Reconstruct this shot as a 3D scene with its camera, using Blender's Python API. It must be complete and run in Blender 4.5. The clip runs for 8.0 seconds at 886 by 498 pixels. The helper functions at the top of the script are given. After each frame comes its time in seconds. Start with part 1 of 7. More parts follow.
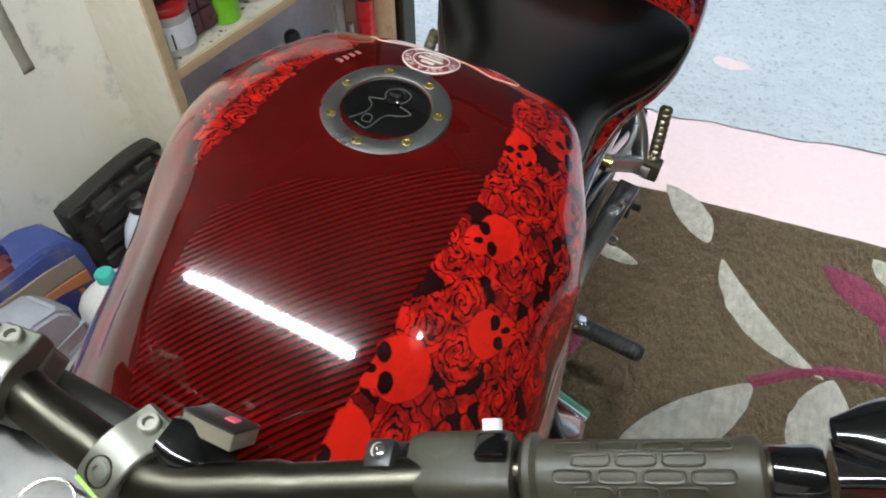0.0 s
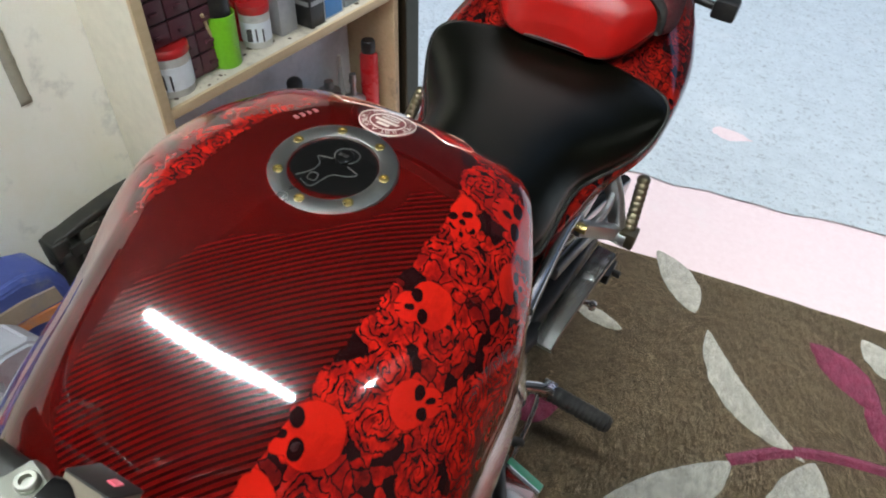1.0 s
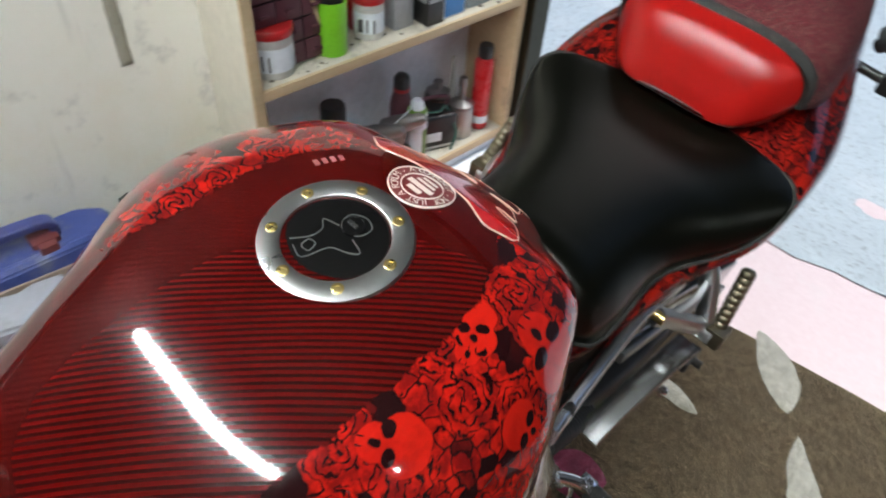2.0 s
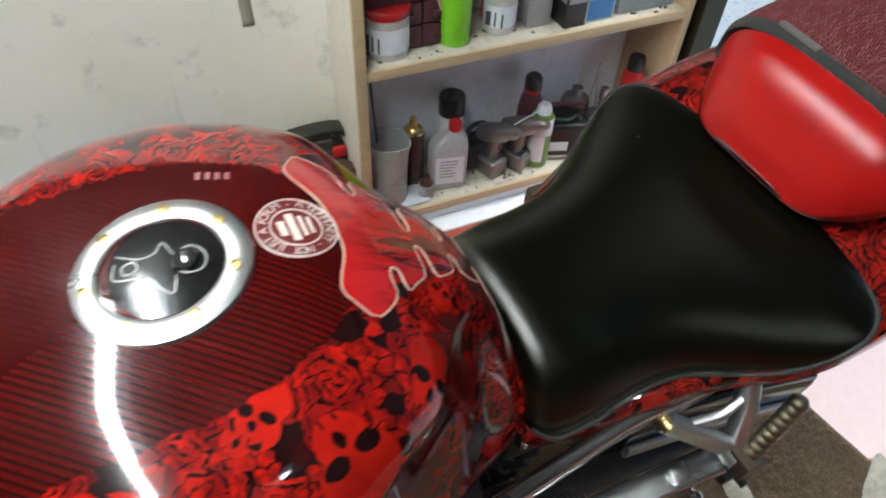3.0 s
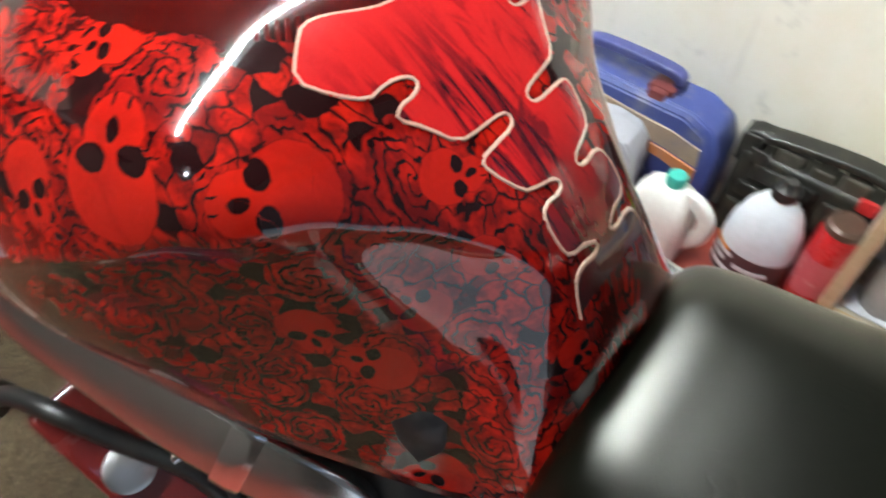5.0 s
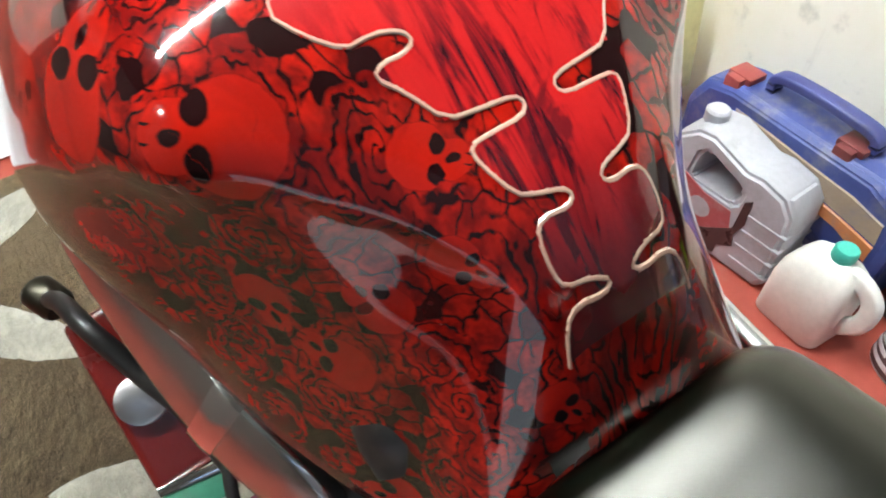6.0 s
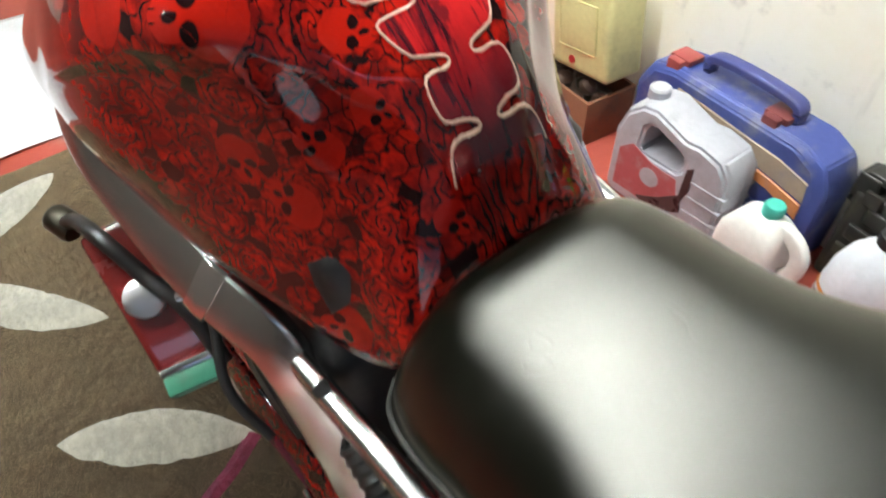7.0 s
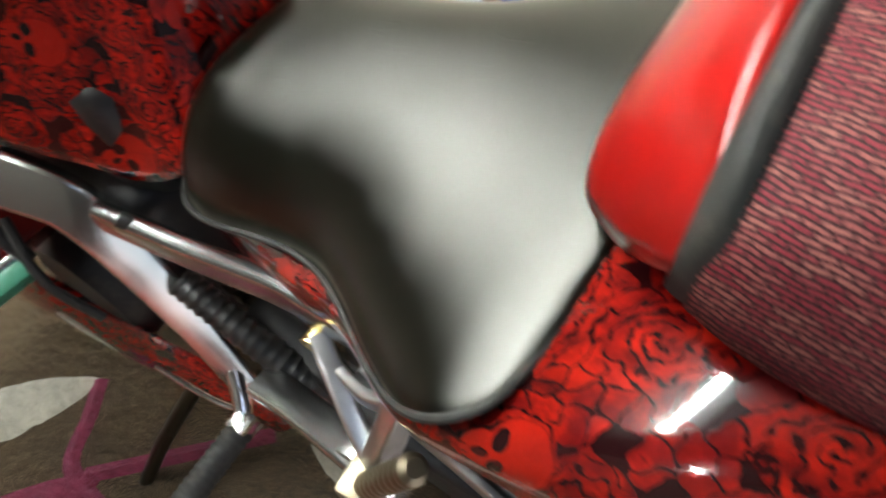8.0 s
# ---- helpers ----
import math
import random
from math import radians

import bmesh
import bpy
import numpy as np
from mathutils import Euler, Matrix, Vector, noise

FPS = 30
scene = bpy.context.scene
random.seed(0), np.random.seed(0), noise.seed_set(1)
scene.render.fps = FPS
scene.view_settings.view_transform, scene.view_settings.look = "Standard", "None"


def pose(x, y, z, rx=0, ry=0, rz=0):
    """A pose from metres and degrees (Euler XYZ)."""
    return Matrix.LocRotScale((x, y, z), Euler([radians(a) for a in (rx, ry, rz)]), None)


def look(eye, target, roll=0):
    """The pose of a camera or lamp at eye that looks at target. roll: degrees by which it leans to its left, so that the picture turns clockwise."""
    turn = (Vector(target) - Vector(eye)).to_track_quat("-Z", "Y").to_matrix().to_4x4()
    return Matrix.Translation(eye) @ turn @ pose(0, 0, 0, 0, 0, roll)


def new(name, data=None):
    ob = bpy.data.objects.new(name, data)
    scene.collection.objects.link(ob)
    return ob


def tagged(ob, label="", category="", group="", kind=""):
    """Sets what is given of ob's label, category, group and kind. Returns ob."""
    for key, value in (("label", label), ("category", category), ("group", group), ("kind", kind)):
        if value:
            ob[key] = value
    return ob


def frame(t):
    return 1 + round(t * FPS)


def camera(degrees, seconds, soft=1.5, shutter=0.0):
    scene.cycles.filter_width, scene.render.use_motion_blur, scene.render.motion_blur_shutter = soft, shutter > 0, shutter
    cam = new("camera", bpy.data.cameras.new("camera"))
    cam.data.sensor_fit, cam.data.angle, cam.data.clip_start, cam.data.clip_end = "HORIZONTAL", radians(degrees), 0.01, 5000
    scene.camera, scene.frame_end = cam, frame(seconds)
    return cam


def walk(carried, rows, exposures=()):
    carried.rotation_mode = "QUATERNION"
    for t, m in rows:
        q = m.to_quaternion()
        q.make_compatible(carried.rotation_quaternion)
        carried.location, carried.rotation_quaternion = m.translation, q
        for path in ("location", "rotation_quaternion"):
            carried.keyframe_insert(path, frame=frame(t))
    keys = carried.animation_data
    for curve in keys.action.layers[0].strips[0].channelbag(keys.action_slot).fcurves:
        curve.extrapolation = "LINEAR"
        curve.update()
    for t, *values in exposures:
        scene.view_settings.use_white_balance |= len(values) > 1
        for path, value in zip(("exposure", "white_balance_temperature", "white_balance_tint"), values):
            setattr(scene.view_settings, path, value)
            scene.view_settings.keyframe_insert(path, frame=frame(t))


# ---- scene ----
cam = camera(67.5, 8.0, soft=1.9, shutter=0.4)
EXPOSURES = [(0.0, 0.55, 6200, 8), (2.5, 0.62, 6200, 8), (3.4, 0.70, 6250, 8), (4.5, 1.35, 6350, 8), (5.2, 1.48, 6400, 8), (6.4, 1.6, 6550, 8), (8.0, 1.6, 6650, 8)]
PATH = [
    (0, (0.245, -0.39, 1.206), (-0.363, 0.833, -0.255), -0.5),
    (0.5, (0.272, -0.38, 1.205), (-0.353, 0.868, -0.227), 1.3),
    (1, (0.288, -0.352, 1.212), (-0.389, 0.949, -0.147), 2.3),
    (1.5, (0.273, -0.31, 1.216), (-0.457, 0.967, -0.14), 4.5),
    (1.7, (0.261, -0.271, 1.211), (-0.52, 0.97, -0.149), 5.0),
    (2.8, (0.3, -0.024, 1.188), (-0.874, 0.651, -0.283), 3.2),
    (3, (0.31, 0.018, 1.193), (-0.883, 0.695, -0.262), 3.2),
    (3.5, (0.299, 0.112, 1.179), (-0.891, 0.761, -0.291), 3.1),
    (4, (0.252, 0.188, 1.13), (-0.977, 0.526, -0.411), 6.2),
    (4.2, (0.239, 0.211, 1.099), (-0.954, 0.37, -0.498), 7.9),
    (4.5, (0.225, 0.229, 1.072), (-0.919, 0.102, -0.564), 8.5),
    (5, (0.223, 0.294, 1.028), (-0.825, -0.482, -0.488), 1.6),
    (5.2, (0.221, 0.316, 1.023), (-0.736, -0.644, -0.448), -0.8),
    (6.3, (0.13, 0.339, 0.98), (-0.581, -0.786, -0.513), -0.8),
    (6.5, (0.133, 0.363, 0.987), (-0.589, -0.766, -0.498), -1.2),
    (7, (0.192, 0.472, 1.005), (-0.571, -0.668, -0.45), -1.8),
    (7.5, (0.247, 0.561, 1.0), (-0.614, -0.41, -0.522), -2.8),
    (8, (0.278, 0.619, 0.983), (-0.755, -0.082, -0.58), -2.2),
]
walk(cam, [(t, look(eye, target, roll)) for t, eye, target, roll in PATH], EXPOSURES)

# ---- daylight, sun, strip light ----
world = bpy.data.worlds.new("world")
scene.world = world
world.use_nodes = True
wn, wl = world.node_tree.nodes, world.node_tree.links
sky = wn.new("ShaderNodeTexSky")
sky.sky_type, sky.sun_disc = "NISHITA", False
sky.sun_elevation, sky.sun_rotation = radians(52), radians(-25)
wl.new(sky.outputs[0], wn["Background"].inputs[0])
wn["Background"].inputs[1].default_value = 0.15
sun = new("sun", bpy.data.lights.new("sun", "SUN"))
sun.data.energy, sun.data.angle, sun.data.color = 2.2, radians(14), (1.0, 0.97, 0.93)
sun.matrix_world = look((1.2, 4.0, 7.0), (0.3, 1.6, 0.0))
TUBES, TUBE_GLOW = (((-0.93, -0.41, 2.18), (1.00, -0.56, 2.18)), ((1.84, -0.20, 2.18), (2.00, -0.19, 2.18))), 190.0

# ---- materials ----
class Nodes:
    """A small builder for node materials."""

    def __init__(self, name):
        self.mat = bpy.data.materials.new(name)
        self.mat.use_nodes = True
        self.tree = self.mat.node_tree
        self.bsdf = self.tree.nodes["Principled BSDF"]

    def node(self, kind):
        return self.tree.nodes.new(kind)

    def put(self, socket, value):
        if isinstance(value, bpy.types.NodeSocket):
            self.tree.links.new(value, socket)
        elif isinstance(value, (tuple, list)) and len(value) == 3 and socket.type == "RGBA":
            socket.default_value = (*value, 1)
        else:
            socket.default_value = value

    def math(self, op, a, b=0.0, c=0.0, clamp=False):
        n = self.node("ShaderNodeMath")
        n.operation, n.use_clamp = op, clamp
        for s, v in zip(n.inputs, (a, b, c)):
            self.put(s, v)
        return n.outputs[0]

    def vec(self, op, a, b=(0, 0, 0), out=0):
        n = self.node("ShaderNodeVectorMath")
        n.operation = op
        self.put(n.inputs[0], a)
        self.put(n.inputs[1], b)
        return n.outputs[out]

    def mix(self, factor, a, b):
        n = self.node("ShaderNodeMix")
        n.data_type = "RGBA"
        self.put(n.inputs[0], factor)
        self.put(n.inputs[6], a)
        self.put(n.inputs[7], b)
        return n.outputs[2]

    def coords(self, what="Object"):
        return self.node("ShaderNodeTexCoord").outputs[what]

    def noise(self, vector, scale, detail=4.0, rough=0.55, distortion=0.0, out=0):
        n = self.node("ShaderNodeTexNoise")
        self.put(n.inputs["Vector"], vector)
        for key, v in (("Scale", scale), ("Detail", detail), ("Roughness", rough), ("Distortion", distortion)):
            n.inputs[key].default_value = v
        return n.outputs[out]

    def ramp(self, factor, *stops):
        n = self.node("ShaderNodeValToRGB")
        self.put(n.inputs[0], factor)
        els = n.color_ramp.elements
        while len(els) < len(stops):
            els.new(0.5)
        for el, (pos, col) in zip(els, stops):
            el.position = pos
            el.color = (*col, 1) if isinstance(col, tuple) else (col, col, col, 1)
        return n.outputs[0]

    def step(self, value, low, high):
        n = self.node("ShaderNodeMapRange")
        n.interpolation_type = "SMOOTHSTEP"
        self.put(n.inputs[0], value)
        n.inputs[1].default_value, n.inputs[2].default_value = low, high
        return n.outputs[0]

    def bump(self, height, strength, distance):
        n = self.node("ShaderNodeBump")
        self.put(n.inputs["Height"], height)
        n.inputs["Strength"].default_value, n.inputs["Distance"].default_value = strength, distance
        self.put(self.bsdf.inputs["Normal"], n.outputs[0])

    def done(self, colour, rough=0.5, metal=0.0, **more):
        self.put(self.bsdf.inputs["Base Color"], colour)
        self.put(self.bsdf.inputs["Roughness"], rough)
        self.put(self.bsdf.inputs["Metallic"], metal)
        for key, value in more.items():
            self.put(self.bsdf.inputs[key.replace("_", " ")], value)
        return self.mat


def worn(name, colour, rough=0.5, metal=0.0, dirt=(0.12, 0.10, 0.08), amount=0.25, size=30.0, bump=0.15, depth=0.0006, grain=6.0, coat=0.0):
    """A plain surface with broad stains, fine grain and slight relief."""
    m = Nodes(name)
    p = m.coords()
    broad = m.noise(p, size, 5.0, 0.65)
    fine = m.noise(p, size * grain, 3.0, 0.6)
    stain = m.math("MULTIPLY", m.step(broad, 0.48, 0.72), amount)
    light = tuple(min(1.0, c * 1.08 + 0.01) for c in colour)
    dark = tuple(c * 0.86 for c in colour)
    col = m.mix(stain, m.mix(fine, dark, light), dirt)
    m.bump(m.math("ADD", fine, m.math("MULTIPLY", broad, 0.5)), bump, depth or 0.0006)
    r = m.math("ADD", m.math("MULTIPLY", broad, 0.22), rough - 0.11, clamp=True)
    return m.done(col, r, metal, Coat_Weight=coat)


def wall_paint():
    m = Nodes("wall_paint")
    p = m.coords()
    broad = m.noise(p, 2.2, 6.0, 0.62)
    mid = m.noise(p, 11.0, 5.0, 0.6)
    fine = m.noise(p, 140.0, 3.0, 0.6)
    col = m.mix(m.step(broad, 0.40, 0.7), (0.91, 0.89, 0.80), (0.85, 0.80, 0.65))
    col = m.mix(m.math("MULTIPLY", m.step(mid, 0.57, 0.72), 0.42), col, (0.38, 0.37, 0.34))
    streak = m.noise(m.vec("MULTIPLY", p, (9.0, 9.0, 1.1)), 2.0, 5.0, 0.6)
    col = m.mix(m.math("MULTIPLY", m.step(streak, 0.62, 0.80), 0.35), col, (0.44, 0.42, 0.37))
    m.bump(m.math("ADD", m.math("MULTIPLY", fine, 0.4), mid), 0.35, 0.004)
    return m.done(col, 0.7)


def floor_paint():
    m = Nodes("floor_paint")
    p = m.coords()
    broad = m.noise(p, 3.0, 6.0, 0.65)
    fine = m.noise(p, 60.0, 5.0, 0.65)
    col = m.mix(fine, (0.34, 0.056, 0.040), (0.44, 0.088, 0.060))
    col = m.mix(m.math("MULTIPLY", m.step(broad, 0.55, 0.75), 0.5), col, (0.32, 0.24, 0.20))
    m.bump(fine, 0.2, 0.002)
    return m.done(col, 0.5)


# the red floor paint again, paled to carry the daylight by the door
def lit_floor_paint():
    m = Nodes("lit_floor_paint")
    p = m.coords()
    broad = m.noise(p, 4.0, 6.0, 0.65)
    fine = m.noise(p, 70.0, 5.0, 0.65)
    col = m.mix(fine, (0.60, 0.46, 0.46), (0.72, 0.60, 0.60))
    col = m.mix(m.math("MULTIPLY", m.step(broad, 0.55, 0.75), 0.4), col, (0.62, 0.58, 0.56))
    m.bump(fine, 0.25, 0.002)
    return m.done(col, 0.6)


def concrete():
    m = Nodes("rough_concrete")
    p = m.coords()
    broad = m.noise(p, 1.5, 6.0, 0.65)
    mid = m.noise(p, 14.0, 6.0, 0.7)
    fine = m.noise(p, 60.0, 4.0, 0.7)
    col = m.mix(mid, (0.40, 0.46, 0.485), (0.64, 0.705, 0.735))
    col = m.mix(m.math("MULTIPLY", m.step(broad, 0.52, 0.7), 0.5), col, (0.66, 0.68, 0.69))
    col = m.mix(m.math("MULTIPLY", m.step(fine, 0.54, 0.66), 0.55), col, (0.22, 0.24, 0.25))
    m.bump(m.math("ADD", m.math("MULTIPLY", mid, 1.0), m.math("MULTIPLY", fine, 0.7)), 0.9, 0.022)
    return m.done(col, 0.85)


def pile(name, dark, light, sheen, tint, size=900.0):
    """Cut wool pile: crushed patches and single tufts."""
    m = Nodes(name)
    p = m.coords()
    patch = m.noise(p, 22.0, 6.0, 0.72)
    streak = m.noise(m.vec("MULTIPLY", p, (1.0, 0.45, 1.0)), 75.0, 5.0, 0.65)
    tuft = m.noise(p, size * 0.45, 3.0, 0.7)
    f = m.math("ADD", m.math("MULTIPLY", patch, 0.55), m.math("MULTIPLY", streak, 0.45))
    col = m.mix(m.step(f, 0.40, 0.62), dark, light)
    col = m.mix(m.math("MULTIPLY", m.step(tuft, 0.5, 0.7), 0.4), col, tuple(c * 0.55 for c in dark))
    m.bump(m.math("ADD", m.math("MULTIPLY", streak, 2.0), m.math("MULTIPLY", tuft, 0.8)), 1.0, 0.008)
    return m.done(col, 0.95, Sheen_Weight=sheen, Sheen_Roughness=0.30, Sheen_Tint=(*tint, 1))


def timber(name, dark, light):
    m = Nodes(name)
    p = m.coords()
    grain = m.noise(m.vec("MULTIPLY", p, (40.0, 3.0, 40.0)), 2.0, 6.0, 0.6, 0.5)
    blot = m.noise(p, 14.0, 5.0, 0.65)
    col = m.mix(grain, dark, light)
    col = m.mix(m.math("MULTIPLY", m.step(blot, 0.55, 0.75), 0.5), col, (0.20, 0.16, 0.12))
    m.bump(grain, 0.3, 0.001)
    return m.done(col, 0.65)


def leather(name, colour, gloss, rough=0.36):
    """Seat vinyl: fine creases over a broad soft gloss."""
    m = Nodes(name)
    p = m.coords()
    cell = m.node("ShaderNodeTexVoronoi")
    cell.feature = "DISTANCE_TO_EDGE"
    m.put(cell.inputs["Vector"], p)
    cell.inputs["Scale"].default_value = 420.0
    broad = m.noise(p, 9.0, 3.0, 0.5)
    fold = m.math("ABSOLUTE", m.math("SUBTRACT", m.noise(m.vec("MULTIPLY", p, (1.0, 0.4, 1.0)), 38.0, 2.0, 0.45, 0.4), 0.5))
    line = m.math("MULTIPLY", m.step(fold, 0.022, 0.0), m.step(m.noise(p, 17.0, 2.0, 0.5), 0.54, 0.66))
    # short scuffs across the seat
    thin = m.noise(m.vec("MULTIPLY", p, (1.0, 0.07, 0.5)), 420.0, 1.0, 0.5, 0.6)
    scuff = m.math("MULTIPLY", m.step(thin, 0.66, 0.72), m.step(m.noise(p, 13.0, 3.0, 0.6), 0.50, 0.62))
    line = m.math("ADD", line, m.math("MULTIPLY", scuff, 0.8))
    h = m.math("SUBTRACT", m.math("MULTIPLY", m.step(cell.outputs[0], 0.0, 0.12), 0.3), m.math("MULTIPLY", line, 1.6))
    relief = m.node("ShaderNodeBump")
    m.put(relief.inputs["Height"], h)
    relief.inputs["Strength"].default_value, relief.inputs["Distance"].default_value = 0.12, 0.0005
    flat, shine, blend, fres = m.node("ShaderNodeBsdfDiffuse"), m.node("ShaderNodeBsdfAnisotropic"), m.node("ShaderNodeMixShader"), m.node("ShaderNodeFresnel")
    shine.distribution = "BECKMANN"
    for n in (flat, shine, fres):
        m.put(n.inputs["Normal"], relief.outputs[0])
    m.put(flat.inputs["Color"], m.mix(broad, tuple(c * 0.8 for c in colour), tuple(c * 1.2 for c in colour)))
    m.put(shine.inputs["Color"], gloss)
    m.put(shine.inputs["Roughness"], m.math("ADD", m.math("MULTIPLY", broad, 0.05), rough - 0.025))
    fres.inputs["IOR"].default_value = 1.5
    m.put(blend.inputs[0], fres.outputs[0])
    m.put(blend.inputs[1], flat.outputs[0])
    m.put(blend.inputs[2], shine.outputs[0])
    m.put(m.tree.nodes["Material Output"].inputs["Surface"], blend.outputs[0])
    m.tree.nodes.remove(m.bsdf)
    return m.mat


def mesh_cloth():
    """Dark red knitted fabric with a raised slanting weave."""
    m = Nodes("mesh_cloth")
    p = m.coords()
    part_xyz = m.node("ShaderNodeSeparateXYZ")
    m.put(part_xyz.inputs[0], p)
    skew = m.node("ShaderNodeCombineXYZ")
    m.put(skew.inputs[0], m.math("MULTIPLY", part_xyz.outputs[1], 380.0))
    m.put(skew.inputs[1], m.math("ADD", m.math("MULTIPLY", m.math("SUBTRACT", m.math("ABSOLUTE", part_xyz.outputs[0]), part_xyz.outputs[2]), 430.0), m.math("ADD", m.math("MULTIPLY", part_xyz.outputs[1], -60.0), m.math("MULTIPLY", m.noise(p, 110.0, 2.0, 0.5), 1.6))))
    w = skew.outputs[0]
    n = m.node("ShaderNodeTexBrick")
    m.put(n.inputs["Vector"], w)
    for key, v in (("Scale", 0.5), ("Mortar Size", 0.16), ("Mortar Smooth", 0.4), ("Brick Width", 1.7), ("Row Height", 0.62)):
        n.inputs[key].default_value = v
    n.inputs["Color1"].default_value, n.inputs["Color2"].default_value = (0.19, 0.020, 0.030, 1), (0.27, 0.12, 0.095, 1)
    n.inputs["Mortar"].default_value, n.inputs["Bias"].default_value = (0.030, 0.008, 0.009, 1), -0.25
    fine = m.noise(p, 700.0, 2.0, 0.6)
    col = m.mix(m.math("MULTIPLY", m.step(fine, 0.45, 0.7), 0.6), n.outputs[0], (0.040, 0.009, 0.011))
    m.bump(m.math("SUBTRACT", 1.0, n.outputs[1]), 0.8, 0.0015)
    return m.done(col, 0.7, Specular_IOR_Level=0.2)


def metal(name, colour, rough, size=60.0, bump=0.05, blotch=0.3):
    m = Nodes(name)
    p = m.coords()
    a = m.noise(p, size, 4.0, 0.6)
    b = m.noise(p, size * 8.0, 3.0, 0.6)
    col = m.mix(m.math("MULTIPLY", m.step(a, 0.55, 0.75), blotch), colour, tuple(c * 0.45 for c in colour))
    m.bump(b, bump, 0.0006)
    return m.done(col, m.math("ADD", m.math("MULTIPLY", a, 0.2), max(0.02, rough - 0.1)), 1.0)


def skull_group():
    """Node group: one printed skull, with hollow eyes and nose, at a place of the sheet."""
    g = bpy.data.node_groups.new("skull_print", "ShaderNodeTree")
    for name, kind in (("Sheet", "NodeSocketVector"), ("Place", "NodeSocketVector"), ("Turn", "NodeSocketFloat"), ("Size", "NodeSocketFloat"), ("Bone", "NodeSocketFloat"), ("Hole", "NodeSocketFloat")):
        g.interface.new_socket(name, in_out="INPUT", socket_type=kind)
    for name in ("Bone", "Hole"):
        g.interface.new_socket(name, in_out="OUTPUT", socket_type="NodeSocketFloat")
    n, l = g.nodes, g.links
    gi, go = n.new("NodeGroupInput"), n.new("NodeGroupOutput")

    def vm(op, a, b):
        x = n.new("ShaderNodeVectorMath")
        x.operation = op
        for s, v in zip(x.inputs, (a, b)):
            if isinstance(v, bpy.types.NodeSocket):
                l.new(v, s)
            else:
                s.default_value = v
        return x

    def mm(op, a, b=0.0):
        x = n.new("ShaderNodeMath")
        x.operation = op
        for s, v in zip(x.inputs, (a, b)):
            if isinstance(v, bpy.types.NodeSocket):
                l.new(v, s)
            else:
                s.default_value = v
        return x.outputs[0]

    rel = vm("SUBTRACT", gi.outputs["Sheet"], gi.outputs["Place"]).outputs[0]
    rot = n.new("ShaderNodeVectorRotate")
    rot.rotation_type = "Z_AXIS"
    l.new(rel, rot.inputs["Vector"])
    l.new(gi.outputs["Turn"], rot.inputs["Angle"])
    div = n.new("ShaderNodeVectorMath")
    div.operation = "SCALE"
    l.new(rot.outputs[0], div.inputs[0])
    l.new(mm("DIVIDE", 1.0, gi.outputs["Size"]), div.inputs["Scale"])
    q = div.outputs[0]

    def blob(x, y, w, h, soft):
        s = vm("MULTIPLY", vm("SUBTRACT", q, (x, y, 0)).outputs[0], (1 / w, 1 / h, 0)).outputs[0]
        r = vm("LENGTH", s, (0, 0, 0)).outputs["Value"]
        k = n.new("ShaderNodeMapRange")
        k.interpolation_type = "SMOOTHSTEP"
        l.new(r, k.inputs[0])
        k.inputs[1].default_value, k.inputs[2].default_value, k.inputs[3].default_value, k.inputs[4].default_value = 1.0 + soft, 1.0 - soft, 0.0, 1.0
        return k.outputs[0]

    bone = mm("MAXIMUM", blob(0.05, 0.52, 1.0, 0.92, 0.04), blob(0.0, -0.40, 0.62, 0.62, 0.06))
    hole = mm("MAXIMUM", mm("MAXIMUM", blob(-0.44, 0.0, 0.30, 0.25, 0.10), blob(0.44, 0.03, 0.33, 0.24, 0.10)), blob(0.0, -0.44, 0.15, 0.22, 0.15))
    hole = mm("MAXIMUM", hole, mm("MAXIMUM", blob(-0.2, -0.90, 0.03, 0.14, 0.3), blob(0.12, -0.92, 0.03, 0.13, 0.3)))
    l.new(mm("MAXIMUM", gi.outputs["Bone"], bone), go.inputs["Bone"])
    l.new(mm("MAXIMUM", mm("MULTIPLY", gi.outputs["Hole"], mm("SUBTRACT", 1.0, bone)), hole), go.inputs["Hole"])
    return g


SKULL_PRINT = skull_group()


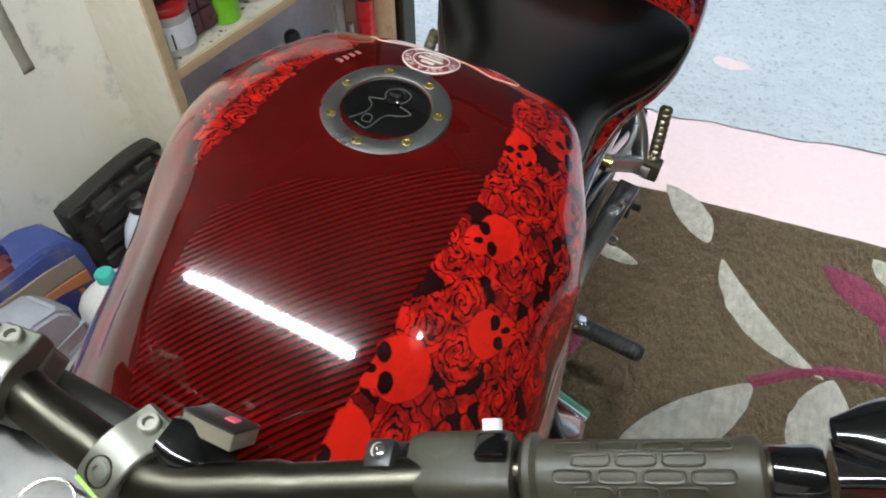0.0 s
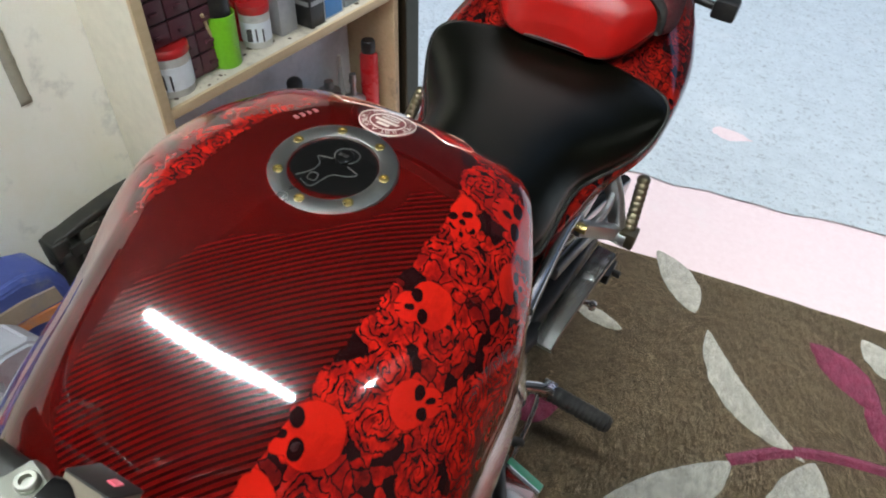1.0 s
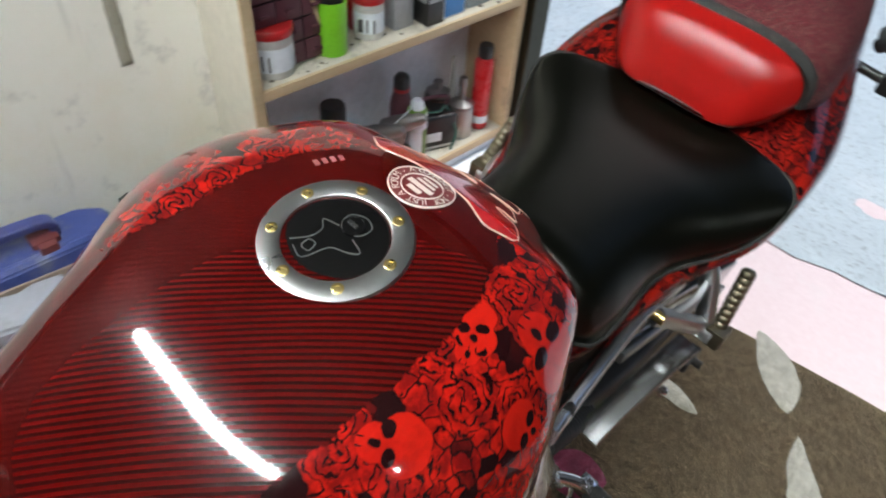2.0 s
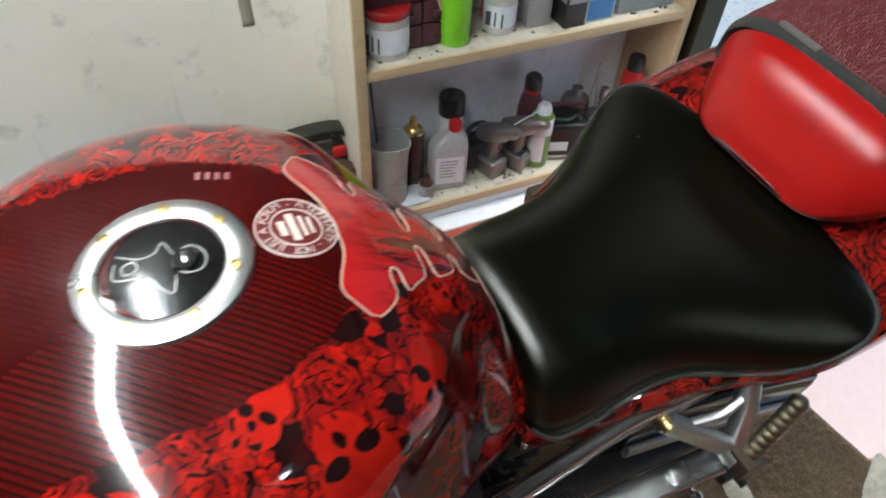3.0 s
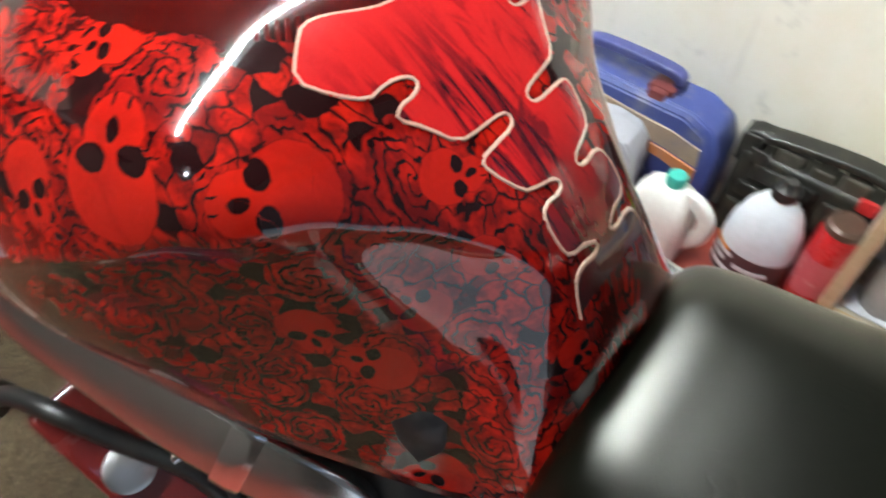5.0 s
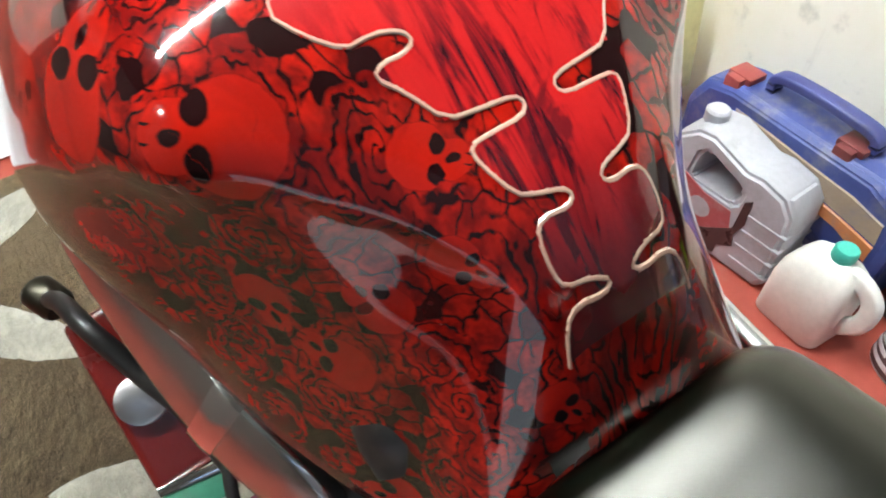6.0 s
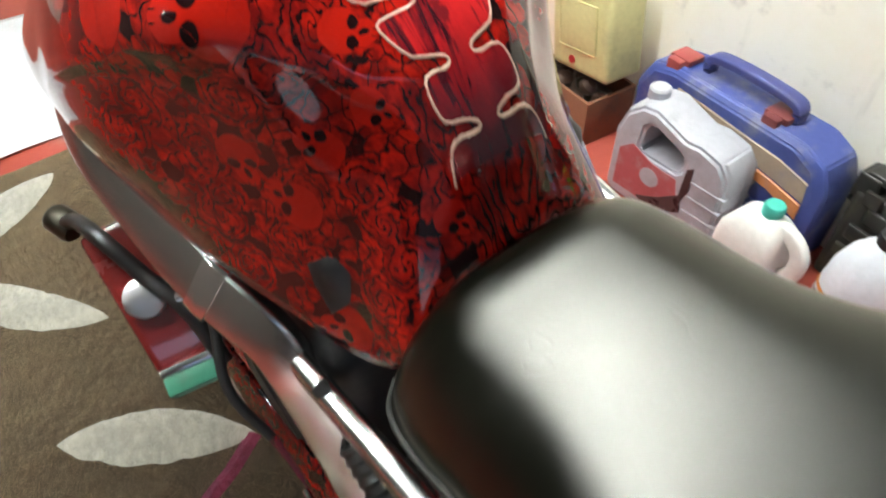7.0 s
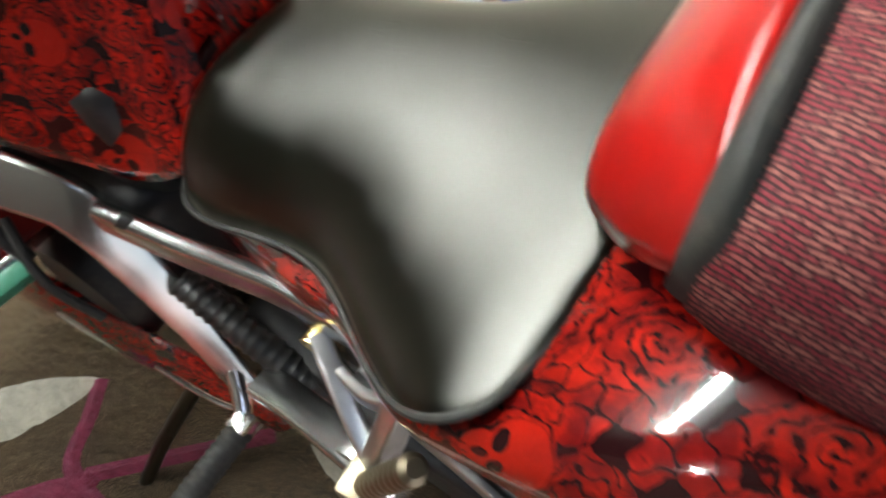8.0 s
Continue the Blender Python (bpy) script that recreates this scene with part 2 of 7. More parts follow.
def printed_red(name, skulls, carbon=None, sheet="UV", brightness=1.0, marks=()):
    """Lacquered red print of skulls among roses; carbon(m, u, v) gives the plain woven panel's mask."""
    m = Nodes(name)
    p = m.coords(sheet)
    wob = m.noise(p, 26.0, 3.0, 0.6, 0.0, 1)
    pw = m.vec("ADD", p, m.vec("MULTIPLY", m.vec("SUBTRACT", wob, (0.5, 0.5, 0.5)), (0.013, 0.013, 0.0)))
    # roses: petals ring round the centre of each cell
    v = m.node("ShaderNodeTexVoronoi")
    v.voronoi_dimensions = "2D"
    m.put(v.inputs["Vector"], pw)
    v.inputs["Scale"].default_value = 23.0
    rel = m.vec("SUBTRACT", pw, m.vec("MULTIPLY", v.outputs["Position"], (1.0, 1.0, 0.0)))
    sep = m.node("ShaderNodeSeparateXYZ")
    m.put(sep.inputs[0], rel)
    ang = m.math("ARCTAN2", sep.outputs[1], sep.outputs[0])
    dist = v.outputs["Distance"]
    petal = m.math("MULTIPLY", m.math("SUBTRACT", m.noise(p, 95.0, 2.0, 0.5), 0.5), 0.38)
    ring = m.math("SINE", m.math("ADD", m.math("MULTIPLY", ang, 2.0), m.math("MULTIPLY", m.math("ADD", dist, petal), 46.0)))
    rose = m.step(m.math("ADD", ring, m.math("MULTIPLY", m.math("SUBTRACT", m.noise(p, 130.0, 3.0, 0.6), 0.46), 2.6)), -1.0, -0.1)
    # leaves and dark gaps between the roses
    gap = m.step(dist, 0.44, 0.50)
    pl = m.vec("ADD", pw, m.vec("MULTIPLY", m.vec("SUBTRACT", m.noise(p, 70.0, 2.0, 0.5, 0.0, 1), (0.5, 0.5, 0.5)), (0.014, 0.014, 0.0)))
    cell, rim = m.node("ShaderNodeTexVoronoi"), m.node("ShaderNodeTexVoronoi")
    rim.feature = "DISTANCE_TO_EDGE"
    for n in (cell, rim):
        n.voronoi_dimensions = "2D"
        m.put(n.inputs["Vector"], pl)
        n.inputs["Scale"].default_value = 88.0
    tint = m.node("ShaderNodeSeparateColor")
    m.put(tint.inputs[0], cell.outputs["Color"])
    leaf = m.math("MULTIPLY", m.step(rim.outputs["Distance"], 0.0, 0.11), m.step(tint.outputs[0], 0.26, 0.34))
    red = m.math("ADD", m.math("MULTIPLY", rose, m.math("SUBTRACT", 1.0, gap)), m.math("MULTIPLY", leaf, gap))
    vein = m.noise(pw, 85.0, 2.0, 0.5, 1.6)
    red = m.math("MULTIPLY", red, m.step(vein, 0.24, 0.38))
    bone, hole = 0.0, 0.0
    cut = m.node("ShaderNodeSeparateXYZ")
    m.put(cut.inputs[0], pw)
    fold = m.node("ShaderNodeCombineXYZ")
    m.put(fold.inputs[0], cut.outputs[0])
    m.put(fold.inputs[1], m.math("ABSOLUTE", cut.outputs[1]))
    for u, s, turn, size in skulls:
        g = m.node("ShaderNodeGroup")
        g.node_tree = SKULL_PRINT
        m.put(g.inputs["Sheet"], fold.outputs[0])
        g.inputs["Place"].default_value = (u, s, 0)
        g.inputs["Turn"].default_value, g.inputs["Size"].default_value = radians(turn), size
        m.put(g.inputs["Bone"], bone)
        m.put(g.inputs["Hole"], hole)
        bone, hole = g.outputs[0], g.outputs[1]
    if marks:
        solid = m.coords("Object")
        drift = m.vec("MULTIPLY", m.vec("SUBTRACT", m.noise(solid, 60.0, 3.0, 0.6, 0.0, 1), (0.5, 0.5, 0.5)), (0.006, 0.006, 0.006))
        place = m.vec("ADD", solid, drift)
    for at, side, up, nrm, size in marks:
        rel3 = m.vec("SUBTRACT", place, tuple(at))
        flat = m.node("ShaderNodeCombineXYZ")
        far = m.step(m.math("ABSOLUTE", m.vec("DOT_PRODUCT", rel3, tuple(nrm), "Value")), 0.028, 0.030)
        m.put(flat.inputs[0], m.math("ADD", m.vec("DOT_PRODUCT", rel3, tuple(side), "Value"), far))
        m.put(flat.inputs[1], m.vec("DOT_PRODUCT", rel3, tuple(up), "Value"))
        g = m.node("ShaderNodeGroup")
        g.node_tree = SKULL_PRINT
        m.put(g.inputs["Sheet"], flat.outputs[0])
        g.inputs["Size"].default_value = size
        m.put(g.inputs["Bone"], bone)
        m.put(g.inputs["Hole"], hole)
        bone, hole = g.outputs[0], g.outputs[1]
    if skulls or marks:
        red = m.math("MAXIMUM", m.math("MULTIPLY", red, m.math("SUBTRACT", 1.0, bone)), m.math("SUBTRACT", bone, hole, clamp=True))
    tone = m.step(m.math("ADD", m.noise(pw, 75.0, 3.0, 0.6), m.math("MULTIPLY", bone, 0.30)), 0.36, 0.64)
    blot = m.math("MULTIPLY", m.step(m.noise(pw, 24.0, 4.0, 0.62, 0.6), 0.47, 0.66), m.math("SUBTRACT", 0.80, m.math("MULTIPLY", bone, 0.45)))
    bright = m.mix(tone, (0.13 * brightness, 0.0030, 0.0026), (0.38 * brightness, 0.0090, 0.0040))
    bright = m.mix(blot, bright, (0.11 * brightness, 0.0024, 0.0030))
    col = m.mix(red, (0.012, 0.002, 0.0025), bright)
    if carbon:
        sp = m.node("ShaderNodeSeparateXYZ")
        m.put(sp.inputs[0], p)
        mask = carbon(m, sp.outputs[0], sp.outputs[1])
        slant = m.math("SUBTRACT", sp.outputs[0], m.math("MULTIPLY", sp.outputs[1], 1.10))
        wave = m.math("SINE", m.math("MULTIPLY", slant, 2 * math.pi / 0.0066))
        weave = m.noise(m.vec("MULTIPLY", p, (900.0, 260.0, 1.0)), 1.0, 2.0, 0.5)
        thread = m.step(m.math("ADD", wave, m.math("MULTIPLY", weave, 0.5)), -0.95, 0.55)
        cloth = m.mix(thread, (0.013, 0.0007, 0.0007), (0.056, 0.0015, 0.0011))
        col = m.mix(mask, col, cloth)
    scuff = m.noise(p, 55.0, 5.0, 0.7)
    r = m.math("ADD", m.math("MULTIPLY", m.step(scuff, 0.55, 0.8), 0.10), 0.16)
    return m.done(col, r, Coat_Weight=1.0, Coat_Roughness=0.035, Specular_IOR_Level=0.08)


def lacquer(name, colour, rough=0.2):
    m = Nodes(name)
    p = m.coords()
    a = m.noise(p, 25.0, 4.0, 0.6)
    col = m.mix(a, tuple(c * 0.85 for c in colour), colour)
    return m.done(col, m.math("ADD", m.math("MULTIPLY", a, 0.08), rough), Coat_Weight=1.0, Coat_Roughness=0.04)


def silk_print():
    """Bright red cloth print with folds, fading to dark."""
    m = Nodes("silk_print")
    p = m.coords("UV")
    fold = m.noise(m.vec("MULTIPLY", p, (6.0, 34.0, 1.0)), 2.0, 4.0, 0.6, 1.6)
    blot = m.noise(p, 30.0, 4.0, 0.6, 1.0)
    sep = m.node("ShaderNodeSeparateXYZ")
    m.put(sep.inputs[0], p)
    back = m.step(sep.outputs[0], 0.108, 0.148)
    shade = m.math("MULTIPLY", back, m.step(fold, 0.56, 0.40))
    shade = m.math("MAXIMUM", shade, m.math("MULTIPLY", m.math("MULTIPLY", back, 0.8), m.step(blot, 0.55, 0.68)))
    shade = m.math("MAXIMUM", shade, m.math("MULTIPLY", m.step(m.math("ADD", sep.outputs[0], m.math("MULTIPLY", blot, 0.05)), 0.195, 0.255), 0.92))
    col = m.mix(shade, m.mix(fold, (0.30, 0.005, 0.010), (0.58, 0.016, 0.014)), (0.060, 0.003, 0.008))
    return m.done(col, 0.2, Coat_Weight=1.0, Coat_Roughness=0.04)


def glow(name, colour, strength):
    m = Nodes(name)
    return m.done((0.9, 0.9, 0.9), 0.4, Emission_Color=(*colour, 1), Emission_Strength=strength)


WALL, FLOOR, LIT_FLOOR, CONCRETE = wall_paint(), floor_paint(), lit_floor_paint(), concrete()
RUG_BROWN = pile("brown_pile", (0.014, 0.0072, 0.0022), (0.042, 0.0230, 0.0075), 0.80, (0.72, 0.54, 0.32))
RUG_WHITE = pile("ivory_pile", (0.40, 0.38, 0.30), (0.64, 0.61, 0.50), 0.8, (0.9, 0.9, 0.9))
RUG_PINK = pile("magenta_pile", (0.15, 0.012, 0.035), (0.27, 0.026, 0.070), 0.5, (0.8, 0.3, 0.5))
PINE = timber("bare_pine", (0.46, 0.33, 0.18), (0.66, 0.52, 0.33))
BOARD_WHITE = worn("white_board", (0.84, 0.87, 0.92), 0.55, amount=0.15, size=9.0)
BOARD_CREAM = worn("cream_board", (0.76, 0.72, 0.60), 0.6, amount=0.18, size=7.0, dirt=(0.40, 0.36, 0.28))
SHELF_TOP = worn("dusty_shelf", (0.62, 0.57, 0.46), 0.75, amount=0.55, size=22.0, dirt=(0.20, 0.16, 0.12))
BLACK_VINYL = leather("black_vinyl", (0.0018, 0.0021, 0.0013), (0.88, 0.87, 0.80))
RED_VINYL = leather("red_vinyl", (0.30, 0.006, 0.005), (0.8, 0.76, 0.74), 0.32)
PIPING = worn("black_cord", (0.007, 0.008, 0.006), 0.75, size=60.0)
CLOTH = mesh_cloth()
ALLOY = metal("brushed_alloy", (0.66, 0.67, 0.68), 0.34)
CHROME = metal("chrome", (0.86, 0.86, 0.86), 0.13, blotch=0.1)
POLISHED = metal("polished_frame", (0.56, 0.57, 0.56), 0.22, 14.0, 0.01, 0.10)
DARK_STEEL = metal("dark_steel", (0.068, 0.063, 0.048), 0.38)
CAST = metal("cast_alloy", (0.30, 0.30, 0.26), 0.48, 40.0, 0.1)
BRASS = metal("brass", (0.78, 0.62, 0.26), 0.28)
BLACK_PLASTIC = worn("black_plastic", (0.009, 0.009, 0.009), 0.38, amount=0.15, size=40.0)
GLOSS_BLACK = lacquer("gloss_black", (0.004, 0.004, 0.004), 0.10)
RUBBER = worn("rubber", (0.013, 0.013, 0.012), 0.62, amount=0.2, size=80.0)
GREY_GRIP = worn("grey_grip", (0.026, 0.023, 0.0125), 0.50, size=70.0)
LIT_TUBE = glow("tube_glow", (0.97, 1.0, 0.98), TUBE_GLOW)

# ---- building tools ----
def thing(name, label, category, at=None, group="", kind=""):
    """An Empty that stands for one whole thing; its parts hang under it."""
    ob = new(name)
    ob.empty_display_size = 0.05
    if at is not None:
        ob.matrix_basis = at
    return tagged(ob, label, category, group, kind)


def mesh_of(name, verts, faces, material, smooth=True, uvs=None):
    me = bpy.data.meshes.new(name)
    me.from_pydata([tuple(v) for v in verts], [], faces)
    if smooth:
        me.polygons.foreach_set("use_smooth", [True] * len(me.polygons))
    me.materials.append(material)
    if uvs is not None:
        layer = me.uv_layers.new(name="sheet")
        idx = np.empty(len(me.loops), dtype=np.int32)
        me.loops.foreach_get("vertex_index", idx)
        layer.data.foreach_set("uv", np.asarray(uvs, dtype=np.float32)[idx].ravel())
    me.update()
    return me


def hang(name, me, parent=None, label="", m=None):
    ob = new(name, me)
    if parent is not None:
        ob.parent = parent
    if m is not None:
        ob.matrix_basis = m
    return tagged(ob, label)


def part(name, bm, material, parent=None, label="", smooth=True, m=None, keep=38.0):
    """Links a bmesh as one mesh object; edges sharper than keep degrees stay sharp."""
    bmesh.ops.recalc_face_normals(bm, faces=bm.faces)
    if smooth:
        for f in bm.faces:
            f.smooth = True
        for e in bm.edges:
            e.smooth = len(e.link_faces) != 2 or e.calc_face_angle(0.0) < radians(keep)
    me = bpy.data.meshes.new(name)
    bm.to_mesh(me)
    bm.free()
    me.materials.append(material)
    return hang(name, me, parent, label, m)


def box(bm, lo, hi, bevel=0.0, m=None, segments=2):
    """A block between two corners, with rounded edges."""
    r = bmesh.ops.create_cube(bm, size=1.0)
    vs = r["verts"]
    for v in vs:
        v.co = Vector([l + (h - l) * (c + 0.5) for l, h, c in zip(lo, hi, v.co)])
    if bevel:
        es = list({e for v in vs for e in v.link_edges})
        out = bmesh.ops.bevel(bm, geom=es, offset=bevel, segments=segments, affect="EDGES", profile=0.6)
        vs = list({v for f in out["faces"] for v in f.verts} | {v for v in vs if v.is_valid})
    if m is not None:
        bmesh.ops.transform(bm, matrix=m, verts=vs)
    return vs


def spun(bm, profile, sides=32, m=None, squash=(1.0, 1.0)):
    """A turned shape: (radius, height) rings from bottom to top, closed at both ends."""
    rings = []
    for r, z in profile:
        rings.append([bm.verts.new((squash[0] * r * math.cos(2 * math.pi * k / sides), squash[1] * r * math.sin(2 * math.pi * k / sides), z)) for k in range(sides)])
    for a, b in zip(rings, rings[1:]):
        for k in range(sides):
            bm.faces.new((a[k], a[(k + 1) % sides], b[(k + 1) % sides], b[k]))
    bm.faces.new(rings[0][::-1])
    bm.faces.new(rings[-1])
    vs = [v for ring in rings for v in ring]
    if m is not None:
        bmesh.ops.transform(bm, matrix=m, verts=vs)
    return vs


def smooth_line(points, steps=8):
    """Catmull-Rom through the points."""
    pts = [Vector(p) for p in points]
    pts = [2 * pts[0] - pts[1], *pts, 2 * pts[-1] - pts[-2]]
    out = []
    for a, b, c, d in zip(pts, pts[1:], pts[2:], pts[3:]):
        for k in range(steps):
            t = k / steps
            out.append(0.5 * ((2 * b) + (c - a) * t + (2 * a - 5 * b + 4 * c - d) * t * t + (3 * b - a - 3 * c + d) * t ** 3))
    return out + [pts[-2]]


def swept(bm, points, section, steps=8, up=(0, 0, 1), scale=None, caps=True):
    """A section (list of across, up offsets) carried along a smooth line; scale gives its size along the way."""
    line = smooth_line(points, steps) if steps > 1 else [Vector(p) for p in points]
    rings = []
    for k, p in enumerate(line):
        d = (line[min(k + 1, len(line) - 1)] - line[max(k - 1, 0)]).normalized()
        side = d.cross(Vector(up))
        side = side.normalized() if side.length > 1e-4 else Vector((1, 0, 0))
        above = side.cross(d).normalized()
        s = scale(k / (len(line) - 1)) if scale else 1.0
        rings.append([bm.verts.new(p + side * (x * s) + above * (y * s)) for x, y in section])
    n = len(section)
    for a, b in zip(rings, rings[1:]):
        for k in range(n):
            bm.faces.new((a[k], a[(k + 1) % n], b[(k + 1) % n], b[k]))
    if caps:
        bm.faces.new(rings[0][::-1])
        bm.faces.new(rings[-1])
    return rings


def ring_of(radius, sides=14, flat=1.0):
    return [(radius * math.cos(2 * math.pi * k / sides), flat * radius * math.sin(2 * math.pi * k / sides)) for k in range(sides)]


def slab_of(w, h, r, corner=3):
    """A rectangle with rounded corners, as a section."""
    out = []
    for cx, cy, a0 in ((w - r, h - r, 0), (r - w, h - r, 90), (r - w, r - h, 180), (w - r, r - h, 270)):
        for k in range(corner + 1):
            a = radians(a0 + 90 * k / corner)
            out.append((cx + r * math.cos(a), cy + r * math.sin(a)))
    return out


def tube(name, points, radius, material, parent, label="", steps=8, sides=14, scale=None):
    bm = bmesh.new()
    swept(bm, points, ring_of(radius, sides), steps, scale=scale)
    return part(name, bm, material, parent, label)


def bolt(bm, m, r=0.006, h=0.006):
    """A cap screw with a hollow hexagon."""
    spun(bm, [(r, 0), (r, h * 0.85), (r * 0.85, h), (r * 0.55, h), (r * 0.5, h * 0.45)], 12, m)


def keyed(keys):
    """A smooth curve through (place, value) keys."""
    xs, ys = np.array(keys, float).T
    slopes = np.gradient(ys, xs)

    def at(x):
        x = np.clip(x, xs[0], xs[-1])
        k = np.clip(np.searchsorted(xs, x) - 1, 0, len(xs) - 2)
        h = xs[k + 1] - xs[k]
        t = (x - xs[k]) / h
        return (2 * t**3 - 3 * t**2 + 1) * ys[k] + (t**3 - 2 * t**2 + t) * h * slopes[k] + (3 * t**2 - 2 * t**3) * ys[k + 1] + (t**3 - t**2) * h * slopes[k + 1]

    return at


def petal(name, tip, tail, width, bend, material, parent, height=0.004, base=0.013, m=None):
    """A carved pile leaf lying on a rug: rounded, raised, with a ragged rim."""
    a, b = Vector((*tip, 0)), Vector((*tail, 0))
    d = b - a
    side = Vector((-d.y, d.x, 0)).normalized()
    steps, rows = 26, 7
    bm = bmesh.new()
    grid = []
    for k in range(steps + 1):
        t = k / steps
        c = a + d * t + side * bend * 4 * t * (1 - t)
        w = width * (math.sin(math.pi * t) ** 0.75) * (1.12 - 0.24 * t) + 0.0012
        row = []
        for r in range(rows):
            s = 2 * r / (rows - 1) - 1
            n = noise.noise((c + side * s * 0.05) * 90) * 0.0016
            z = base + height * (1 - abs(s) ** 5) * min(1, 12 * t * (1 - t) + 0.1) + n * (1 - abs(s)) * 0.6
            row.append(bm.verts.new((c.x + side.x * (s * w + n), c.y + side.y * (s * w + n), z)))
        grid.append(row)
    for ra, rb in zip(grid, grid[1:]):
        for q in range(rows - 1):
            bm.faces.new((ra[q], ra[q + 1], rb[q + 1], rb[q]))
    return part(name, bm, material, parent, m=m)

# ---- the garage ----
WALL_TURN = -3.4
GARAGE = pose(-0.976, 0.0, 0.0, 0, 0, WALL_TURN)


def slab(name, lo, hi, material, label, category, m=None, bevel=0.0):
    bm = bmesh.new()
    box(bm, lo, hi, bevel)
    return tagged(part(name, bm, material, None, smooth=False, m=m), label, category, kind="structure")


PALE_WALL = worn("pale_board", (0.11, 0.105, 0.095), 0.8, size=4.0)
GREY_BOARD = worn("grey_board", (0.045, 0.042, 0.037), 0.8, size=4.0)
# near black, so that the unseen boards throw back little light
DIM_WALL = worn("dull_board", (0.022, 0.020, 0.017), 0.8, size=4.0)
# local x runs from the shelf wall into the garage, y towards the door
slab("wall_west", (-0.20, -4.0, -0.02), (0.0, 1.262, 2.4), WALL, "cream-white painted rough block wall with grey scuffs", "wall", GARAGE)
# the upper board is added out of view to darken seat and tank reflections
slab("unseen_dark_board", (0.002, -2.40, 1.36), (0.022, 1.258, 2.398), DIM_WALL, "unseen dark board added over the upper wall to darken reflections", "wall", GARAGE)
slab("wall_south", (-0.20, -4.2, -0.02), (4.0, -4.0, 2.4), WALL, "plain cream-white painted back wall", "wall", GARAGE)
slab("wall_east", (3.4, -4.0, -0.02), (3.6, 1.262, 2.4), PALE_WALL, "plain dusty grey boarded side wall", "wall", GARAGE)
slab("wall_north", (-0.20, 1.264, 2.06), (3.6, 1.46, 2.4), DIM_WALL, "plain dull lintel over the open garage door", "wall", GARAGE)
# added out of view: narrows the doorway, so less sky hazes the tank
slab("unseen_door_wall", (2.30, 1.264, -0.02), (3.6, 1.46, 2.056), DIM_WALL, "unseen dull wall added beside the open door to cut sky light", "wall", GARAGE)
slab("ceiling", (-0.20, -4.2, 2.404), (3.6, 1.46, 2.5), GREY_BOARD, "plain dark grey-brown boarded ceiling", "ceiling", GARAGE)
slab("trim", (-0.05, 1.264, -0.002), (0.205, 1.33, 2.056), DARK_STEEL, "dark grey metal door post of the open garage", "door frame", GARAGE, 0.004)
slab("floor", (-0.20, -4.2, -0.06), (4.0, 1.04, 0.0), FLOOR, "worn red-painted concrete garage floor", "floor", GARAGE)

# added backdrop, never in view; blocks the sky that the tank would mirror
bm = bmesh.new()
box(bm, (-25.0, 8.6, -0.1), (25.0, 8.9, 9.5), 0.0)
tagged(part("unseen_sky_block", bm, worn("sky_block_brown", (0.16, 0.13, 0.11), 0.85, size=1.5), None, smooth=False), "unseen dull brown wall added across the driveway to block the sky", "wall", kind="structure")


def ground_sheet():
    """Rough driveway concrete that runs out of the door to the horizon; fine and uneven near the door."""
    xs = np.unique(np.concatenate([np.linspace(-2.0, 2.6, 93), np.linspace(2.6, 400, 14), np.linspace(-400, -2.0, 14)]))
    ys = np.unique(np.concatenate([np.linspace(1.425, 4.4, 75), np.linspace(4.4, 500, 16)]))
    verts = []
    for y in ys:
        for x in xs:
            near = max(0.0, 1 - (abs(x - 0.3) / 2.4) ** 4) * max(0.0, 1 - ((y - 1.425) / 2.9) ** 3)
            n = noise.fractal(Vector((x * 7, y * 7, 0.3)), 0.9, 2.1, 4) * 0.006 * near
            edge = 0.05 * noise.noise(Vector((x * 9, 0.4, 0.0))) * (1 if y == ys[0] else 0)
            verts.append((x, y + (0.10 * max(-2.0, min(x, 3.0)) + edge * 0.4) * max(0.0, 1 - (y - 1.425) / 3.0), -0.004 + n * (0.25 if y == ys[0] else 1)))
    nx = len(xs)
    faces = [(j * nx + i, j * nx + i + 1, (j + 1) * nx + i + 1, (j + 1) * nx + i) for j in range(len(ys) - 1) for i in range(nx - 1)]
    ob = new("ground", mesh_of("ground", verts, faces, CONCRETE))
    return tagged(ob, "pale rough weathered concrete driveway outside the garage", "driveway", kind="structure")


ground_sheet()
# same floor as indoors; its brightness here is put into the colour
slab("threshold", (-0.20, 1.04, -0.06), (4.0, 2.2, -0.008), LIT_FLOOR, "red-painted concrete strip at the door, daylight painted in as pale pink", "threshold", GARAGE)


def strip_light(tube):
    """A fluorescent batten under the ceiling."""
    a, b = Vector(tube[0]), Vector(tube[1])
    mid, d = (a + b) / 2, b - a
    root = thing("ceiling_light", "white fluorescent strip light, switched on, under the ceiling", "ceiling light", pose(*mid, 0, 0, math.degrees(math.atan2(d.y, d.x))))
    half = d.length / 2
    bm = bmesh.new()
    box(bm, (-half - 0.03, -0.045, 0.020), (half + 0.03, 0.045, 0.223), 0.006)
    part("batten", bm, BOARD_WHITE, root)
    bm = bmesh.new()
    spun(bm, [(0.013, -half), (0.013, half)], 16, Matrix.Rotation(radians(90), 4, "Y"))
    part("lamp_tube", bm, LIT_TUBE, root, "bright white glowing tube")
    for s in (-1, 1):
        bm = bmesh.new()
        box(bm, (s * half - 0.012, -0.016, -0.016), (s * half + 0.012, 0.016, 0.032), 0.003)
        part("lamp_holder", bm, BOARD_WHITE, root)


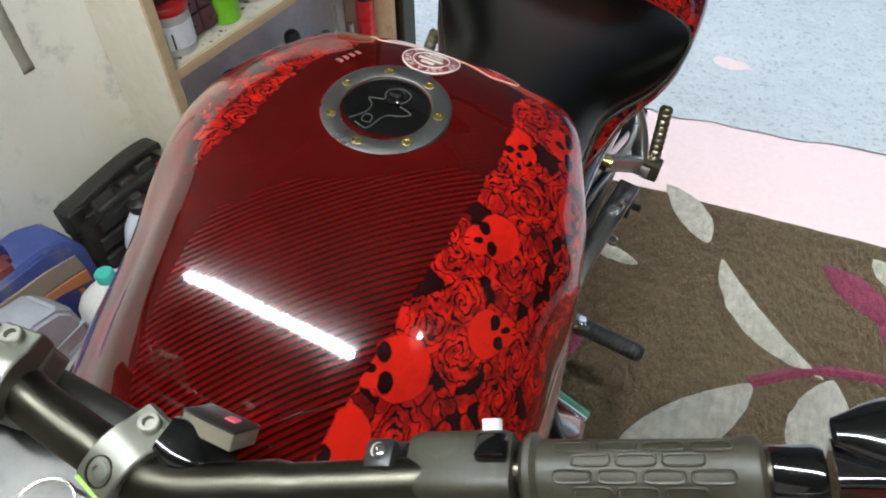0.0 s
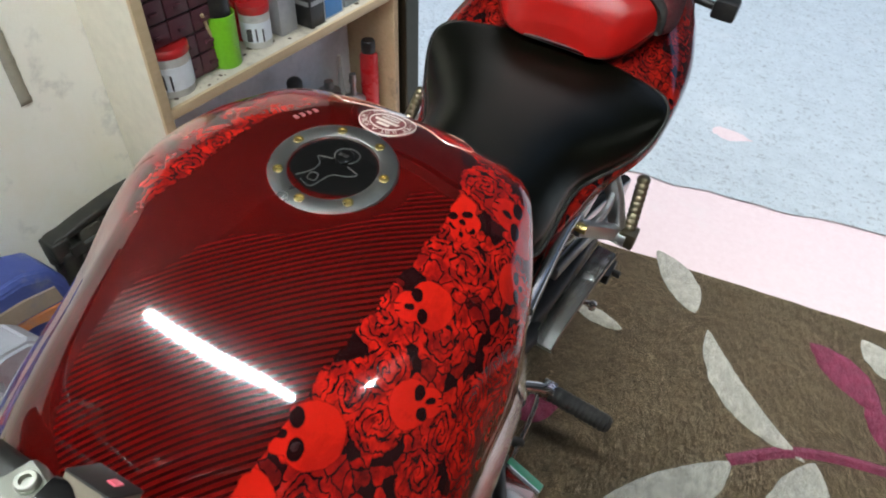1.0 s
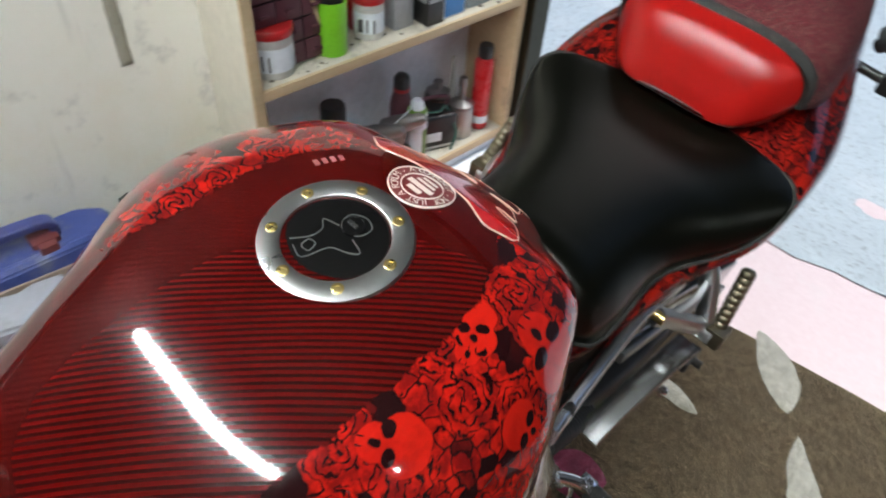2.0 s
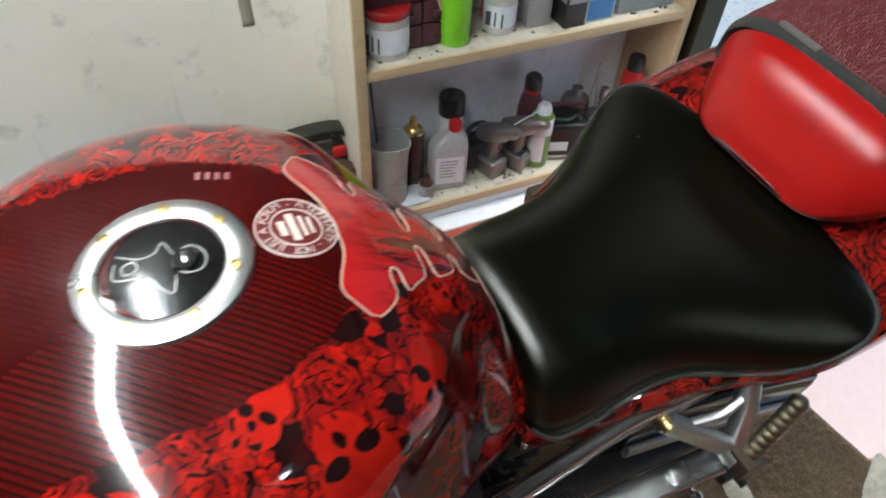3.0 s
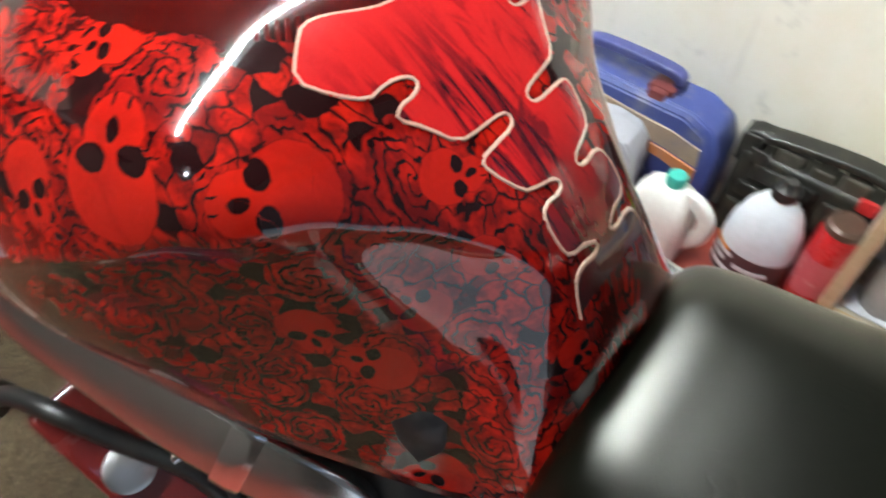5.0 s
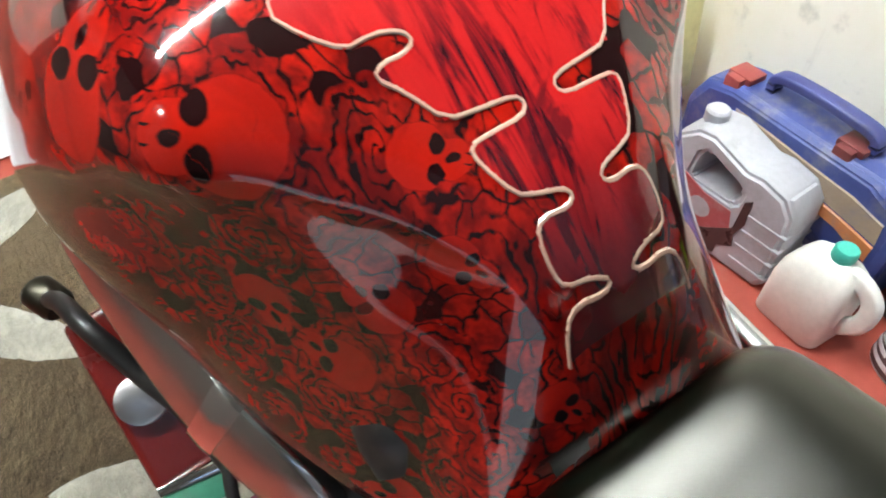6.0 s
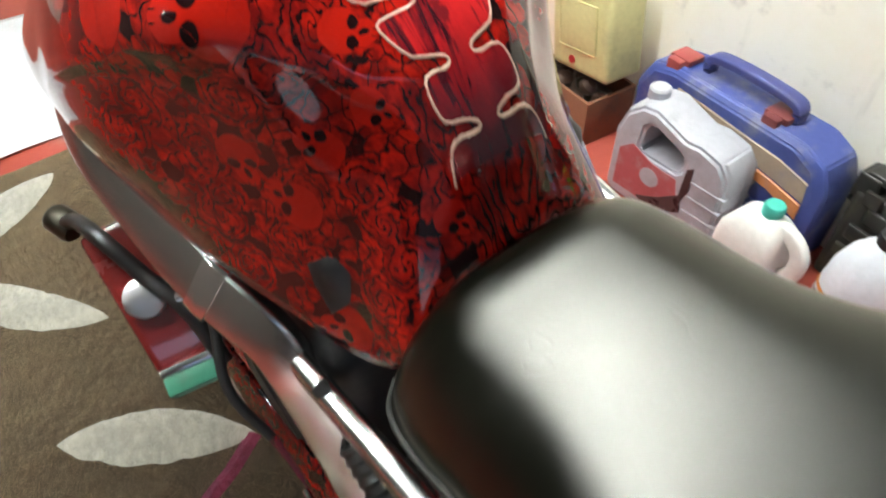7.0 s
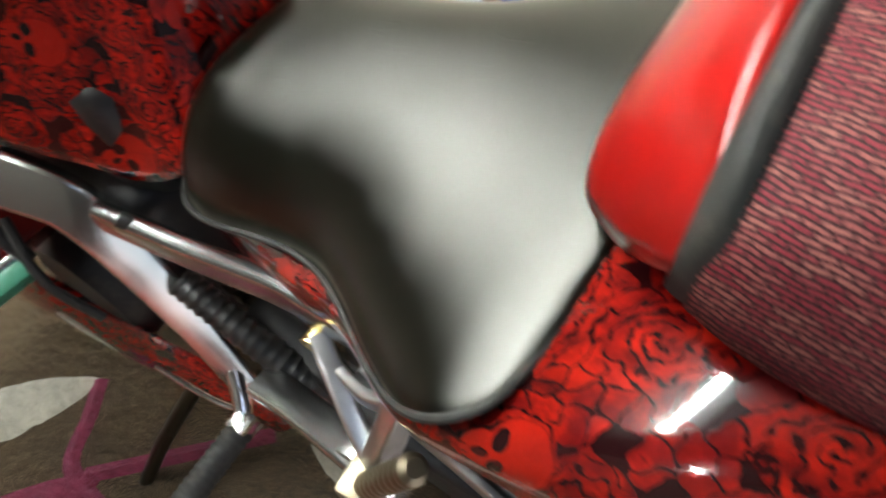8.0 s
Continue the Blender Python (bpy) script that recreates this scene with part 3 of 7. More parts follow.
for tube_line in TUBES:
    strip_light(tube_line)


def rug():
    """A brown shag rug with carved ivory and magenta leaves."""
    root = thing("rug", "brown shag rug with carved ivory and magenta leaves", "rug", pose(0.30, -0.03, 0, 0, 0, 3.6))
    nx, ny = 96, 150
    w, h = 1.40, 2.20
    verts, faces = [], []
    for j in range(ny + 1):
        for i in range(nx + 1):
            x, y = (i / nx - 0.5) * w, (j / ny - 0.5) * h
            rim = min(i, nx - i, j, ny - j)
            n = noise.fractal(Vector((x * 26, y * 26, 1.7)), 0.8, 2.2, 3)
            z = 0.002 if rim == 0 else 0.0125 + 0.0018 * n
            wob = 0.006 * noise.noise(Vector((x * 9, y * 9, 5.0))) if rim == 0 else 0.0
            verts.append((x + wob, y + wob, z))
    for j in range(ny):
        for i in range(nx):
            a = j * (nx + 1) + i
            faces.append((a, a + 1, a + nx + 2, a + nx + 1))
    hang("woven_base", mesh_of("woven_base", verts, faces, RUG_BROWN), root)
    back = pose(0.30, -0.03, 0, 0, 0, 3.6).inverted()
    leaf = lambda name, tip, tail, width, bend, mat, base=0.0125: petal(name, tip, tail, width, bend, mat, root, base=base, m=back)
    leaf("ivory_leaf", (0.331, 0.912), (0.19, 1.09), 0.042, -0.012, RUG_WHITE)
    leaf("ivory_leaf", (0.372, 0.872), (0.622, 0.618), 0.036, -0.046, RUG_WHITE)
    leaf("ivory_leaf", (0.278, 0.295), (0.492, 0.545), 0.052, -0.022, RUG_WHITE)
    leaf("ivory_leaf", (0.60, 0.375), (0.640, 0.626), 0.058, -0.006, RUG_WHITE)
    leaf("ivory_leaf", (0.192, 0.768), (0.05, 0.80), 0.022, 0.004, RUG_WHITE)
    leaf("ivory_leaf", (0.80, 0.93), (0.70, 1.03), 0.04, 0.0, RUG_WHITE)
    leaf("magenta_leaf", (0.593, 0.957), (0.752, 0.815), 0.044, 0.012, RUG_PINK)
    leaf("magenta_leaf", (0.72, 0.82), (0.86, 0.70), 0.045, 0.004, RUG_PINK)
    leaf("magenta_leaf", (0.14, 0.50), (0.02, 0.44), 0.05, 0.0, RUG_PINK)
    leaf("ivory_leaf", (0.432, -0.318), (0.158, -0.146), 0.050, 0.006, RUG_WHITE)
    leaf("ivory_leaf", (0.288, -0.535), (0.52, -0.83), 0.046, 0.026, RUG_WHITE)
    leaf("ivory_leaf", (0.27, -1.05), (0.50, -0.86), 0.055, -0.02, RUG_WHITE)
    leaf("magenta_leaf", (0.50, -0.16), (0.26, -0.02), 0.052, -0.02, RUG_PINK)
    leaf("ivory_leaf", (0.045, 0.20), (0.075, 0.40), 0.040, 0.01, RUG_WHITE)
    for pts in (((0.485, 0.545), (0.60, 0.63), (0.74, 0.672), (0.98, 0.70)), ((0.160, -0.148), (0.215, -0.11), (0.28, -0.07), (0.30, 0.02)), ((0.28, -0.04), (0.18, 0.06), (0.08, 0.16))):
        bm = bmesh.new()
        swept(bm, [(x, y, 0.0135) for x, y in pts], [(-0.013, 0), (0, 0.0045), (0.013, 0), (0, -0.004)], 8)
        part("magenta_stem", bm, RUG_PINK, root, m=back)


rug()

# ---- the motorcycle (its own axes: x to its left, y to its tail, leaning on its side stand) ----
BIKE = thing("motorcycle", "red skull-printed motorcycle with black seat, on its side stand", "motorcycle", pose(-0.0745, 0, 0, 0, 4.8, 0))

crest = keyed([(-0.335, 0.735), (-0.31, 0.785), (-0.28, 0.812), (-0.24, 0.838), (-0.18, 0.862), (-0.12, 0.877), (-0.07, 0.884), (0.0, 0.889), (0.05, 0.892), (0.08, 0.889), (0.107, 0.880), (0.13, 0.866), (0.165, 0.839), (0.20, 0.809), (0.228, 0.772), (0.25, 0.722), (0.262, 0.690)])
hip_x = keyed([(-0.335, 0.055), (-0.31, 0.085), (-0.28, 0.108), (-0.24, 0.125), (-0.18, 0.138), (-0.12, 0.158), (-0.07, 0.160), (0.0, 0.160), (0.06, 0.148), (0.10, 0.139), (0.125, 0.128), (0.15, 0.110), (0.175, 0.090), (0.20, 0.075), (0.235, 0.066), (0.262, 0.062)])
hip_z = keyed([(-0.335, 0.715), (-0.31, 0.752), (-0.28, 0.775), (-0.24, 0.795), (-0.18, 0.816), (-0.12, 0.822), (-0.07, 0.838), (0.0, 0.846), (0.06, 0.856), (0.10, 0.852), (0.125, 0.842), (0.15, 0.815), (0.175, 0.785), (0.20, 0.762), (0.235, 0.720), (0.262, 0.672)])
waist_x = keyed([(-0.335, 0.085), (-0.31, 0.125), (-0.28, 0.156), (-0.24, 0.183), (-0.18, 0.202), (-0.12, 0.208), (-0.07, 0.206), (0.0, 0.203), (0.06, 0.182), (0.10, 0.153), (0.125, 0.135), (0.165, 0.113), (0.20, 0.097), (0.235, 0.092), (0.262, 0.085)])
waist_z = keyed([(-0.335, 0.700), (-0.28, 0.733), (-0.24, 0.738), (-0.12, 0.748), (0.0, 0.752), (0.06, 0.756), (0.125, 0.742), (0.165, 0.736), (0.20, 0.700), (0.235, 0.672), (0.262, 0.655)])
rim_x = keyed([(-0.335, 0.088), (-0.31, 0.130), (-0.28, 0.160), (-0.24, 0.188), (-0.18, 0.206), (-0.12, 0.210), (-0.07, 0.205), (0.0, 0.190), (0.06, 0.174), (0.125, 0.154), (0.165, 0.137), (0.20, 0.119), (0.235, 0.106), (0.262, 0.092)])
rim_z = keyed([(-0.335, 0.690), (-0.28, 0.708), (-0.18, 0.706), (-0.12, 0.694), (0.0, 0.666), (0.06, 0.653), (0.125, 0.645), (0.165, 0.634), (0.20, 0.615), (0.235, 0.625), (0.262, 0.640)])


crease_s = keyed([(-0.10, 0.300), (-0.035, 0.265), (-0.019, 0.253), (0.048, 0.211), (0.069, 0.197), (0.094, 0.173), (0.123, 0.145), (0.132, 0.130), (0.142, 0.112), (0.154, 0.097), (0.167, 0.080), (0.186, 0.063), (0.206, 0.048), (0.235, 0.038), (0.27, 0.034)])
crease_depth = keyed([(-0.34, 0.0), (-0.12, 0.0), (-0.06, 0.001), (0.0, 0.004), (0.06, 0.0085), (0.12, 0.0105), (0.16, 0.0115), (0.19, 0.009), (0.215, 0.004), (0.24, 0.0), (0.27, 0.0)])
N_UP, N_DOWN = 22, 30


def tank_half(y, n=N_UP + N_DOWN):
    """One side of the tank's cross section at y, from the crest over the knee crease to the rim; point N_UP lies on the crease."""
    c, hx, hz = crest(y), hip_x(y), hip_z(y)
    wx, wz, rx, rz = waist_x(y), waist_z(y), rim_x(y), rim_z(y)
    fall = c - hz
    ctrl = [(-0.52 * hx, c - 0.13 * fall), (0, c), (0.52 * hx, c - 0.13 * fall), (hx, hz), (wx, wz), (rx, rz), (2 * rx - wx, 2 * rz - wz)]
    P = np.array(ctrl, float)
    out = []
    for k in range(1, 5):
        a, b, d, e = P[k - 1 : k + 3]
        t = np.linspace(0, 1, 24, endpoint=(k == 4))[:, None]
        out.append(0.5 * (2 * b + (d - a) * t + (2 * a - 5 * b + 4 * d - e) * t**2 + (3 * b - a - 3 * d + e) * t**3))
    pts = np.concatenate(out)
    run = np.r_[0, np.cumsum(np.hypot(*np.diff(pts, axis=0).T))]
    sc = min(float(crease_s(y)), 0.86 * run[-1])
    s = np.concatenate([sc * np.linspace(0, 1, N_UP + 1) ** 0.85, sc + (run[-1] - sc) * np.linspace(0, 1, N_DOWN + 1)[1:] ** 1.5])
    x, z = np.interp(s, run, pts[:, 0]), np.interp(s, run, pts[:, 1])
    # below the crease the side falls in and comes back to the rim; above it swells a little
    deep, u = float(crease_depth(y)), s - sc
    dx, dz = np.gradient(x, s), np.gradient(z, s)
    long = np.hypot(dx, dz)
    back = np.clip(1 - (np.maximum(u, 0) / max(run[-1] - sc, 0.02)) ** 1.6, 0, 1)
    push = deep * (0.42 * np.exp(-((np.minimum(u, 0) / 0.026) ** 2)) * np.where(u > 0, back, 1) - 1.3 * (1 - np.exp(-np.maximum(u, 0) / 0.013)) * back)
    x, z = np.maximum(x - dz / long * push, 0.0), z + dx / long * push
    x[0] = 0.0
    return x, z, s


right_swell = keyed([(-0.34, 0.85), (-0.21, 0.86), (-0.14, 0.93), (-0.08, 1.06), (-0.03, 1.14), (0.02, 1.14), (0.06, 1.07), (0.10, 1.01), (0.14, 1.0), (0.30, 1.0)])


def right_x(y, s):
    """How far the tank's right side swells beyond its left, from the crest outwards."""
    return 1 + (float(right_swell(y)) - 1) * min(1.0, abs(s) / 0.14)


ridge_s = keyed([(-0.34, 0.060), (-0.25, 0.078), (-0.20, 0.090), (-0.14, 0.112), (-0.10, 0.118), (0.0, 0.118), (0.10, 0.11)])
ridge_h = keyed([(-0.34, 0.0), (-0.27, 0.003), (-0.20, 0.006), (-0.14, 0.0095), (-0.09, 0.0095), (-0.02, 0.006), (0.05, 0.001), (0.10, 0.0), (0.27, 0.0)])


def right_rise(y, s):
    """The shoulder line along the tank's right side stands up in a soft ridge."""
    u = abs(abs(s) - float(ridge_s(y))) / (0.30 * float(ridge_s(y)) + 0.018)
    return float(ridge_h(y)) * max(0.0, 1.06 - math.sqrt(u * u + 0.0036))


def tank_at(y, s):
    """The tank's surface at y and the distance s round it from the crest (plus: to the bike's left)."""
    x, z, run = tank_half(y)
    a = min(abs(s), run[-1])
    x, z = np.interp(a, run, x), np.interp(a, run, z)
    return Vector((-x * right_x(y, a) - 0.35 * right_rise(y, a), y, z + 0.94 * right_rise(y, a)) if s < 0 else (x, y, z))


def tank_normal(y, s):
    e = 0.003
    n = (tank_at(y, s + e) - tank_at(y, s - e)).cross(tank_at(y + e, s) - tank_at(y - e, s))
    return n.normalized()


def tank():
    n = N_UP + N_DOWN
    ys = np.concatenate([np.linspace(-0.335, -0.30, 8), np.linspace(-0.295, 0.225, 105), np.linspace(0.229, 0.262, 10)])
    verts, uvs, faces = [], [], []
    for y in ys:
        x, z, s = tank_half(y, n)
        verts += [tuple(tank_at(y, -s[k])) for k in range(n, 0, -1)] + [(x[k], y, z[k]) for k in range(n + 1)]
        uvs += [(y, -s[k]) for k in range(n, 0, -1)] + [(y, s[k]) for k in range(n + 1)]
    w = 2 * n + 1
    for j in range(len(ys) - 1):
        for i in range(w - 1):
            faces.append((j * w + i, j * w + i + 1, (j + 1) * w + i + 1, (j + 1) * w + i))
    last = (len(ys) - 1) * w
    # folded lip under the rim, and closed ends
    base = len(verts)
    for j in range(len(ys)):
        for i, d in ((0, 1), (w - 1, -1)):
            x, y, z = verts[j * w + i]
            verts.append((x + d * 0.02, y, z - 0.006))
            uvs.append(uvs[j * w + i])
    for j in range(len(ys) - 1):
        faces.append((base + 2 * j, j * w, (j + 1) * w, base + 2 * j + 2))
        faces.append((j * w + w - 1, base + 2 * j + 1, base + 2 * j + 3, (j + 1) * w + w - 1))
    faces.append(tuple(range(w)))
    faces.append(tuple(range(last + w - 1, last - 1, -1)))

    def plain_panel(m, u, v):
        """The woven panel along the crest: its half width narrows behind the filler."""
        right = m.math("MULTIPLY", m.step(v, 0.0, -0.02), m.step(u, -0.05, -0.17))
        side = m.math("SUBTRACT", m.math("ADD", m.math("ABSOLUTE", v), m.math("MULTIPLY", m.step(v, 0.0, -0.02), 0.018)), m.math("MULTIPLY", right, 0.036))
        curve = m.node("ShaderNodeFloatCurve")
        m.put(curve.inputs["Value"], m.math("DIVIDE", m.math("ADD", u, 0.34), 0.60))
        pts = curve.mapping.curves[0].points
        keys = [(-0.34, 0.088), (-0.18, 0.099), (-0.07, 0.104), (0.02, 0.103), (0.06, 0.090), (0.10, 0.062), (0.14, 0.0), (0.26, 0.0)]
        for k, (a, b) in enumerate(keys):
            if k < 2:
                pts[k].location = ((a + 0.34) / 0.60, b * 5)
            else:
                pts.new((a + 0.34) / 0.60, b * 5)
        curve.mapping.update()
        rough = m.noise(m.coords("UV"), 70.0, 3.0, 0.6)
        edge = m.math("ADD", m.math("DIVIDE", curve.outputs[0], 5.0), m.math("MULTIPLY", m.math("SUBTRACT", rough, 0.5), 0.016))
        return m.step(m.math("SUBTRACT", edge, side), -0.0010, 0.0012)

    # printed skulls: between the eyes, towards the crown (both as place along the tank and round it), size
    printed = [(0.156, 0.1912, 0.167, 0.1760, 0.0179), (0.126, 0.1219, 0.135, 0.1057, 0.0226), (0.063, 0.1519, 0.070, 0.1721, 0.0259), (0.013, 0.1177, 0.039, 0.1073, 0.0147), (0.172, 0.1176, 0.183, 0.1127, 0.0139), (0.195, 0.2330, 0.213, 0.2010, 0.0185), (0.169, 0.0491, 0.162, 0.0617, 0.0133), (0.195, 0.0606, 0.183, 0.0716, 0.0121), (0.242, 0.0415, 0.236, 0.0504, 0.0117), (-0.067, 0.1284, -0.052, 0.1425, 0.0190), (-0.187, 0.1082, -0.167, 0.1378, 0.0233), (-0.244, 0.0916, -0.226, 0.1153, 0.0232), (-0.115, 0.1734, -0.132, 0.1569, 0.0177), (0.022, 0.1114, 0.034, 0.1000, 0.0150), (0.019, 0.1900, 0.001, 0.1675, 0.0171), (0.129, 0.2190, 0.125, 0.2041, 0.0158)]
    marks = []
    for y, r, y1, r1, size in printed:
        at, nrm = tank_at(y, r), tank_normal(y, r)
        up = tank_at(y1, r1) - at
        up = (up - nrm * up.dot(nrm)).normalized()
        marks.append((at, up.cross(nrm), up, nrm, size))
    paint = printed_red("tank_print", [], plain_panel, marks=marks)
    me = mesh_of("fuel_tank", verts, faces, paint, True, uvs)
    # below the crease the print is laid on from the side
    sheet = me.uv_layers[0].data
    for f in me.polygons[: (len(ys) - 1) * (w - 1)]:
        i = f.index % (w - 1)
        if i < N_DOWN or i >= w - 1 - N_DOWN:
            for li in f.loop_indices:
                x, y, z = me.vertices[me.loops[li].vertex_index].co
                sheet[li].uv = (0.8 * y - 0.6 * abs(x), math.copysign(z, x))
    return hang("fuel_tank", me, BIKE, "glossy red tank with woven carbon panel and skull and rose print")


TANK = tank()


def ribbon(pts, width, lift, closed=False):
    """A thin band that lies on the tank along (y, s) points; returns bmesh."""
    bm = bmesh.new()
    rows = []
    for k, (y, s) in enumerate(pts):
        y0, s0 = pts[k - 1] if k or closed else pts[k]
        y1, s1 = pts[(k + 1) % len(pts)] if k + 1 < len(pts) or closed else pts[k]
        d = Vector((y1 - y0, s1 - s0)).normalized()
        o = Vector((-d.y, d.x)) * width / 2
        row = []
        for g, h in ((-1, 0.0), (-0.5, 1.0), (0.5, 1.0), (1, 0.0)):
            yy, ss = y + o.x * g, s + o.y * g
            row.append(bm.verts.new(tank_at(yy, ss) + tank_normal(yy, ss) * lift * h))
        rows.append(row)
    if closed:
        rows.append(rows[0])
    for a, b in zip(rows, rows[1:]):
        for q in range(3):
            bm.faces.new((a[q], a[q + 1], b[q + 1], b[q]))
    return bm


def rounded(pts, times=2):
    """Corner cutting."""
    for _ in range(times):
        out = [pts[0]]
        for (a, b), (c, d) in zip(pts, pts[1:]):
            out += [(a * 0.75 + c * 0.25, b * 0.75 + d * 0.25), (a * 0.25 + c * 0.75, b * 0.25 + d * 0.75)]
        pts = out + [pts[-1]]
    return pts


def rear_badge():
    """The printed cloth behind the filler: a two-winged flag that narrows to the seat, cut by hooked slots, with a pale outline."""
    silk = silk_print()
    rim = [(0.109, 0.0), (0.108, 0.020), (0.104, 0.032), (0.096, 0.047), (0.093, 0.057), (0.098, 0.066), (0.107, 0.079), (0.120, 0.071), (0.130, 0.060), (0.130, 0.052), (0.131, 0.044), (0.134, 0.037), (0.138, 0.036), (0.140, 0.042), (0.139, 0.050), (0.141, 0.056), (0.149, 0.048), (0.162, 0.039), (0.164, 0.025), (0.165, 0.010), (0.1685, 0.007), (0.172, 0.011), (0.172, 0.026), (0.172, 0.036), (0.177, 0.036), (0.191, 0.029), (0.194, 0.021), (0.196, 0.010), (0.199, 0.007), (0.2015, 0.011), (0.2005, 0.024), (0.204, 0.028), (0.214, 0.0285), (0.219, 0.026), (0.2205, 0.014), (0.2235, 0.005), (0.226, 0.010), (0.2245, 0.024), (0.227, 0.031), (0.235, 0.035)]
    loop = rim + [(y, -s) for y, s in rim[::-1]]

    def inside(y, s):
        hit = False
        for (a, b), (c, d) in zip(loop, loop[1:] + loop[:1]):
            if (b > s) != (d > s) and y < a + (c - a) * (s - b) / (d - b):
                hit = not hit
        return hit

    cell = 0.0016
    grid, verts, uvs, faces = {}, [], [], []

    def corner(i, j):
        if (i, j) not in grid:
            y, s = 0.090 + i * cell, (j - 52) * cell
            grid[i, j] = len(verts)
            verts.append(tank_at(y, s) + tank_normal(y, s) * 0.0005)
            uvs.append((y, s))
        return grid[i, j]

    for i in range(90):
        for j in range(104):
            if inside(0.090 + (i + 0.5) * cell, (j - 51.5) * cell):
                faces.append((corner(i, j), corner(i, j + 1), corner(i + 1, j + 1), corner(i + 1, j)))
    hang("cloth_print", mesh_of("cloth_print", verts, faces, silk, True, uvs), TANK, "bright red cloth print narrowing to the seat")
    pale = lacquer("pale_line", (0.62, 0.40, 0.30), 0.25)
    for side in (1, -1):
        part("outline", ribbon(rounded([(y, s * side) for y, s in rim], 1), 0.0018, 0.0007), pale, TANK, "thin pale outline")
    faint = lacquer("faint_mark", (0.30, 0.10, 0.10), 0.3)
    # small unreadable mark beside the filler
    for k in range(4):
        bm = ribbon([(0.036 + 0.006 * k, -0.0655 + 0.002 * k), (0.0395 + 0.006 * k, -0.0645 + 0.002 * k)], 0.007, 0.0008)
        part("printed_bar", bm, faint, TANK)


rear_badge()


def round_sticker():
    """The ringed club sticker behind the filler; the ring's words stand in raised print."""
    cy, r0 = 0.0835, 0.0262
    ivory = lacquer("sticker_ivory", (0.82, 0.72, 0.64), 0.3)
    ink = lacquer("sticker_red", (0.15, 0.012, 0.012), 0.3)
    k = 60
    circle = lambda r: [(cy + r * math.cos(2 * math.pi * q / k), r * math.sin(2 * math.pi * q / k)) for q in range(k)]
    bm = bmesh.new()
    rings = [[bm.verts.new(tank_at(y, s) + tank_normal(y, s) * 0.0006) for y, s in circle(r0 * f)] for f in (1.0, 0.75, 0.5, 0.25)]
    for a, b in zip(rings, rings[1:]):
        for q in range(k):
            bm.faces.new((a[q], a[(q + 1) % k], b[(q + 1) % k], b[q]))
    bm.faces.new(rings[-1])
    base = part("sticker", bm, ink, TANK, "round dark red and ivory ringed sticker")
    for r in (r0 * 0.985, r0 * 0.62):
        part("ring", ribbon(circle(r), 0.0015, 0.0012, True), ivory, base)
    words = "NOT JUST A FORUM - A COMMUNITY - "
    for q, ch in enumerate(words):
        if ch == " ":
            continue
        a = radians(86) + 2 * math.pi * q / len(words)
        cu = bpy.data.curves.new("letter", "FONT")
        cu.body, cu.size, cu.align_x, cu.align_y = ch, 0.0082, "CENTER", "CENTER"
        tmp = bpy.data.objects.new("letter", cu)
        scene.collection.objects.link(tmp)
        bpy.context.view_layer.update()
        me = bpy.data.meshes.new_from_object(tmp.evaluated_get(bpy.context.evaluated_depsgraph_get()))
        bpy.data.objects.remove(tmp)
        c, s = math.cos(a), math.sin(a)
        for v in me.vertices:
            rad, tan = r0 * 0.80 + v.co.y, v.co.x
            py, ps = cy + c * rad - s * tan, s * rad + c * tan
            v.co = tank_at(py, ps) + tank_normal(py, ps) * 0.0013
        me.materials.clear()
        me.materials.append(ivory)
        hang("letter", me, base)
    # the emblem in the middle, as plain bars
    for dy, w, h in ((0.009, 0.013, 0.0048), (0.0022, 0.024, 0.0052), (-0.0042, 0.018, 0.0030), (-0.0092, 0.015, 0.0028)):
        bm = bmesh.new()
        rows = [[bm.verts.new(tank_at(cy - py, ps) + tank_normal(cy - py, ps) * 0.0012) for ps in np.linspace(-w / 2, w / 2, 6)] for py in (dy - h / 2, dy + h / 2)]
        for q in range(5):
            bm.faces.new((rows[0][q], rows[0][q + 1], rows[1][q + 1], rows[1][q]))
        part("printed_bar", bm, ivory, base)


round_sticker()


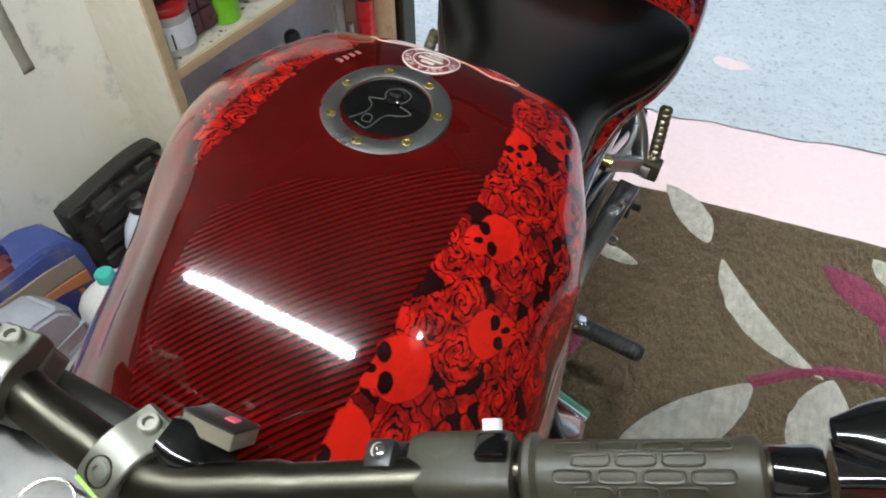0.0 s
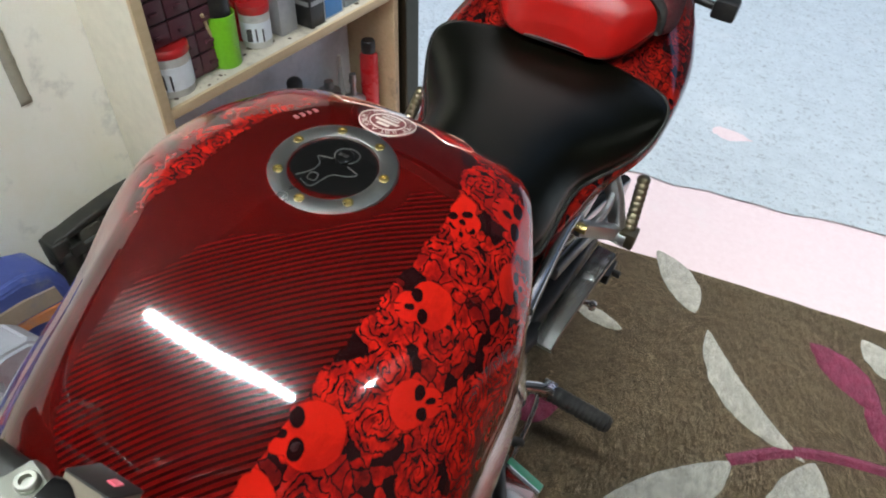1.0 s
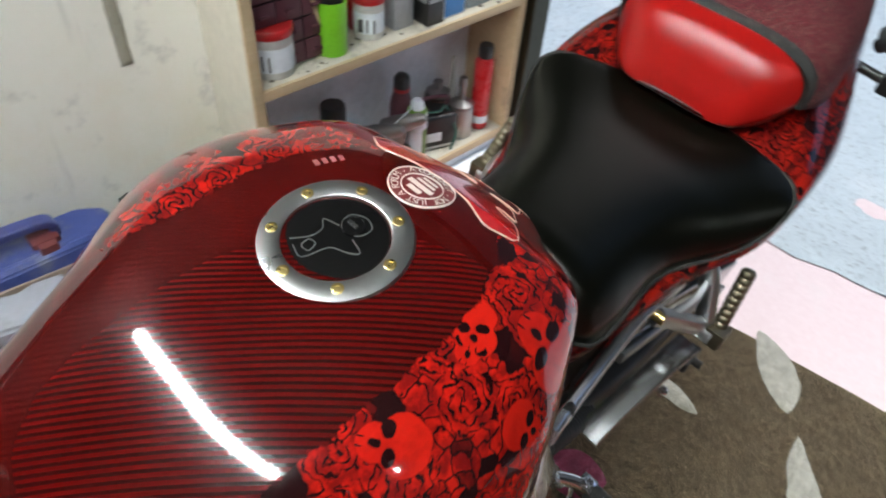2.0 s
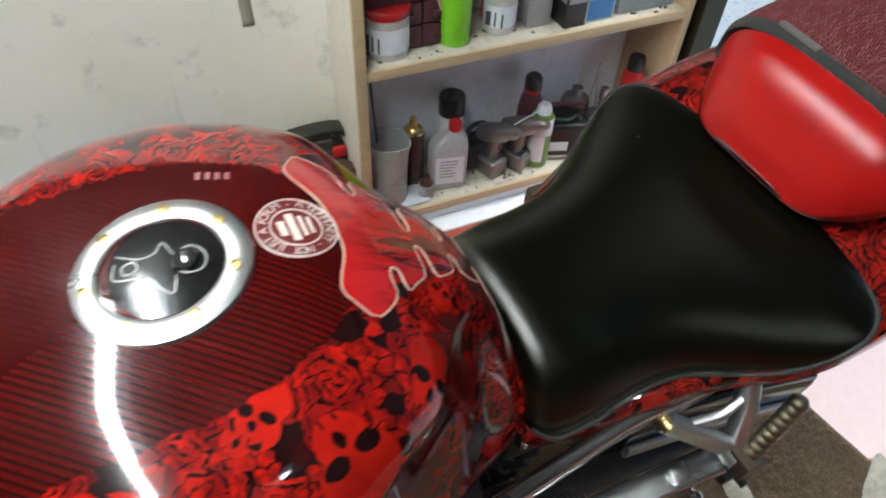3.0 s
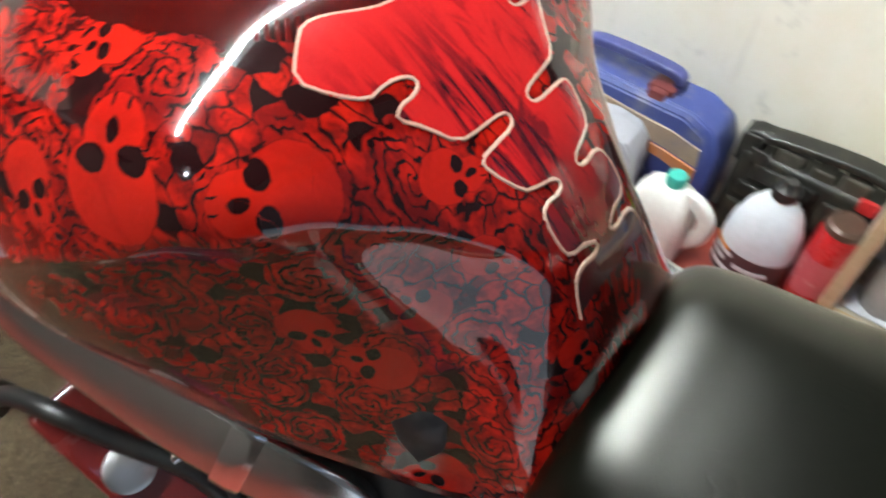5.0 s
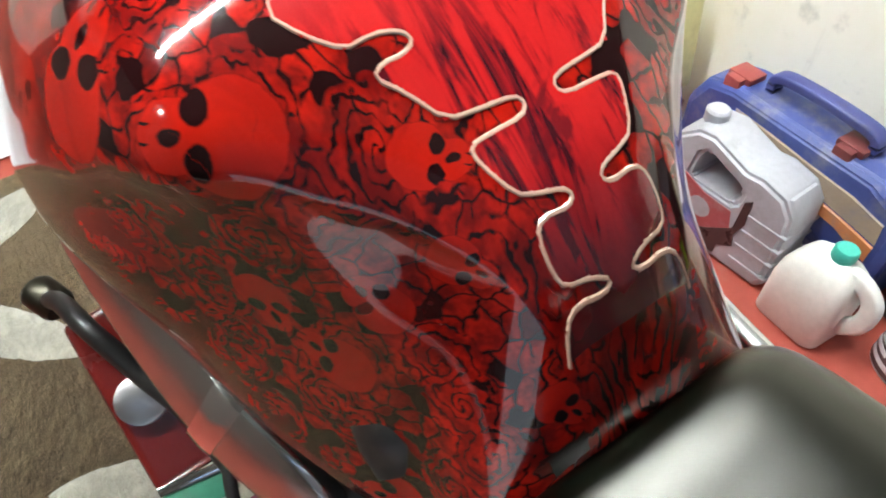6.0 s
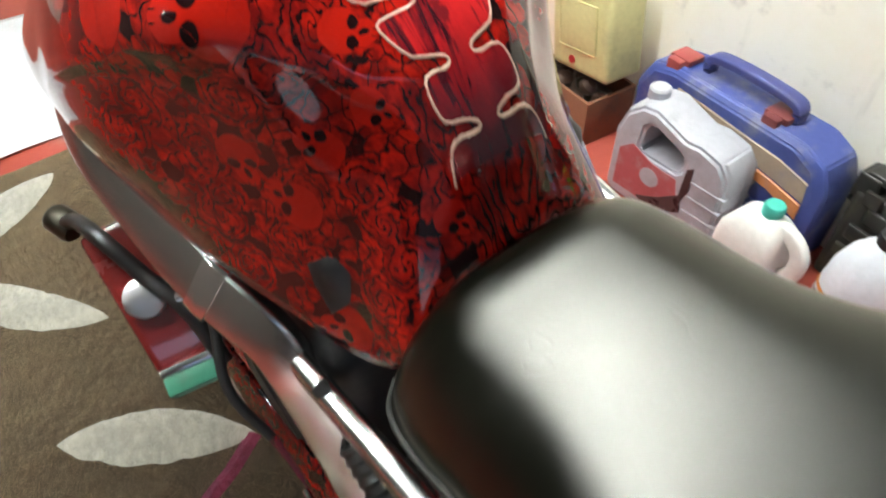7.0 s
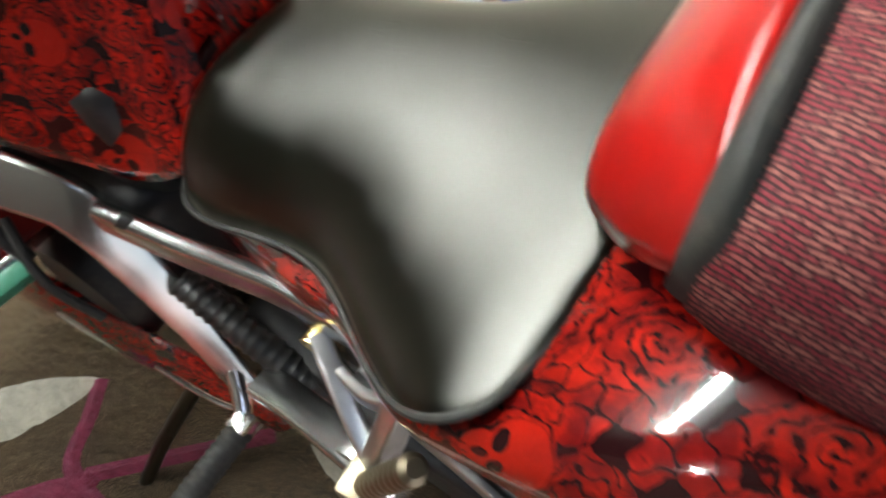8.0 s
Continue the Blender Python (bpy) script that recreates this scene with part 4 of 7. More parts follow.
def filler_cap():
    m = pose(0, 0, 0.8855, 5.3, 0, 0)
    bm = bmesh.new()
    prof = [(0.0548, -0.006), (0.0548, 0.003), (0.0535, 0.0052), (0.0500, 0.0060), (0.0400, 0.0064), (0.0380, 0.0056), (0.0376, 0.002), (0.030, 0.002)]
    spun(bm, prof, 72)
    ring = part("filler_ring", bm, metal("satin_ring", (0.56, 0.56, 0.54), 0.30, 25.0), TANK, "satin metal filler ring with seven brass screws", m=m)
    for k in range(7):
        a = radians(115.0 + k * 360 / 7)
        at = Matrix.Translation((0.0445 * math.cos(a), 0.0445 * math.sin(a), 0.0058))
        bm = bmesh.new()
        bolt(bm, at, 0.0044, 0.0016)
        part("screw", bm, BRASS, ring, "brass screw")
    bm = bmesh.new()
    spun(bm, [(0.0374, 0.0), (0.0374, 0.0030), (0.0362, 0.0042), (0.030, 0.0048), (0.012, 0.0052)], 64)
    lid = part("filler_lid", bm, GLOSS_BLACK, ring, "glossy black lid")
    line = metal("etched_line", (0.45, 0.45, 0.43), 0.35)
    for n, (pts, shut) in enumerate((([(0.003, 0.006), (0.011, 0.012), (0.012, 0.022), (0.002, 0.026), (-0.008, 0.020), (-0.006, 0.010)], True), ([(0.010, 0.006), (0.022, 0.002), (0.016, -0.004), (0.004, -0.010), (-0.002, -0.028), (-0.014, -0.026)], False), ([(-0.006, 0.008), (-0.018, 0.004), (-0.012, -0.002), (-0.012, -0.012), (-0.020, -0.024)], False), ([(-0.004, -0.022), (-0.010, -0.022), (-0.011, -0.015), (-0.005, -0.014), (-0.003, -0.020)], True))):
        bm = bmesh.new()
        p3 = [(x, y, 0.0052) for x, y in (pts + pts[:1] if shut else pts)]
        swept(bm, p3, ring_of(0.0005, 6), 4)
        part("etched_line", bm, line, ring)
    bm = bmesh.new()
    spun(bm, [(0.0085, 0.0045), (0.0085, 0.0066), (0.0075, 0.0074)], 32, Matrix.Translation((0.0015, 0.014, 0)))
    part("lock_disc", bm, GLOSS_BLACK, ring)
    bm = bmesh.new()
    box(bm, (-0.0035, 0.0125, 0.0070), (0.0055, 0.0160, 0.0080), 0.0005)
    part("keyhole", bm, CHROME, ring)


filler_cap()

# ---- rider seat ----
seat_top = keyed([(0.246, 0.672), (0.249, 0.690), (0.254, 0.7015), (0.260, 0.7085), (0.268, 0.7135), (0.280, 0.7170), (0.31, 0.7205), (0.36, 0.7255), (0.41, 0.7305), (0.46, 0.7365), (0.50, 0.7425), (0.53, 0.749), (0.55, 0.7545), (0.57, 0.7605), (0.577, 0.762), (0.581, 0.761)])
seat_half = keyed([(0.246, 0.085), (0.249, 0.100), (0.254, 0.111), (0.260, 0.118), (0.268, 0.123), (0.280, 0.126), (0.31, 0.128), (0.345, 0.126), (0.38, 0.126), (0.41, 0.132), (0.44, 0.147), (0.47, 0.166), (0.50, 0.183), (0.52, 0.192), (0.54, 0.195), (0.55, 0.192), (0.56, 0.184), (0.568, 0.171), (0.574, 0.152), (0.578, 0.128), (0.581, 0.100)])
seat_rim = keyed([(0.246, 0.634), (0.275, 0.628), (0.31, 0.636), (0.345, 0.645), (0.38, 0.652), (0.41, 0.656), (0.44, 0.661), (0.47, 0.669), (0.50, 0.685), (0.52, 0.705), (0.54, 0.725), (0.55, 0.732), (0.56, 0.738), (0.57, 0.744), (0.581, 0.749)])


def pillow(name, top, half, rim, y0, y1, material, parent, label, bulge=2.6, flare=None, crown=0.0, rows=90, cols=44):
    """An upholstered form: a crowned top that rolls over to a lower rim on each side."""
    verts, faces = [], []
    ys = y0 + (y1 - y0) * (0.5 - 0.5 * np.cos(np.linspace(0, math.pi, rows)))
    ang = np.linspace(-math.pi / 2, math.pi / 2, cols + 1)
    for y in ys:
        t, h, r = float(top(y)), float(half(y)), float(rim(y))
        for a in ang:
            sx = math.copysign(abs(math.sin(a)) ** (2 / bulge), a)
            cz = abs(math.cos(a)) ** (2 / bulge)
            verts.append((h * sx * (1 - (float(flare(y)) if flare else 0.0) * cz), y, r + (t - r) * cz - crown * h * sx * sx * cz))
    w = cols + 1
    for j in range(rows - 1):
        for i in range(cols):
            faces.append((j * w + i, j * w + i + 1, (j + 1) * w + i + 1, (j + 1) * w + i))
    faces.append(tuple(range(w)))
    faces.append(tuple(range((rows - 1) * w + w - 1, (rows - 1) * w - 1, -1)))
    for j in range(rows - 1):
        faces.append((j * w + w - 1, j * w, (j + 1) * w, (j + 1) * w + w - 1))
    return hang(name, mesh_of(name, verts, faces, material), parent, label)


SEAT = pillow("rider_seat", seat_top, seat_half, seat_rim, 0.246, 0.581, BLACK_VINYL, BIKE, "smooth black vinyl rider seat with fine creases", 4.0, keyed([(0.246, 0.25), (0.30, 0.26), (0.36, 0.24), (0.42, 0.15), (0.50, 0.06), (0.581, 0.04)]), 0.07)
for side in (1, -1):
    bm = bmesh.new()
    swept(bm, [(side * float(seat_half(y)) * 1.0, y, float(seat_rim(y)) + 0.001) for y in np.linspace(0.252, 0.579, 30)], ring_of(0.0026, 8), 3)
    part("seat_welt", bm, PIPING, SEAT, "black cord round the seat rim")
bm = bmesh.new()
spun(bm, [(0.0012, 0), (0.0013, 0.0006), (0.0008, 0.0009)], 12, pose(-0.105, 0.505, 0.7385, 8, -4, 0))
part("stud", bm, CHROME, SEAT, "small bright stud")

# ---- tail cowl ----
cowl_top = keyed([(0.25, 0.618), (0.31, 0.632), (0.37, 0.652), (0.43, 0.672), (0.48, 0.690), (0.53, 0.720), (0.56, 0.744), (0.58, 0.758), (0.60, 0.770), (0.62, 0.781), (0.64, 0.792), (0.66, 0.802), (0.70, 0.820), (0.82, 0.842), (0.92, 0.846), (0.97, 0.835)])
cowl_square = keyed([(0.25, 0.50), (0.55, 0.50), (0.60, 0.60), (0.65, 0.75), (0.97, 0.75)])
cowl_half = keyed([(0.25, 0.106), (0.31, 0.124), (0.35, 0.133), (0.39, 0.142), (0.43, 0.151), (0.46, 0.164), (0.49, 0.181), (0.52, 0.193), (0.56, 0.198), (0.60, 0.199), (0.66, 0.196), (0.74, 0.178), (0.82, 0.150), (0.92, 0.110), (0.97, 0.065)])
cowl_rim = keyed([(0.25, 0.580), (0.31, 0.593), (0.35, 0.606), (0.39, 0.619), (0.43, 0.634), (0.46, 0.649), (0.49, 0.664), (0.52, 0.682), (0.56, 0.700), (0.60, 0.711), (0.66, 0.722), (0.74, 0.735), (0.82, 0.752), (0.92, 0.780), (0.97, 0.800)])


def cowl():
    verts, uvs, faces = [], [], []
    ys = np.linspace(0.25, 0.97, 90)
    n = 30
    for y in ys:
        t, h, r = float(cowl_top(y)), float(cowl_half(y)), float(cowl_rim(y))
        run, px, pz = 0.0, 0.0, t
        col = []
        for k in range(n + 1):
            a = k / n * math.pi * 0.5
            x, z = h * math.sin(a) ** 0.62, r + (t - r) * max(0.0, math.cos(a)) ** float(cowl_square(y))
            run += math.hypot(x - px, z - pz)
            px, pz = x, z
            col.append((x, z, run))
        verts += [(-x, y, z) for x, z, s in col[:0:-1]] + [(x, y, z) for x, z, s in col]
        uvs += [(y, -s) for x, z, s in col[:0:-1]] + [(y, s) for x, z, s in col]
    w = 2 * n + 1
    for j in range(len(ys) - 1):
        for i in range(w - 1):
            faces.append((j * w + i, j * w + i + 1, (j + 1) * w + i + 1, (j + 1) * w + i))
    faces.append(tuple(range(w)))
    faces.append(tuple(range((len(ys) - 1) * w + w - 1, (len(ys) - 1) * w - 1, -1)))
    skulls = [(0.36, 0.150, 80, 0.022), (0.47, 0.21, 60, 0.026), (0.575, 0.20, 95, 0.017), (0.68, 0.225, 60, 0.024), (0.72, 0.15, 120, 0.022), (0.80, 0.16, 90, 0.022), (0.54, 0.25, 40, 0.02)]
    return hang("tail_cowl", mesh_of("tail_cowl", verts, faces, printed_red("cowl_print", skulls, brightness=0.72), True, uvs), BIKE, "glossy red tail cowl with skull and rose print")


cowl()

# ---- pillion seat ----
pad_top = keyed([(0.550, 0.776), (0.552, 0.793), (0.556, 0.806), (0.562, 0.821), (0.570, 0.836), (0.581, 0.852), (0.596, 0.864), (0.607, 0.868), (0.613, 0.864)])
pad_half = keyed([(0.550, 0.050), (0.552, 0.064), (0.556, 0.077), (0.562, 0.087), (0.570, 0.096), (0.581, 0.107), (0.597, 0.119), (0.613, 0.131)])
pad_rim = keyed([(0.550, 0.769), (0.565, 0.774), (0.582, 0.783), (0.597, 0.794), (0.613, 0.812)])
pillow("pillion_pad", pad_top, pad_half, pad_rim, 0.550, 0.613, RED_VINYL, BIKE, "padded bright red vinyl front of the pillion seat", 3.0, rows=40)
band_top = keyed([(0.608, 0.864), (0.611, 0.873), (0.617, 0.875), (0.621, 0.871)])
band_half = keyed([(0.606, 0.132), (0.613, 0.136), (0.627, 0.138)])
band_rim = keyed([(0.606, 0.806), (0.627, 0.808)])
pillow("seat_band", band_top, band_half, band_rim, 0.608, 0.621, PIPING, BIKE, "black bound seam across the pillion seat", 3.4, rows=12)
back_top = keyed([(0.617, 0.866), (0.622, 0.870), (0.635, 0.876), (0.68, 0.889), (0.74, 0.896), (0.82, 0.898), (0.89, 0.892), (0.93, 0.872), (0.94, 0.850)])
back_half = keyed([(0.617, 0.138), (0.622, 0.140), (0.67, 0.146), (0.74, 0.140), (0.82, 0.124), (0.89, 0.100), (0.93, 0.070), (0.94, 0.045)])
back_rim = keyed([(0.622, 0.806), (0.67, 0.800), (0.74, 0.805), (0.82, 0.822), (0.89, 0.834), (0.94, 0.836)])
pillow("pillion_seat", back_top, back_half, back_rim, 0.617, 0.94, CLOTH, BIKE, "dark red knitted mesh pillion seat cover", 3.2, rows=50)
bm = bmesh.new()
box(bm, (-0.080, 0.611, 0.8725), (-0.030, 0.619, 0.8765), 0.001)
part("sewn_tag", bm, worn("grey_tag", (0.10, 0.10, 0.09), 0.6), BIKE, "small grey sewn tag")


def tail_fittings():
    for side in (1, -1):
        bm = bmesh.new()
        swept(bm, [(side * 0.150, 0.80, 0.835), (side * 0.172, 0.84, 0.850), (side * 0.165, 0.90, 0.872), (side * 0.11, 0.965, 0.880)], ring_of(0.010, 12), 8)
        part("grab_handle", bm, BLACK_PLASTIC, BIKE, "black grab handle")
        bm = bmesh.new()
        spun(bm, [(0.016, -0.012), (0.018, 0.0), (0.014, 0.014)], 20, pose(side * 0.158, 0.812, 0.845, 0, side * 60, 0))
        part("handle_boss", bm, BLACK_PLASTIC, BIKE)
        bm = bmesh.new()
        swept(bm, [(side * 0.13, 0.83, 0.79), (side * 0.178, 0.832, 0.785)], ring_of(0.007, 10), 2)
        box(bm, (side * 0.195 - 0.020, 0.815, 0.770), (side * 0.195 + 0.020, 0.852, 0.802), 0.006)
        part("indicator", bm, BLACK_PLASTIC, BIKE, "small black turn indicator")
    bm = bmesh.new()
    box(bm, (-0.05, 0.955, 0.79), (0.05, 0.985, 0.83), 0.008)
    part("tail_lamp", bm, lacquer("lamp_red", (0.30, 0.01, 0.01), 0.1), BIKE, "red tail lamp")


tail_fittings()


# ---- frame, bars, rests ----
ENGINE_BLACK = worn("engine_black", (0.007, 0.007, 0.008), 0.50, 0.0, size=25.0)


def frame_rails():
    for side in (1, -1):
        bm = bmesh.new()
        swept(bm, [(side * 0.128, -0.34, 0.726), (side * 0.180, -0.22, 0.692), (side * 0.199, -0.12, 0.668), (side * 0.192, -0.02, 0.643), (side * 0.176, 0.08, 0.618), (side * 0.158, 0.145, 0.590), (side * 0.156, 0.180, 0.520), (side * 0.160, 0.215, 0.440), (side * 0.168, 0.255, 0.370)], slab_of(0.010, 0.027, 0.006), 10, up=(-0.80 * side, 0.1, 1), scale=lambda t: 1.05 if t < 0.45 else 1.05 - 0.95 * (t - 0.45))
        part("frame_beam", bm, POLISHED, BIKE, "polished alloy frame beam")
        bm = bmesh.new()
        swept(bm, [(side * 0.150, 0.17, 0.585), (side * 0.140, 0.27, 0.585), (side * 0.135, 0.36, 0.600), (side * 0.140, 0.46, 0.622), (side * 0.13, 0.62, 0.69)], slab_of(0.009, 0.016, 0.006), 8)
        part("subframe_tube", bm, POLISHED, BIKE, "polished seat frame tube")
        bm = bmesh.new()
        swept(bm, [(side * 0.178, 0.070, 0.621), (side * 0.176, 0.080, 0.618), (side * 0.173, 0.088, 0.614)], slab_of(0.0125, 0.030, 0.008), 4, up=(-0.80 * side, 0.1, 1))
        part("weld_band", bm, CHROME, BIKE, "bright joint band on the frame beam")
        for at in ((0.166, 0.083, 0.618), (0.152, 0.155, 0.56), (0.204, 0.010, 0.551), (0.201, 0.022, 0.532)):
            bm = bmesh.new()
            spun(bm, [(0.010, -0.004), (0.010, 0.005), (0.007, 0.008)], 18, pose(side * at[0], at[1], at[2], 0, side * 90, 0))
            part("frame_bolt", bm, CHROME, BIKE)


frame_rails()


def engine_and_belly():
    """What shows under the tank: crank cases, airbox, hoses, and the printed belly panel."""
    bm = bmesh.new()
    box(bm, (-0.14, -0.26, 0.36), (0.14, 0.20, 0.60), 0.03, segments=3)
    box(bm, (-0.12, -0.20, 0.55), (0.12, 0.20, 0.70), 0.03, segments=3)
    part("engine_block", bm, ENGINE_BLACK, BIKE, "black engine under the tank")
    bm = bmesh.new()
    for k in range(7):
        box(bm, (-0.146, -0.24 + 0.0, 0.42 + k * 0.02), (0.146, 0.12, 0.428 + k * 0.02), 0.002)
    part("cooling_fins", bm, DARK_STEEL, BIKE)
    bm = bmesh.new()
    spun(bm, [(0.085, 0), (0.085, 0.03), (0.075, 0.045), (0.03, 0.05)], 36, pose(0.135, 0.02, 0.37, 0, 90, 0))
    part("clutch_cover", bm, ENGINE_BLACK, BIKE, "black engine cover")
    # belly panel
    verts, uvs, faces = [], [], []
    cols, rows = 16, 40
    for j in range(rows + 1):
        v = j / rows
        y = -0.33 + 0.60 * v
        for i in range(cols + 1):
            u = i / cols
            z = 0.47 - 0.26 * u - 0.13 * v * (1 - u) - 0.02 * v
            x = 0.205 + 0.035 * math.sin(math.pi * min(1, u * 1.1)) - 0.05 * v ** 2 - 0.03 * u
            verts.append((x, y, z))
            uvs.append((y, u * 0.26))
    for j in range(rows):
        for i in range(cols):
            a = j * (cols + 1) + i
            faces.append((a, a + 1, a + cols + 2, a + cols + 1))
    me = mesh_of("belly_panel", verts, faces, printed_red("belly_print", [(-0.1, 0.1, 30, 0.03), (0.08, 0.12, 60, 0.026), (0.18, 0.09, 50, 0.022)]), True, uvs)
    ob = hang("belly_panel", me, BIKE, "glossy red printed belly panel")
    ob.modifiers.new("thick", "SOLIDIFY").thickness = 0.004
    # infill panel behind the black hose: plain dark red box with a round cap
    bm = bmesh.new()
    box(bm, (0.150, -0.076, -0.070), (0.257, 0.074, 0.0), 0.008, pose(0, -0.018, 0.550, -38, 0, 0), 3)
    part("side_pod", bm, lacquer("dark_red", (0.16, 0.012, 0.010), 0.22), BIKE, "dark red lacquered side pod")
    bm = bmesh.new()
    spun(bm, [(0.019, 0), (0.020, 0.004), (0.019, 0.010), (0.012, 0.013)], 30, pose(0.232, -0.016, 0.548, -38, 0, 0))
    part("round_cap", bm, ALLOY, BIKE, "round silver cap")
    tube("black_hose", [(0.262, -0.128, 0.580), (0.250, -0.10, 0.596), (0.238, -0.06, 0.598), (0.222, -0.02, 0.568), (0.205, 0.022, 0.545), (0.20, 0.06, 0.50)], 0.0078, BLACK_PLASTIC, BIKE, "black hose")
    bm = bmesh.new()
    spun(bm, [(0.013, -0.014), (0.015, -0.010), (0.015, 0.012), (0.012, 0.016)], 20, pose(0.264, -0.134, 0.576, 70, 0, 25))
    part("hose_end", bm, DARK_STEEL, BIKE)
    bm = bmesh.new()
    box(bm, (-0.026, -0.003, -0.019), (0.026, 0.016, 0.008), 0.003, pose(0.230, 0.046, 0.496, -30, 4, -12))
    part("green_plug", bm, worn("green_plastic", (0.05, 0.26, 0.16), 0.4), BIKE, "green wiring plug with a bright metal edge")
    bm = bmesh.new()
    box(bm, (-0.0265, -0.011, -0.010), (0.0265, -0.0032, 0.0095), 0.002, pose(0.230, 0.046, 0.496, -30, 4, -12))
    part("plug_edge", bm, CHROME, BIKE, "bright metal edge of the plug")
    for k, pts in enumerate((((0.19, 0.05, 0.55), (0.21, 0.09, 0.50), (0.20, 0.12, 0.44)), ((0.17, 0.12, 0.56), (0.16, 0.17, 0.50), (0.15, 0.2, 0.42)), ((0.15, 0.2, 0.60), (0.13, 0.27, 0.56), (0.12, 0.36, 0.54)))):
        tube("cable", pts, 0.005 + 0.001 * k, RUBBER, BIKE)
    bm = bmesh.new()
    swept(bm, [(0.142, 0.205, 0.500), (0.142, 0.250, 0.468), (0.141, 0.300, 0.432), (0.138, 0.350, 0.398)], ring_of(0.0155, 14), 16, scale=lambda t: 1.0 + 0.09 * math.sin(t * 100.0))
    part("ridged_hose", bm, BLACK_PLASTIC, BIKE, "ridged black plastic hose")
    # coil spring of the shock absorber
    bm = bmesh.new()
    pts = [(0.052 + 0.030 * math.cos(k * 0.7), 0.235 + 0.00145 * k + 0.030 * math.sin(k * 0.7) * 0.5, 0.33 + 0.0023 * k + 0.015 * math.sin(k * 0.7)) for k in range(90)]
    swept(bm, pts, ring_of(0.006, 8), 1)
    part("coil_spring", bm, BLACK_PLASTIC, BIKE, "black coil spring")
    # undertray and chain
    bm = bmesh.new()
    box(bm, (-0.10, 0.24, 0.52), (0.10, 0.60, 0.60), 0.02)
    part("undertray", bm, BLACK_PLASTIC, BIKE, "black plastic undertray")
    bm = bmesh.new()
    for k in range(30):
        y = 0.20 + k * 0.016
        box(bm, (0.098, y, 0.425 - 0.0025 * k), (0.112, y + 0.012, 0.441 - 0.0025 * k), 0.003)
    part("chain", bm, DARK_STEEL, BIKE, "dark oiled drive chain")


engine_and_belly()


def wheel(y, z, r, w, name):
    """Tyre with a few tread cuts, alloy rim with spokes."""
    m = pose(0, y, z, 0, 90, 0)
    bm = bmesh.new()
    prof = [(r * 0.68, -w * 0.36), (r * 0.74, -w * 0.47), (r * 0.85, -w * 0.5), (r * 0.94, -w * 0.40), (r * 0.985, -w * 0.22), (r, 0), (r * 0.985, w * 0.22), (r * 0.94, w * 0.40), (r * 0.85, w * 0.5), (r * 0.74, w * 0.47), (r * 0.68, w * 0.36)]
    spun(bm, prof, 72, m)
    tyre = part(name, bm, RUBBER, BIKE, "black rubber tyre")
    bm = bmesh.new()
    spun(bm, [(r * 0.69, -w * 0.37), (r * 0.66, -w * 0.40), (r * 0.60, -w * 0.30), (r * 0.60, w * 0.30), (r * 0.66, w * 0.40), (r * 0.69, w * 0.37)], 60, m)
    for k in range(5):
        box(bm, (-0.02, 0.02, -0.018), (0.02, r * 0.62, 0.018), 0.008, m @ Matrix.Rotation(2 * math.pi * k / 5, 4, "Z"))
    spun(bm, [(0.045, -0.06), (0.045, 0.06)], 28, m)
    part("rim", bm, DARK_STEEL, tyre)


wheel(0.76, 0.315, 0.310, 0.18, "rear_tyre")
wheel(-0.66, 0.300, 0.298, 0.12, "front_tyre")


